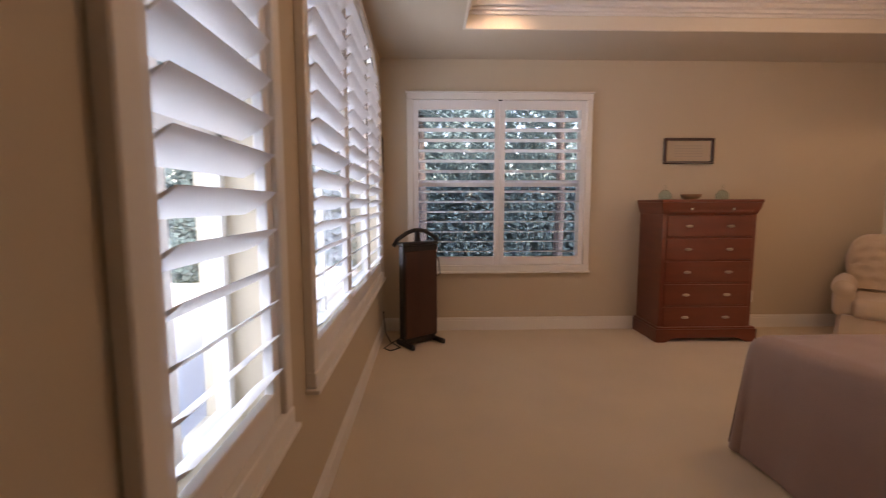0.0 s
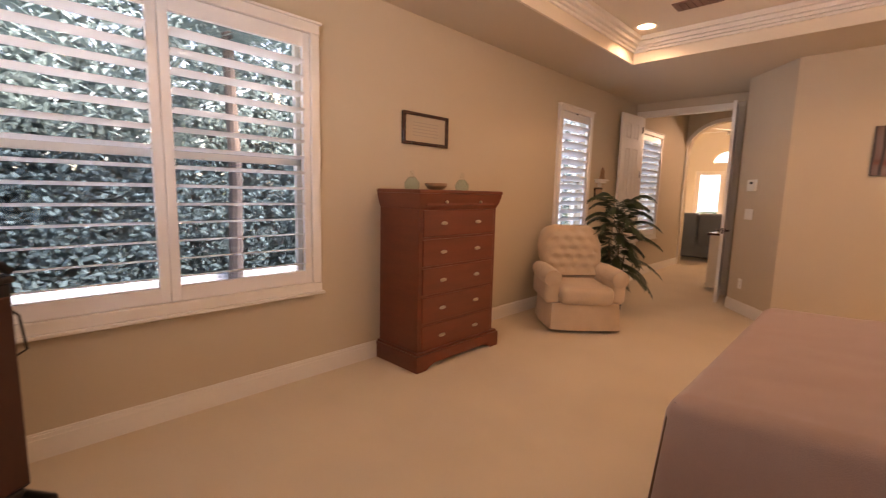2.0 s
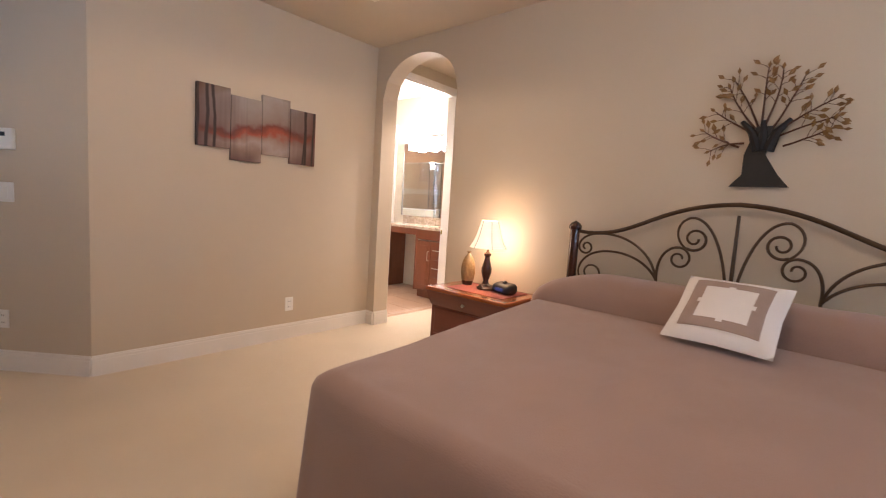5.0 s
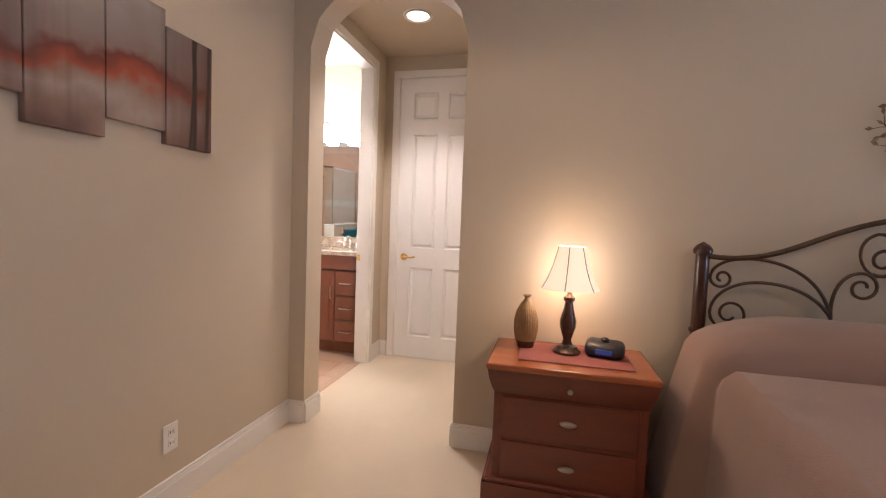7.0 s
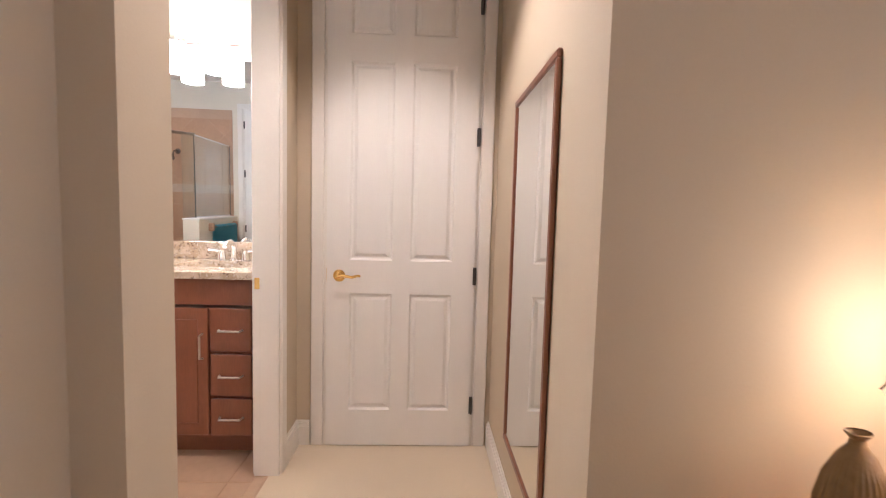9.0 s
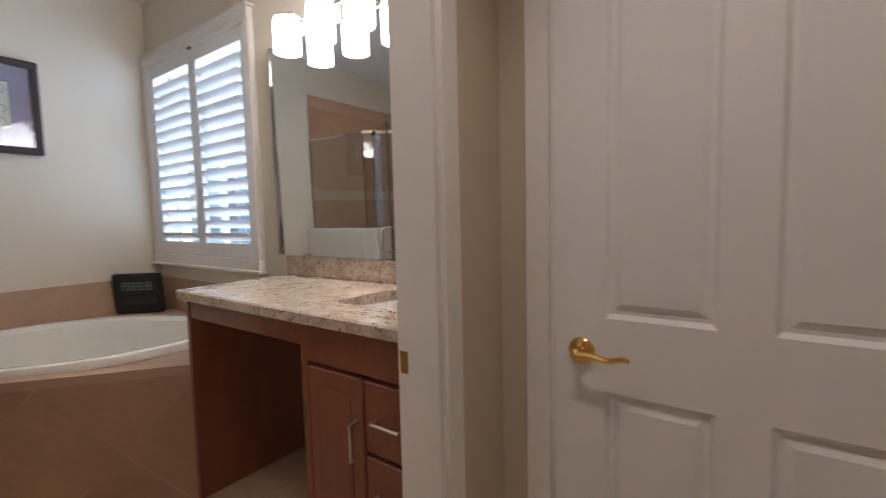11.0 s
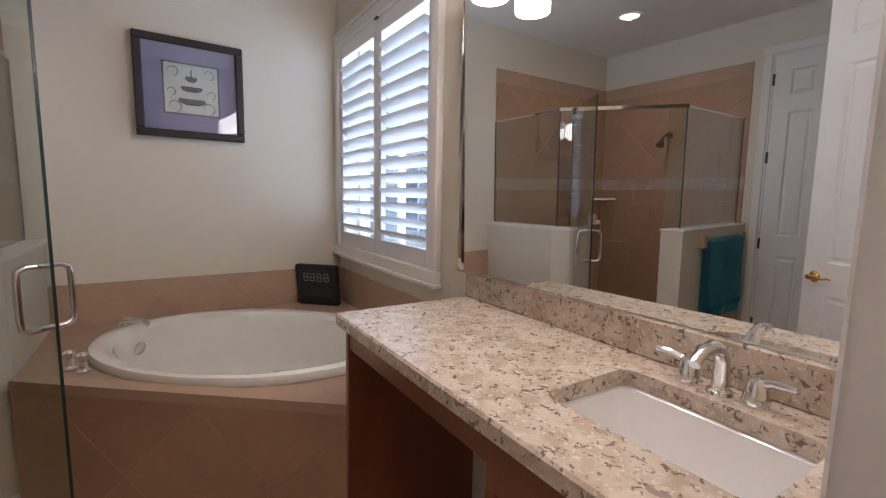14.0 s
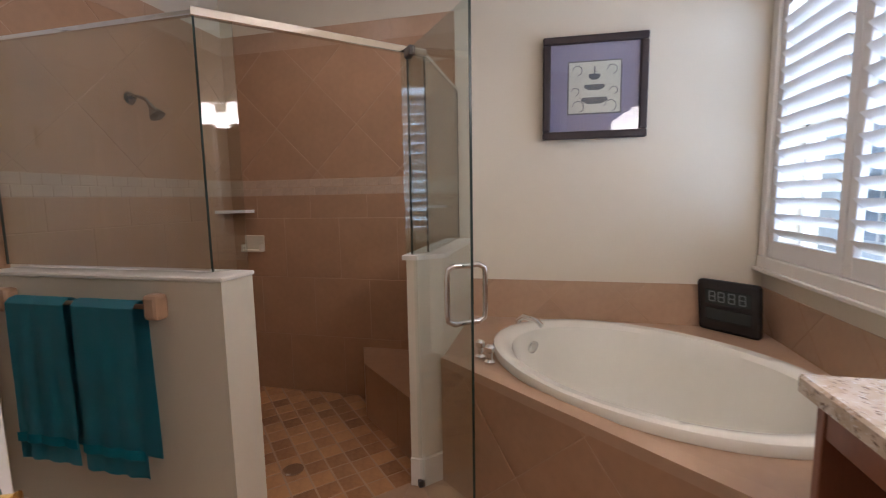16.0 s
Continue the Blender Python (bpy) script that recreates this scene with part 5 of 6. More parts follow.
part("seat", prism(bmesh.new(), [(-0.009, 0.001), (-0.009, 0.585), (-0.285, 0.462), (-0.695, 0.03), (-0.695, 0.001)], 0.331, 0.343), TILE, bench, "tan tile seat")
fx = Vector((-0.40, -0.43, 0)).normalized()
tiles(bench, plane((-0.28, 0.45, 0.0), fx, (0, 0, 1)), 0.587, 0.335, 0.40, TILE)
tiles(bench, plane((-0.008, 0.58, 0.0), Vector((-0.272, -0.13, 0)), (0, 0, 1)), 0.30, 0.335, 0.40, TILE)

# tub and deck
deck = thing("bathtub", "cream oval drop-in bathtub in a tiled corner deck", "bathtub", (8.25, -1.10, 0))
A, Bm, ANG = 0.72, 0.50, math.atan2(0.775, 0.63)
outline = [(8.98, -0.25), (8.22, -0.25), (7.385, -1.29), (7.385, -1.82), (8.98, -1.82)]
loc_outline = [(x - 8.25, y + 1.10) for x, y in outline]
DZ = 0.59


def on_edge(a):
    """Where a ray from the tub's centre at angle a leaves the deck."""
    d, best = Vector((math.cos(a), math.sin(a))), 9
    for (x0, y0), (x1, y1) in zip(loc_outline, loc_outline[1:] + loc_outline[:1]):
        e = Vector((x1 - x0, y1 - y0))
        den = d.x * e.y - d.y * e.x
        if abs(den) > 1e-9:
            t, s = (x0 * e.y - y0 * e.x) / den, (x0 * d.y - y0 * d.x) / den
            if t > 0 and -1e-6 <= s <= 1 + 1e-6:
                best = min(best, t)
    return best


def oval(a, k, z):
    c, s = math.cos(a - ANG), math.sin(a - ANG)
    r = k * A * Bm / math.sqrt((Bm * c) ** 2 + (A * s) ** 2)
    return r * math.cos(a), r * math.sin(a), z


n = 96
bm = bmesh.new()
angs = sorted([2 * math.pi * i / n for i in range(n)] + [math.atan2(y, x) % (2 * math.pi) for x, y in loc_outline])
rows = [[bm.verts.new(oval(a, 0.93, DZ)) for a in angs], [bm.verts.new((on_edge(a) * math.cos(a), on_edge(a) * math.sin(a), DZ)) for a in angs],
        [bm.verts.new((on_edge(a) * math.cos(a), on_edge(a) * math.sin(a), 0.0)) for a in angs]]
for a, b in zip(rows, rows[1:]):
    for i in range(len(angs)):
        bm.faces.new((a[i], a[(i + 1) % len(angs)], b[(i + 1) % len(angs)], b[i]))
part("deck", bm, TILEL, deck, "tan tile deck")
bm = bmesh.new()
prof = [(1.00, DZ + 0.002), (1.005, DZ + 0.02), (0.995, DZ + 0.038), (0.97, DZ + 0.045), (0.90, DZ + 0.040), (0.86, DZ + 0.02), (0.83, DZ - 0.06), (0.79, DZ - 0.2), (0.72, DZ - 0.34), (0.60, DZ - 0.41), (0.3, DZ - 0.42), (0.02, DZ - 0.42)]
rings = [[bm.verts.new(oval(2 * math.pi * i / n, k, z)) for i in range(n)] for k, z in prof]
for a, b in zip(rings, rings[1:]):
    for i in range(n):
        bm.faces.new((a[i], a[(i + 1) % n], b[(i + 1) % n], b[i]))
bm.faces.new(rings[-1])
part("tub_shell", bm, TUBW, deck, "glossy cream acrylic oval tub", True)
part("overflow", lathe(bmesh.new(), [(0.0, 0.0), (0.036, 0.0), (0.036, 0.008), (0.02, 0.014), (0.0, 0.014)], 20, m=Matrix.Rotation(radians(90), 3, "X") @ Matrix.Rotation(radians(12), 3, "X")), CHROME, deck, "round chrome overflow plate", True,
     Matrix.Translation(Vector(oval(ANG, 0.825, DZ - 0.06))) @ Matrix.Rotation(ANG - math.pi / 2, 4, "Z"))
sp = Vector((8.72 - 8.25, -0.56 + 1.10, DZ))
spout = part("tub_spout", tube(bmesh.new(), [sp, sp + Vector((0, 0, 0.06)), sp + Vector((-0.03, -0.03, 0.085)), sp + Vector((-0.09, -0.10, 0.08)), sp + Vector((-0.11, -0.125, 0.06))], 0.018, 12, 0.014), CHROME, deck, "chrome tub spout", True)
for dx, dy in ((8.26, -0.42), (8.20, -0.47)):
    part("tub_valve", lathe(bmesh.new(), [(0.024, 0.0), (0.024, 0.01), (0.014, 0.02), (0.014, 0.05), (0.02, 0.055), (0.022, 0.075), (0.012, 0.085), (0.0, 0.087)], 18), CHROME, deck, "chrome tub valve handle", True, Matrix.Translation((dx - 8.25, dy + 1.10, DZ)))

# vanity
van = thing("vanity_cabinet", "reddish maple vanity cabinet with knee space", "vanity", (6.11, -1.82, 0))
part("carcass", box(bm_box(0.012, 0.50, 0.05, 0.525, 0.10, 0.745), 0.03, 0.50, 0.09, 0.46, 0.0, 0.10), VANW, van)
part("end_panel", bm_box(1.25, 1.275, 0.0, 0.545, 0.0, 0.885, 0.002), VANW, van, "side panel of the knee space")
part("apron", bm_box(0.50, 1.25, 0.515, 0.54, 0.805, 0.885, 0.002), VANW, van)
part("face_frame", box(bm_box(0.012, 0.50, 0.525, 0.545, 0.76, 0.885, 0.002), 0.47, 0.50, 0.525, 0.545, 0.10, 0.76, 0.002), VANW, van)
d = part("cabinet_door", bm_box(0.225, 0.465, 0.527, 0.547, 0.12, 0.745, 0.003), VANW, van)
part("panel", bm_box(0.27, 0.42, 0.545, 0.551, 0.18, 0.69, 0.004), VANW, d)
part("pull", tube(bmesh.new(), [(0.25, 0.547, 0.50), (0.25, 0.575, 0.505), (0.25, 0.575, 0.615), (0.25, 0.547, 0.62)], 0.005, 8), PEWTER, d, "brushed nickel bar pull", True)
for z0, z1 in ((0.12, 0.30), (0.315, 0.52), (0.535, 0.745)):
    d = part("drawer", bm_box(0.02, 0.215, 0.527, 0.547, z0, z1, 0.003), VANW, van)
    part("pull", tube(bmesh.new(), [(0.06, 0.547, (z0 + z1) / 2), (0.065, 0.575, (z0 + z1) / 2), (0.165, 0.575, (z0 + z1) / 2), (0.17, 0.547, (z0 + z1) / 2)], 0.005, 8), PEWTER, d, "brushed nickel bar pull", True)

SX0, SX1, SY0, SY1 = 6.20, 6.60, -1.69, -1.41
bm = bmesh.new()


def rrect(x0, x1, y0, y1, r, n=6):
    out = []
    for cx, cy, a0 in ((x1 - r, y1 - r, 0), (x0 + r, y1 - r, 90), (x0 + r, y0 + r, 180), (x1 - r, y0 + r, 270)):
        out += [(cx + r * math.cos(radians(a0 + 90 * i / n)), cy + r * math.sin(radians(a0 + 90 * i / n))) for i in range(n + 1)]
    return out


inner = rrect(SX0, SX1, SY0, SY1, 0.035)
outer = rrect(6.112, 7.415, -1.818, -1.248, 0.012)
ZT = 0.925
for z0, z1 in ((ZT - 0.038, ZT),):
    lo_i, hi_i = [bm.verts.new((*p, z0)) for p in inner], [bm.verts.new((*p, z1)) for p in inner]
    lo_o, hi_o, hb = [bm.verts.new((*p, z0)) for p in outer], [bm.verts.new((*p, z1 - 0.006)) for p in outer], [bm.verts.new((min(max(p[0], 6.118), 7.409), min(max(p[1], -1.812), -1.254), z1)) for p in outer]
    m_ = len(inner)
    for i in range(m_):
        k = (i + 1) % m_
        bm.faces.new((hi_i[i], hi_i[k], hb[k], hb[i]))
        bm.faces.new((lo_i[i], lo_i[k], lo_o[k], lo_o[i]))
        bm.faces.new((lo_i[i], lo_i[k], hi_i[k], hi_i[i]))
        bm.faces.new((lo_o[i], lo_o[k], hi_o[k], hi_o[i]))
        bm.faces.new((hi_o[i], hi_o[k], hb[k], hb[i]))
top = solid("worktop", bm, STONE, "speckled beige granite vanity top", "countertop")
part("backsplash", bm_box(6.112, 7.415, -1.818, -1.795, ZT + 0.001, ZT + 0.10, 0.003), STONE, top, "speckled granite backsplash")
bm = bmesh.new()
bowl = []
for e, z in ((-0.006, ZT - 0.039), (0.004, ZT - 0.045), (0.02, ZT - 0.09), (0.05, ZT - 0.15), (0.10, ZT - 0.165), (0.135, ZT - 0.168)):
    bowl.append([bm.verts.new((*p, z)) for p in rrect(SX0 + e, SX1 - e, SY0 + e * 0.95, SY1 - e * 0.95, max(0.006, 0.035 - e * 0.2))])
for a, b in zip(bowl, bowl[1:]):
    for i in range(len(a)):
        bm.faces.new((a[i], a[(i + 1) % len(a)], b[(i + 1) % len(a)], b[i]))
bm.faces.new(bowl[-1])
solid("sink", bm, CERAM, "white rectangular undermount basin in vanity top", "sink", smooth=True)
fc = thing("faucet", "chrome three-piece basin faucet", "faucet", (6.41, -1.742, ZT))
part("spout", tube(bmesh.new(), [(0, 0, 0), (0, 0, 0.07), (0, 0.012, 0.095), (0, 0.045, 0.11), (0, 0.085, 0.105), (0, 0.115, 0.085)], 0.017, 14, 0.012), CHROME, fc, smooth=True)
part("escutcheon", lathe(bmesh.new(), [(0.0, 0.0), (0.027, 0.0), (0.025, 0.008), (0.018, 0.012), (0.0, 0.012)], 20), CHROME, fc, smooth=True)
for s in (-1, 1):
    h = part("handle", lathe(bmesh.new(), [(0.026, 0.0), (0.026, 0.008), (0.022, 0.03), (0.018, 0.05), (0.012, 0.058), (0.0, 0.06)], 18), CHROME, fc, "", True, Matrix.Translation((s * 0.068, 0.0, 0)))
    part("lever", tube(bmesh.new(), [(0, 0, 0.045), (s * 0.03, 0.004, 0.056), (s * 0.07, 0.012, 0.060)], 0.010, 10, 0.007), CHROME, h, smooth=True)

bm = bmesh.new()
MZ0, MZ1 = ZT + 0.105, 2.06
for y0, y1, y2, y3 in ((-1.8185, -1.8185, -1.779, -1.8175),):
    lo = [bm.verts.new(p) for p in ((6.125, y0, MZ0), (7.425, y1, MZ0), (7.425, y2, MZ0), (6.125, y3, MZ0))]
    hi = [bm.verts.new(p) for p in ((6.125, y0, MZ1), (7.425, y1, MZ1), (7.425, y2 + 0.013, MZ1), (6.125, y3 + 0.013, MZ1))]
for i in range(4):
    bm.faces.new((lo[i], lo[(i + 1) % 4], hi[(i + 1) % 4], hi[i]))
bm.faces.new(lo[::-1])
bm.faces.new(hi)
mir = solid("mirror", bm, MIRROR, "wide mirror standing on the granite vanity backsplash", "mirror")
part("mirror_channel", prism(bmesh.new(), [(6.125, -1.818), (7.43, -1.818), (7.43, -1.774), (6.125, -1.812)], ZT + 0.101, ZT + 0.105), CHROME, mir, "thin chrome edge channel")
part("mirror_channel", bm_box(7.4255, 7.431, -1.818, -1.762, ZT + 0.105, 2.06), CHROME, mir, "thin chrome edge channel")

sc = thing("vanity_light", "chrome vanity light bar with glowing frosted shades", "wall light", (6.82, -1.82, 2.13))
part("backplate", bm_box(-0.12, 0.12, 0.001, 0.025, -0.05, 0.05, 0.008), CHROME, sc)
part("bar", tube(bmesh.new(), [(-0.45, 0.06, 0.0), (0.45, 0.06, 0.0)], 0.011, 10), CHROME, sc, smooth=True)
for x in (-0.35, -0.12, 0.11, 0.34):
    a = part("arm", tube(bmesh.new(), [(x, 0.06, 0.0), (x, 0.12, 0.01), (x, 0.14, -0.02)], 0.008, 8), CHROME, sc, smooth=True)
    shade = part("shade", lathe(bmesh.new(), [(0.03, 0.0), (0.055, -0.008), (0.060, -0.03), (0.060, -0.155), (0.056, -0.155), (0.056, -0.03), (0.03, -0.012)], 24), VGLASS, sc, "glowing frosted glass shade", True, Matrix.Translation((x, 0.14, -0.02)))
    shade.visible_shadow = False  # frosted glass lets the bulb through

# tiles
east = bpy.data.objects["wall_bath_east"]
EI = east.matrix_world.inverted()
north = bpy.data.objects["wall_bath_north"]
NI = north.matrix_world.inverted()
part("grout", bm_box(8.9718, 8.979, -0.17, 1.42, 0, 2.39), GROUT, east, m=EI)
part("grout", bm_box(7.60, 8.975, 1.4118, 1.419, 0, 2.39), GROUT, north, m=NI)
tiles(east, EI @ plane((8.976, 1.414, 0.0), (0, -1, 0), (0, 0, 1)), 1.584, 1.35, 0.40, TILE, brick=0.5)
tiles(east, EI @ plane((8.976, 1.414, 1.35), (0, -1, 0), (0, 0, 1)), 1.584, 0.105, 0.08, BAND, sizey=0.052, brick=0.5, thick=0.0065, name="stone")
tiles(east, EI @ plane((8.976, 1.414, 1.455), (0, -1, 0), (0, 0, 1)), 1.584, 0.82, 0.40, TILE, angle=45, shift=(0.1, 0.05))
tiles(east, EI @ plane((8.976, 1.414, 2.275), (0, -1, 0), (0, 0, 1)), 1.584, 0.115, 0.40, TILEL, sizey=0.115)
tiles(north, NI @ plane((7.60, 1.416, 0.0), (1, 0, 0), (0, 0, 1)), 1.372, 1.35, 0.40, TILE, brick=0.5)
tiles(north, NI @ plane((7.60, 1.416, 1.35), (1, 0, 0), (0, 0, 1)), 1.372, 0.105, 0.08, BAND, sizey=0.052, brick=0.5, thick=0.0065, name="stone")
tiles(north, NI @ plane((7.60, 1.416, 1.455), (1, 0, 0), (0, 0, 1)), 1.372, 0.82, 0.40, TILE, angle=45, shift=(0.1, 0.05))
tiles(north, NI @ plane((7.60, 1.416, 2.275), (1, 0, 0), (0, 0, 1)), 1.372, 0.115, 0.40, TILEL, sizey=0.115)
# splash round the tub
part("grout", bm_box(8.9715, 8.979, -1.82, -0.25, DZ, 0.82), GROUT, east, m=EI)
tiles(east, EI @ plane((8.976, -0.252, DZ + 0.008), (0, -1, 0), (0, 0, 1)), 1.56, 0.225, 0.30, TILEL, angle=45, shift=(0.05, 0.12))
south = bpy.data.objects["wall_bath_south"]
SI = south.matrix_world.inverted()
part("grout", bm_box(7.43, 8.975, -1.819, -1.8115, DZ, 0.82), GROUT, south, m=SI)
tiles(south, SI @ plane((8.972, -1.816, DZ + 0.008), (-1, 0, 0), (0, 0, 1)), 1.54, 0.225, 0.30, TILEL, angle=45, shift=(0.05, 0.12))
# deck front and top
fd = Vector((8.22 - 7.385, -0.25 + 1.29, 0))
tiles(deck, plane((8.22 - 8.25, -0.25 + 1.10, 0.0), -fd, (0, 0, 1)), fd.length, DZ - 0.004, 0.42, TILE, angle=45, shift=(0.16, -0.05), thick=0.008)
part("deck_end", bm_box(7.377 - 8.25, 7.384 - 8.25, -1.80 + 1.10, -1.295 + 1.10, 0, DZ), TILE, deck)


fn = Vector((-fd.y, fd.x, 0)).normalized()
q0, q1 = Vector((7.385 - 8.25, -1.29 + 1.10, 0)), Vector((8.22 - 8.25, -0.25 + 1.10, 0))
part("grout", prism(bmesh.new(), [(p.x, p.y) for p in (q0 + fn * 0.001, q1 + fn * 0.001, q1 + fn * 0.0062, q0 + fn * 0.0062)], 0.0, DZ - 0.004), GROUT, deck)
edge = bmesh.new()
ed = fd.normalized()
nn = Vector((-ed.y, ed.x, 0))
p0 = Vector((7.385 - 8.25, -1.29 + 1.10, DZ))
vs = [edge.verts.new(p) for q in (p0, p0 + fd) for p in (q + nn * 0.010 + Vector((0, 0, -0.03)), q + nn * 0.010 + Vector((0, 0, 0.009)), q - nn * 0.06 + Vector((0, 0, 0.009)), q - nn * 0.06)]
for f in ((0, 1, 5, 4), (1, 2, 6, 5), (2, 3, 7, 6), (3, 0, 4, 7), (0, 3, 2, 1), (4, 5, 6, 7)):
    edge.faces.new([vs[k] for k in f])
part("deck_edge", edge, TILEL, deck, "bullnose tile edge")
# floors


tiles(bath_floor, plane((6.062, -1.82, -0.009), (1, 0, 0), (0, 1, 0)), 1.658, 3.24, 0.33, TILEL, shift=(0.1, 0.07))
tiles(bath_floor, plane((7.722, -1.82, -0.009), (1, 0, 0), (0, 1, 0)), 1.25, 2.14, 0.33, TILEL, shift=(0.13, 0.07), cut=(1, 1, 8.06 - 7.722 + 1.82))
tiles(bath_floor, plane((7.728, -0.11, -0.0095), (1, 0, 0), (0, 1, 0)), 1.25, 1.53, 0.104, MOSAIC, angle=45, shift=(0.236, 0.212), joint=0.009, cut=(-1, -1, -(8.066 - 7.728 + 0.11)),
      keep=lambda x, y: not (y < 0.40 and x > 0.60 + y * 0.93), name="mosaic_tile", thick=0.007)
solid("drain", lathe(bmesh.new(), [(0.0, 0.0), (0.05, 0.0), (0.052, 0.004), (0.045, 0.006), (0.0, 0.004)], 24), CHROME, "round metal shower drain in mosaic floor", "drain", smooth=True, m=Matrix.Translation((8.134, 0.496, -0.0025)))

# shower glass
enc = thing("shower_enclosure", "clear glass shower enclosure with open glass door", "shower", (7.645, 0.38, 0))


def pane_of(name, p0, p1, z0, z1, label, edges=True):
    a, b = Vector(p0), Vector(p1)
    d = (b - a).normalized()
    ln = (b - a).length
    m = Matrix.Translation((a.x - 7.645, a.y - 0.38, 0)) @ Matrix.Rotation(math.atan2(d.y, d.x), 4, "Z")
    g = part(name, bm_box(0.002, ln - 0.002, -0.0045, 0.0045, z0, z1), GLASSS, enc, label, m=m)
    g.visible_shadow = False
    for x in ((0, ln - 0.002) if edges else ()):
        part("glass_edge", bm_box(x, x + 0.002, -0.0045, 0.0045, z0, z1), GLASSE, g, "dark green glass edge")
    return g, m


G1, G2 = (7.635, 0.43), (8.262, -0.182)
pane_of("fixed_panel", (7.635, 1.40), G1, 1.072, 1.93, "clear fixed glass panel")
pane_of("fixed_panel", (8.262, -0.182), (8.965, -0.182), 1.072, 1.93, "clear fixed glass panel")
pane_of("return_panel", G1, (7.728, 0.354), 1.072, 1.93, "narrow fixed glass panel on the half wall", False)
pane_of("return_panel", (8.169, -0.107), G2, 1.072, 1.93, "narrow fixed glass panel on the half wall", False)
bm = bmesh.new()
hd = Vector((G2[0] - G1[0], G2[1] - G1[1], 0))
mh = Matrix.Rotation(math.atan2(hd.y, hd.x), 4, "Z")
part("header", bm_box(-0.01, hd.length + 0.01, -0.012, 0.012, 1.925, 1.955, 0.003), CHROME, enc, "chrome header rail", m=Matrix.Translation((G1[0] - 7.645, G1[1] - 0.38, 0)) @ mh)
part("header", bm_box(-0.012, 0.012, 0.0, 0.98, 1.928, 1.945, 0.003), CHROME, enc, "chrome header rail", m=Matrix.Translation((-0.01, 0.05, 0)))
part("header", bm_box(0.0, 0.71, -0.012, 0.012, 1.928, 1.945, 0.003), CHROME, enc, "chrome header rail", m=Matrix.Translation((8.262 - 7.645, -0.182 - 0.38, 0)))
for q in (bm_box(-0.01, 0.01, 0.0, 0.98, 1.07, 1.085), ):
    part("channel", q, CHROME, enc, "", m=Matrix.Translation((-0.01, 0.05, 0)))
PIV = (8.185, -0.13)
door, dm = pane_of("glass_door", PIV, (7.742, -0.475), 0.012, 1.93, "clear frameless glass door standing open")
for z0, z1 in ((0.0, 0.035), (1.90, 1.94)):
    part("pivot_clamp", bm_box(0.0, 0.06, -0.014, 0.014, z0, z1, 0.003), STEEL, door)
for s in (-1, 1):
    part("handle", tube(bmesh.new(), [(0.52, 0, 1.09), (0.52, s * 0.045, 1.092), (0.52, s * 0.068, 1.08), (0.52, s * 0.072, 1.06), (0.52, s * 0.072, 0.93), (0.52, s * 0.068, 0.905), (0.52, s * 0.045, 0.893), (0.52, 0, 0.895)], 0.0095, 12), CHROME, door, "chrome loop door handle", True)

# shower fittings
shd = thing("wall_shower", "dark nickel shower head on a bent wall arm", "shower", (8.26, 1.408, 1.86))
part("arm", tube(bmesh.new(), [(0, 0, 0), (0, -0.05, 0.006), (0, -0.10, -0.012), (0, -0.13, -0.05)], 0.009, 12), NICKEL, shd, smooth=True)
part("flange", lathe(bmesh.new(), [(0.0, 0.0), (0.034, 0.0), (0.026, 0.012), (0.0, 0.014)], 20, m=Matrix.Rotation(radians(90), 3, "X")), NICKEL, shd, smooth=True)
part("rose", lathe(bmesh.new(), [(0.012, 0.03), (0.016, 0.0), (0.036, -0.036), (0.038, -0.046), (0.0, -0.048)], 24, (0, -0.138, -0.062), Matrix.Rotation(radians(-35), 3, "X")), NICKEL, shd, smooth=True)
for z, r in ((1.24, 0.17),):
    bm = bmesh.new()
    prism(bm, [(0, 0)] + [(-r * math.cos(radians(t)), -r * math.sin(radians(t))) for t in range(0, 91, 9)], 0, 0.02)
    solid("corner_shelf", bm, CERAM, "cream ceramic corner shelf in the shower", "shelf", m=Matrix.Translation((8.966, 1.406, z)))
soap = bm_box(-0.06, 0.0, -0.075, 0.075, 0.0, 0.015, 0.004)
box(soap, -0.012, 0.0, -0.075, 0.075, 0.015, 0.11, 0.004)
for y in (-0.075, 0.063):
    box(soap, -0.055, -0.012, y, y + 0.012, 0.015, 0.05, 0.003)
solid("soap_dish", soap, CAB, "cream ceramic soap dish on shower wall", "soap dish", m=Matrix.Translation((8.967, 1.245, 0.975)))

# towels on the half wall
bar = thing("towel_bar", "tan ceramic towel bar posts on half wall", "towel rail", (7.565, 0.93, 0.965))
for y in (-0.345, 0.345):
    part("post", bm_box(-0.055, 0.0, y - 0.03, y + 0.03, -0.045, 0.045, 0.014, 2), TILEL, bar)
part("rod", tube(bmesh.new(), [(-0.035, -0.34, 0), (-0.035, 0.34, 0)], 0.009, 10), TILEL, bar)


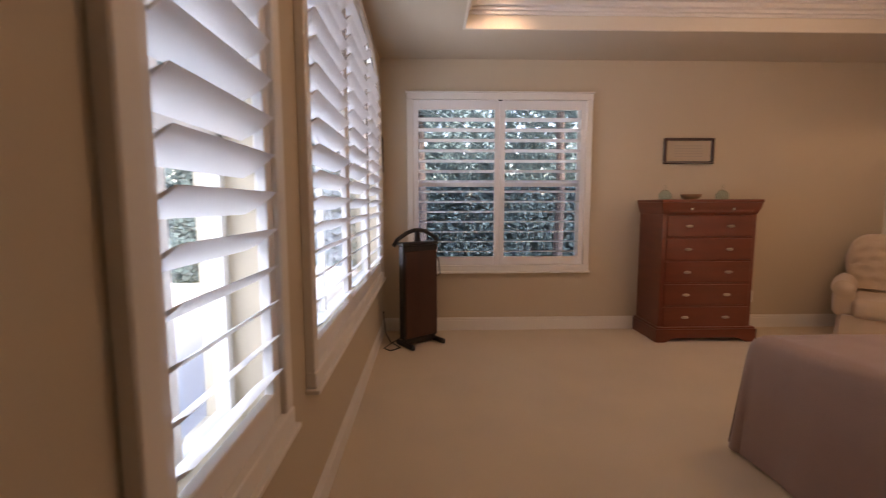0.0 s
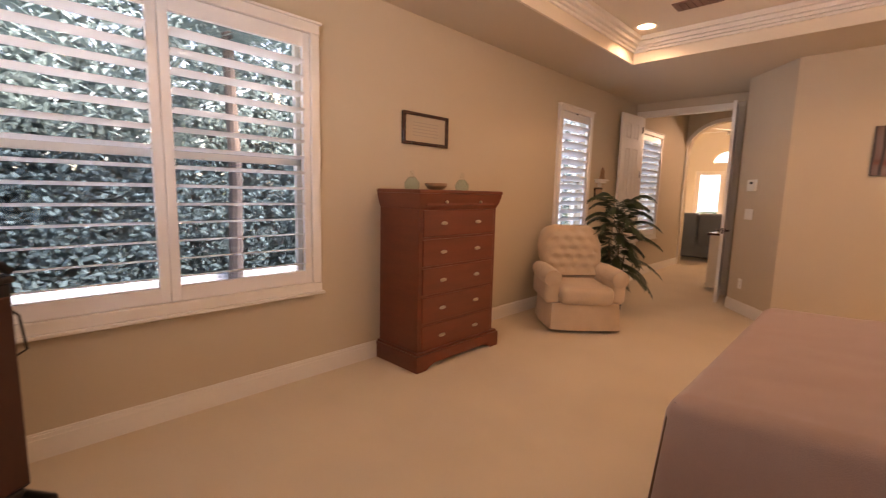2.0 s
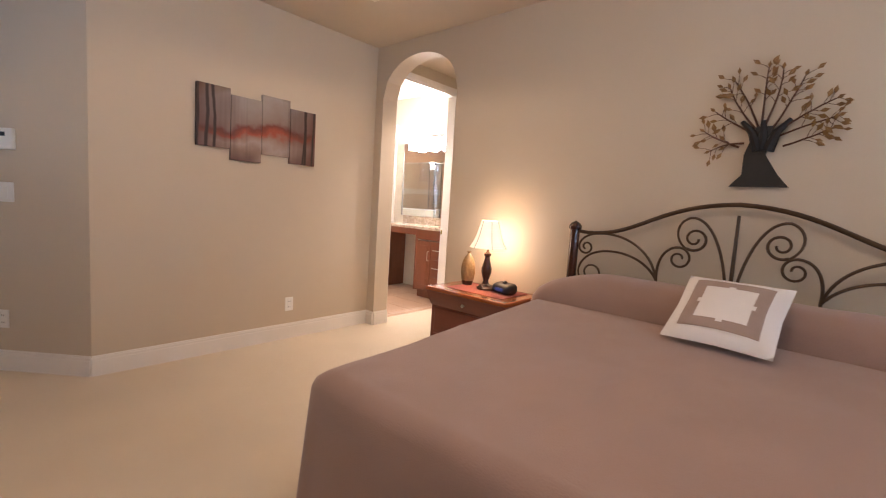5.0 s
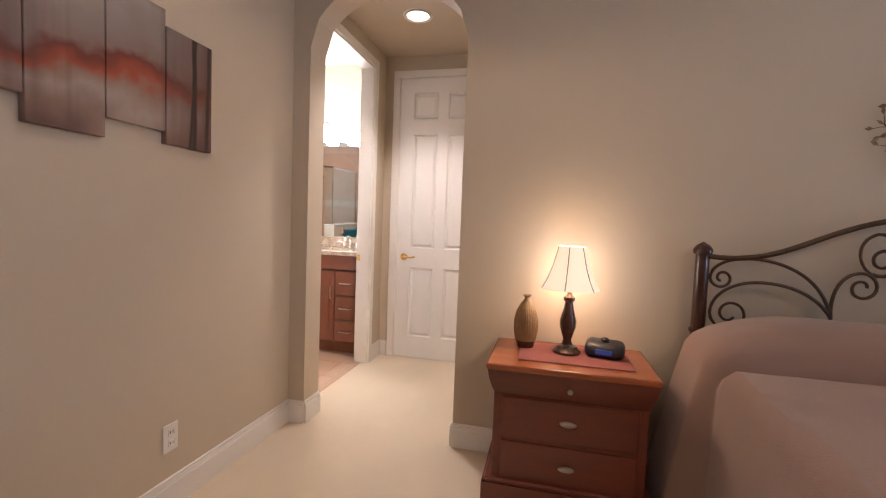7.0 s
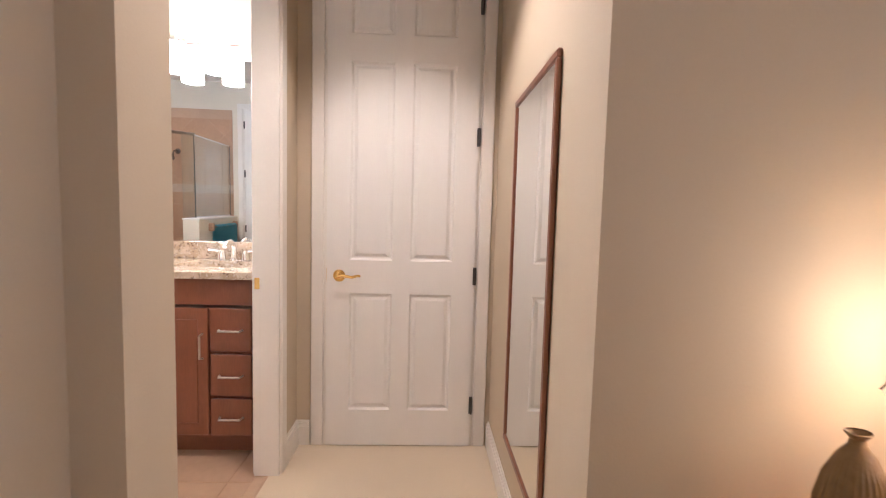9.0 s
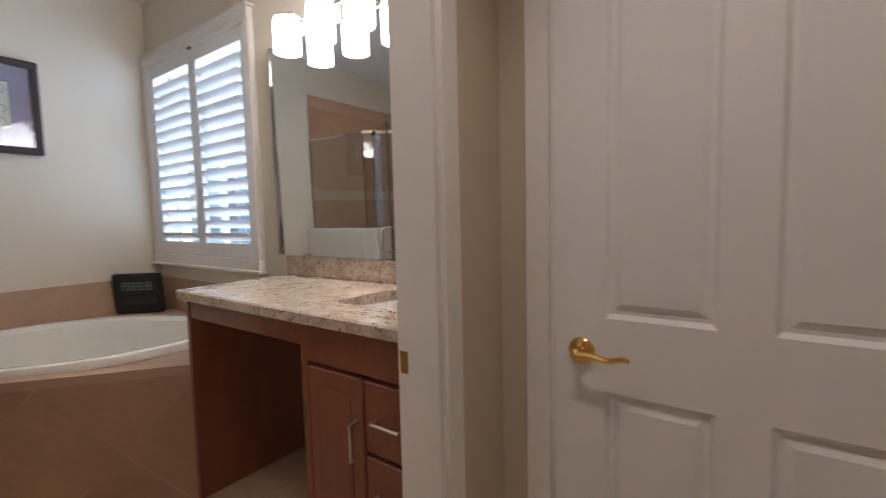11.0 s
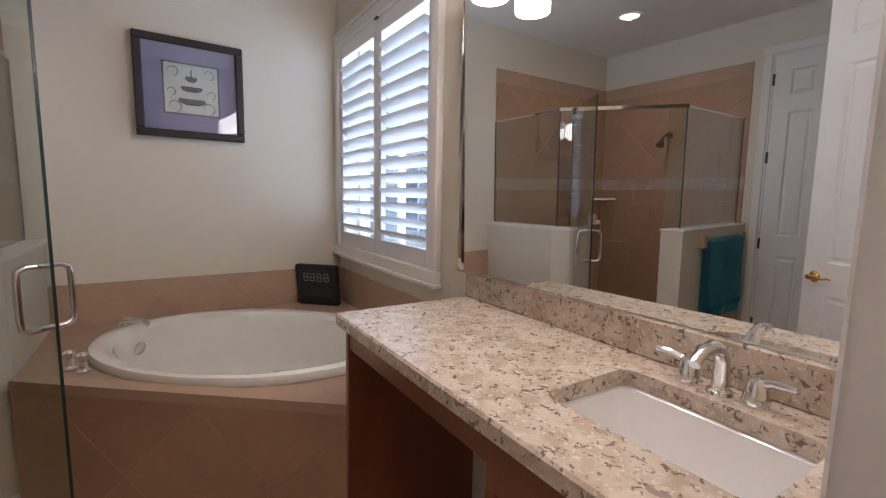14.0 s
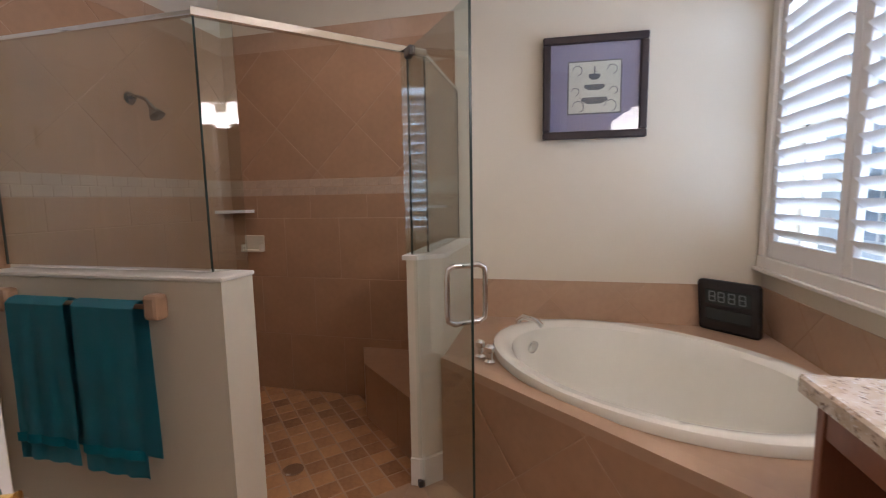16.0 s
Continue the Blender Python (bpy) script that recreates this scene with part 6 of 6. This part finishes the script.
def towel(y0, y1, drop, seed):
    ob = thing("towel", "teal terry towel folded over the towel bar", "towel", (7.53, (y0 + y1) / 2, 0.965), group="teal towels")
    bm, half = bmesh.new(), (y1 - y0) / 2
    nu, nv = 16, 26
    path = [(-0.028 - 0.008 * t, -drop * (1 - t)) for t in [i / 12 for i in range(13)]] + [(-0.02, 0.016), (0.0, 0.022), (0.014, 0.014)] + [(0.020, -drop * 0.93 * i / 10) for i in range(11)]
    g = []
    for x, z in path:
        row = []
        for i in range(nu + 1):
            u = -1 + 2 * i / nu
            k = min(1.0, max(0.0, -z / drop))
            w = (0.010 * math.sin(u * 5 + seed) + 0.006 * noise.noise((u * 3, z * 4, seed))) * (0.3 + k)
            row.append(bm.verts.new((x + (-abs(w) if x < 0 else abs(w) * 0.2), u * half * (1 + 0.06 * k), z + 0.004 * noise.noise((u * 4, seed, 0)) * k)))
        g.append(row)
    for a, b in zip(g, g[1:]):
        for i in range(nu):
            bm.faces.new((a[i], a[i + 1], b[i + 1], b[i]))
    bmesh.ops.solidify(bm, geom=bm.faces[:], thickness=0.007)
    part("cloth", bm, TOWEL, ob, "", True)
    bm, g = bmesh.new(), []
    for j in range(4):
        z = -drop + 0.07 + 0.012 * j
        k = -z / drop
        row = []
        for i in range(nu + 1):
            u = -1 + 2 * i / nu
            w = (0.010 * math.sin(u * 5 + seed) + 0.006 * noise.noise((u * 3, z * 4, seed))) * (0.3 + k)
            row.append(bm.verts.new((-0.028 - 0.008 * (1 - k) - abs(w) - 0.0085, u * half * (1 + 0.06 * k), z)))
        g.append(row)
    for ra, rb in zip(g, g[1:]):
        for i in range(nu):
            bm.faces.new((ra[i], ra[i + 1], rb[i + 1], rb[i]))
    bmesh.ops.solidify(bm, geom=bm.faces[:], thickness=0.002)
    part("hem_band", bm, TOWELB, ob, "smooth woven band near the hem", True)
    return ob


towel(0.635, 0.905, 0.61, 1.0)
towel(0.94, 1.21, 0.60, 2.3)

# picture over the tub
pf = thing("framed_print", "dark-framed print of stacked baths with lavender mat", "picture", (8.964, -0.947, 1.90), 3.1)
bm = bmesh.new()
H, F = 0.273, 0.042
for y0, y1, z0, z1 in ((-H, H, H - F, H), (-H, H, -H, -H + F), (-H, -H + F, -H + F, H - F), (H - F, H, -H + F, H - F)):
    box(bm, -0.034, -0.002, y0, y1, z0, z1, 0.008, 2)
part("frame", bm, FRAMEB, pf, "dark carved wooden frame")
part("mat_board", bm_box(-0.016, -0.006, -H + F, H - F, -H + F, H - F), MATBD, pf, "lavender mat board")
bm = bm_box(-0.018, -0.016, -0.142, 0.142, -0.142, 0.142)
part("inner_border", bm, INK, pf)
pg = part("glass_pane", bm_box(-0.026, -0.024, -H + F, H - F, -H + F, H - F), GLASSW, pf, "clear picture glass")
pg.visible_shadow = False
part("print", bm_box(-0.020, -0.018, -0.134, 0.134, -0.134, 0.134), PRINT, pf)
bm = bmesh.new()
for z, w, h in ((-0.07, 0.07, 0.035), (0.0, 0.055, 0.03), (0.055, 0.03, 0.03)):
    lathe(bm, [(w * 0.5, -h / 2), (w, 0), (w * 0.92, h / 2)], 20, (-0.0205, 0, z), Matrix.Diagonal((0.012, 1, 1)).to_3x3())
box(bm, -0.0212, -0.020, -0.003, 0.003, 0.07, 0.11)
for y, z, r in ((-0.09, 0.09, 0.025), (0.09, 0.09, 0.025), (-0.1, -0.02, 0.02), (0.1, -0.02, 0.02), (-0.085, -0.1, 0.03), (0.085, -0.1, 0.03)):
    tube(bm, [(-0.0205, y + r * math.cos(t * 0.5), z + r * math.sin(t * 0.5)) for t in range(10)], 0.0025, 4)
part("drawing", bm, INK, pf, "grey ink drawing of stacked baths")
gl = part("glazing", bm_box(-0.024, -0.022, -H + F, H - F, -H + F, H - F), glass("picture glass", (0.97, 0.97, 0.97)), pf)
gl.visible_shadow = False

# clock on the deck corner
ck = thing("digital_clock", "black digital clock leaning in the tub corner", "clock", (8.84, -1.66, DZ + 0.008))
ck.matrix_world = pose(8.84, -1.63, DZ + 0.012, -8, 0, 45)
part("case", bm_box(-0.15, 0.15, -0.012, 0.012, -0.008, 0.27, 0.02, 3), PLASTIC, ck, "", True)
part("screen", bm_box(-0.11, 0.11, 0.0115, 0.0135, 0.145, 0.222, 0.002), CLOCKB, ck, "dark grey lcd screen")
part("screen", bm_box(-0.11, 0.11, 0.0115, 0.0135, 0.055, 0.12, 0.002), CLOCKB, ck, "dark grey lcd screen")
bm = bmesh.new()
for x in (-0.07, -0.02, 0.03, 0.075):
    for dx, dz, w, h in ((0, 0.055, 0.028, 0.006), (0, 0.03, 0.028, 0.006), (0, 0.005, 0.028, 0.006), (-0.014, 0.03, 0.006, 0.05), (0.014, 0.03, 0.006, 0.05)):
        box(bm, x + dx - w / 2, x + dx + w / 2, 0.0135, 0.0142, 0.152 + dz - h / 2 + 0.003, 0.152 + dz + h / 2 + 0.003)
part("digits", bm, LCD, ck)

# ---------------------------------------------------------------- small things and lamps


def downlight(x, y, z):
    ob = thing("downlight", "round white recessed ceiling downlight, lit", "ceiling light", (x, y, z), group="recessed downlights")
    part("ring", lathe(bmesh.new(), [(0.105, 0.0), (0.10, -0.008), (0.078, -0.006), (0.074, 0.0)], 28), TRIM, ob, smooth=True)
    part("lens", lathe(bmesh.new(), [(0.076, -0.001), (0.05, -0.004), (0.0, -0.005)], 24), BULB, ob, "glowing lamp lens", True)


for x, y in ((4.9, 3.22), (4.9, 0.9), (1.05, 3.22), (1.05, 0.9)):
    downlight(x, y, TRAY_Z)
downlight(5.47, -0.72, CEIL_Z)
for x, y in ((7.35, -0.55), (8.2, 0.55)):
    downlight(x, y, BATH_Z)
cl = thing("ceiling_light", "hanging frosted glass bowl light under the tray ceiling", "ceiling light", (2.98, 2.04, TRAY_Z))
part("canopy", lathe(bmesh.new(), [(0.0, 0.0), (0.07, 0.0), (0.065, -0.03), (0.02, -0.05), (0.0, -0.05)], 24), IRON, cl, smooth=True)
part("stem", tube(bmesh.new(), [(0, 0, -0.05), (0, 0, -0.36)], 0.012, 10), IRON, cl, smooth=True)
part("collar", lathe(bmesh.new(), [(0.0, -0.35), (0.06, -0.36), (0.16, -0.41), (0.162, -0.42), (0.155, -0.42), (0.0, -0.38)], 28), IRON, cl, smooth=True)
bw = part("bowl", lathe(bmesh.new(), [(0.155, -0.42), (0.15, -0.46), (0.125, -0.51), (0.08, -0.545), (0.03, -0.56), (0.0, -0.562)], 32), BULB, cl, "glowing frosted glass bowl", True)
bw.visible_shadow = False

vent = thing("ceiling_vent", "brown metal ceiling air vent", "vent", (4.62, 2.72, TRAY_Z))
part("frame", bm_box(-0.09, 0.09, -0.17, 0.17, -0.012, -0.001, 0.003), VENT, vent)
for k in range(6):
    part("slat", bm_box(-0.07, 0.07, -0.006, 0.006, -0.02, -0.012), VENT, vent, m=Matrix.Translation((0, -0.125 + 0.05 * k, 0)))

lamp = thing("table_lamp", "lit table lamp with dark turned base, cream shade", "lamp", (4.41, 0.20, 0.63))
part("base", lathe(bmesh.new(), [(0.0, 0.0), (0.062, 0.0), (0.064, 0.012), (0.05, 0.022), (0.045, 0.032), (0.025, 0.04), (0.018, 0.06), (0.022, 0.075), (0.036, 0.12), (0.037, 0.15), (0.022, 0.205), (0.018, 0.235), (0.026, 0.243), (0.026, 0.257), (0.014, 0.266), (0.008, 0.28), (0.008, 0.335), (0.0, 0.335)], 28), DARKW, lamp, "dark glossy turned wooden base", True)
sh = part("shade", lathe(bmesh.new(), [(0.130, 0.262), (0.106, 0.305), (0.085, 0.36), (0.069, 0.42), (0.060, 0.455), (0.058, 0.455), (0.067, 0.42), (0.083, 0.36), (0.104, 0.305), (0.128, 0.262)], 36), SHADE, lamp, "glowing cream bell shade", True, Matrix.Translation((0, 0, 0.035)))
sh.visible_shadow = False
for k in range(6):
    a = 2 * math.pi * (k + 0.3) / 6
    part("piping", tube(bmesh.new(), [(r * math.cos(a), r * math.sin(a), z) for r, z in ((0.131, 0.262), (0.107, 0.305), (0.086, 0.36), (0.070, 0.42), (0.061, 0.455))], 0.0018, 5), PIPING, sh)
vase = thing("vase", "ribbed olive brown ceramic bottle vase", "vase", (4.60, 0.17, 0.63))
bm = bmesh.new()
n = 60
prof = [(0.0, 0.0), (0.032, 0.0), (0.036, 0.006), (0.048, 0.04), (0.056, 0.09), (0.055, 0.13), (0.045, 0.175), (0.028, 0.21), (0.014, 0.228), (0.012, 0.238), (0.021, 0.248), (0.019, 0.25), (0.0, 0.245)]
rings = []
for r, z in prof:
    rings.append([bm.verts.new((r * (1 + (0.035 if i % 2 else -0.02) * (0.03 < z < 0.22)) * math.cos(2 * math.pi * i / n), r * (1 + (0.035 if i % 2 else -0.02) * (0.03 < z < 0.22)) * math.sin(2 * math.pi * i / n) * 0.75, z)) for i in range(n)])
for a, b in zip(rings[1:], rings[2:-1]):
    for i in range(n):
        bm.faces.new((a[i], a[(i + 1) % n], b[(i + 1) % n], b[i]))
bm.faces.new(rings[1][::-1])
part("body", bm, OLIVE, vase, "", True)
part("foot", lathe(bmesh.new(), [(0.037, 0.0), (0.039, 0.004), (0.0465, 0.03), (0.045, 0.032)], 40, squash=0.76), VASEDK, vase, "dark glazed foot", True)
solid("place_mat", bm_box(-0.24, 0.24, -0.155, 0.155, 0.0, 0.004, 0.0015), MAT, "rose woven place mat on the nightstand", "place mat", m=pose(4.38, 0.225, 0.626))
ar = thing("alarm_clock", "black oval clock radio", "clock radio", (4.245, 0.205, 0.63), -12)
bm = bm_box(-0.085, 0.085, -0.055, 0.055, 0.0, 0.075, 0.03, 4)
for v in bm.verts:
    v.co.z *= 1.0 - 0.25 * max(0, v.co.y / 0.055)
part("case", bm, PLASTIC, ar, "", True)
part("display", bm_box(-0.035, 0.035, 0.052, 0.0575, 0.02, 0.042, 0.002), material("blue lcd display", (0.02, 0.03, 0.08), 0.3, vary=0.0, bump=0.0, glow=(0.15, 0.25, 0.9, 0.02)), ar, "dim blue display")
part("dial", lathe(bmesh.new(), [(0.016, 0.07), (0.016, 0.08), (0.010, 0.086), (0.0, 0.086)], 16), PLASTIC, ar, smooth=True)

for x, hgt in ((2.68, 0.11), (3.23, 0.12)):
    js = thing("glass_jar", "small aqua glass jar with clear stopper on dresser", "jar", (x, NY - 0.22, 1.30), group="aqua jars on the dresser")
    j = part("jar", lathe(bmesh.new(), [(0.0, 0.0), (0.045, 0.0), (0.055, 0.015), (0.056, 0.05), (0.035, 0.075), (0.03, 0.08), (0.033, 0.085)], 22), AQUA, js, smooth=True)
    part("stopper", lathe(bmesh.new(), [(0.028, 0.085), (0.012, 0.095), (0.02, hgt), (0.010, hgt + 0.025), (0.0, hgt + 0.028)], 16), GLASSW, js, "clear glass stopper", True)
solid("bowl", lathe(bmesh.new(), [(0.0, 0.0), (0.05, 0.0), (0.085, 0.03), (0.09, 0.05), (0.085, 0.05), (0.05, 0.012), (0.0, 0.01)], 26), SHELLW, "small tan wooden bowl on the dresser", "bowl", smooth=True, m=Matrix.Translation((2.93, NY - 0.22, 1.30)))

diag = Matrix.Translation((5.97, 2.17, 0)) @ Matrix.Rotation(math.atan2(0.50, 0.615), 4, "Z")
th = thing("thermostat", "small white thermostat on the wall", "thermostat")
th.matrix_world = diag @ Matrix.Translation((0.52, 0.0, 1.44))
part("case", bm_box(-0.075, 0.075, 0.001, 0.026, -0.065, 0.06, 0.006, 2), SWITCHW, th)
part("display", bm_box(-0.03, 0.025, 0.026, 0.0275, 0.012, 0.036), CLOCKB, th)
sw = thing("light_switch", "white double rocker light switch plate", "switch")
sw.matrix_world = diag @ Matrix.Translation((0.54, 0.0, 1.12))
part("plate", bm_box(-0.075, 0.075, 0.001, 0.007, -0.06, 0.06, 0.003), SWITCHW, sw)
for x in (-0.025, 0.025):
    part("rocker", bm_box(x - 0.016, x + 0.016, 0.007, 0.011, -0.033, 0.033, 0.002), SWITCHW, sw)


def outlet(m):
    ob = thing("power_outlet", "white wall power outlet plate", "outlet", group="wall outlets")
    ob.matrix_world = m
    part("plate", bm_box(-0.037, 0.037, 0.001, 0.007, -0.058, 0.058, 0.003), SWITCHW, ob)
    for z in (-0.022, 0.022):
        s = part("socket", bm_box(-0.016, 0.016, 0.007, 0.009, z - 0.014, z + 0.014, 0.003), SWITCHW, ob)
        part("slot", box(bm_box(-0.008, -0.005, 0.009, 0.0096, z - 0.004, z + 0.006), 0.005, 0.008, 0.009, 0.0096, z - 0.004, z + 0.006), BLACKI, s)


outlet(pose(5.97, 0.84, 0.295, 0, 0, 90))
outlet(diag @ Matrix.Translation((0.56, 0, 0.33)))
outlet(pose(3.72, NY, 0.32, 0, 0, 180))

sf = thing("wall_shelf", "small white wall shelf with picture and figurine", "shelf", (6.18, NY, 1.50))
part("ledge", bm_box(-0.12, 0.12, -0.10, -0.001, -0.02, 0.0, 0.004), TRIM, sf)
part("cornice", bm_box(-0.10, 0.10, -0.075, -0.001, -0.05, -0.02, 0.006), TRIM, sf)
part("bracket", bm_box(-0.02, 0.02, -0.05, -0.001, -0.10, -0.05, 0.01), TRIM, sf)
fg = bmesh.new()
lathe(fg, [(0.03, 0.0), (0.035, 0.02), (0.025, 0.06), (0.03, 0.09), (0.02, 0.12), (0.01, 0.15), (0.0, 0.155)], 18)
solid("figurine", fg, SHELLW, "small tan figurine on the wall shelf", "figurine", smooth=True, m=Matrix.Translation((6.18, NY - 0.055, 1.50)))
pf2 = thing("small_picture", "small dark-framed picture on the wall below shelf", "picture", (6.18, NY, 1.33))
part("frame", bm_box(-0.11, 0.11, -0.02, -0.001, -0.06, 0.06, 0.004), DARKW, pf2)
part("sheet", bm_box(-0.085, 0.085, -0.022, -0.02, -0.038, 0.038), SHELLW, pf2)

ws = thing("wall_plaque", "narrow black metal plaque on the west wall", "wall art", (0, 4.05, 1.72))
part("plate", bm_box(0.001, 0.012, -0.06, 0.06, -0.17, 0.17, 0.004), BLACKI, ws)
for k in range(4):
    part("boss", lathe(bmesh.new(), [(0.05, 0.0), (0.05, 0.014), (0.03, 0.022), (0.0, 0.022)], 16, m=Matrix.Rotation(radians(90), 3, "Y")), BLACKI, ws, "", True, Matrix.Translation((0.012, 0, -0.125 + 0.083 * k)))

# tall mirror in the corridor
tm = thing("wall_mirror", "tall narrow wood-framed mirror on the corridor wall", "mirror", (4.95, -0.65, 0.98))
bm = bmesh.new()
for y0, y1, z0, z1 in ((-0.285, 0.285, 0.66, 0.685), (-0.285, 0.285, -0.685, -0.66), (-0.285, -0.26, -0.66, 0.66), (0.26, 0.285, -0.66, 0.66)):
    box(bm, 0.001, 0.016, y0, y1, z0, z1, 0.004)
part("frame", bm, VANW, tm, "brown wooden frame")
part("silvering", bm_box(0.004, 0.010, -0.26, 0.26, -0.66, 0.66), MIRROR, tm)

# ---------------------------------------------------------------- hall and far room
so = thing("sofa", "blue grey leather sofa seen from behind", "sofa", (10.75, 3.72, 0))
part("base", bm_box(-0.30, 0.60, -0.95, 0.95, 0.08, 0.42, 0.04, 2), SOFA, so)
for y in (-0.63, 0.0, 0.63):
    part("back_cushion", cushion_block(-0.32, -0.05, y - 0.31, y + 0.31, 0.30, 0.98, 0.06), SOFA, so, "", True)
for y in (-1.03, 1.03):
    part("arm", cushion_block(-0.30, 0.60, y - 0.12, y + 0.12, 0.08, 0.66, 0.06), SOFA, so, "", True)
for x in (-0.25, 0.55):
    for y in (-0.95, 0.95):
        part("leg", bm_box(x - 0.03, x + 0.03, y - 0.03, y + 0.03, 0.0, 0.08), BLACKI, so)
cb = thing("console_cabinet", "narrow cream painted cabinet in the hall", "cabinet", (8.03, 3.02, 0))
part("body", bm_box(-0.28, 0.28, -0.16, 0.16, 0.06, 0.76, 0.006), CAB, cb)
part("top", bm_box(-0.31, 0.31, -0.19, 0.19, 0.76, 0.79, 0.006), DARKW, cb, "dark wooden top")
part("plinth", bm_box(-0.29, 0.29, -0.17, 0.17, 0.0, 0.06), CAB, cb)
fl = thing("floor_lamp", "lit lamp with cream drum shade behind sofa", "lamp", (12.0, 3.56, 0))
part("base", lathe(bmesh.new(), [(0.0, 0.0), (0.13, 0.0), (0.12, 0.02), (0.0, 0.03)], 24), IRON, fl, smooth=True)
part("pole", tube(bmesh.new(), [(0, 0, 0.02), (0, 0, 1.15)], 0.012, 8), IRON, fl, smooth=True)
part("shade", lathe(bmesh.new(), [(0.21, 1.04), (0.18, 1.28), (0.178, 1.28), (0.208, 1.04)], 28), SHADE, fl, "glowing cream shade", True)
fan = thing("ceiling_fan", "white ceiling fan at rest in the far room", "ceiling fan", (11.9, 3.9, 3.24))
part("rod", tube(bmesh.new(), [(0, 0, 0), (0, 0, -0.45)], 0.015, 8), TRIM, fan, smooth=True)
part("motor", lathe(bmesh.new(), [(0.0, -0.42), (0.1, -0.43), (0.12, -0.50), (0.08, -0.56), (0.0, -0.57)], 24), TRIM, fan, smooth=True)
for k in range(5):
    part("blade", bm_box(0.14, 0.66, -0.06, 0.06, -0.502, -0.49, 0.003), TRIM, fan, m=Matrix.Rotation(2 * math.pi * k / 5 + 0.3, 4, "Z"))
for y0, y1 in ((3.605, 4.305), (4.405, 5.105)):
    fd_ = thing("door_6" if y0 < 4 else "door_7", "white glazed patio door in the far room", "door", (14.0, y0, 0), kind="structure")
    bm = bmesh.new()
    for a, b, z0, z1 in ((0, 0.12, 0.05, 2.0), (0.58, 0.70, 0.05, 2.0), (0.12, 0.58, 0.05, 0.25), (0.12, 0.58, 1.90, 2.0)):
        box(bm, 0.03, 0.08, a, b, z0, z1, 0.003)
    part("door_frame", bm, TRIM, fd_)
    p = part("pane", bm_box(0.05, 0.055, 0.12, 0.58, 0.25, 1.90), GLASSW, fd_)
    p.visible_shadow = False
# Added panel whose own glow stands in for daylight behind the patio doors.
solid("backdrop", bm_box(60, 60.1, -40, 50, -0.3, 9), material("glowing pale backdrop", (0.75, 0.8, 0.85), 1.0, vary=0.05, bump=0.0, glow=(0.80, 0.92, 1.0, 0.5)), "glowing panel standing in for daylight beyond the patio doors", "backdrop", "structure")
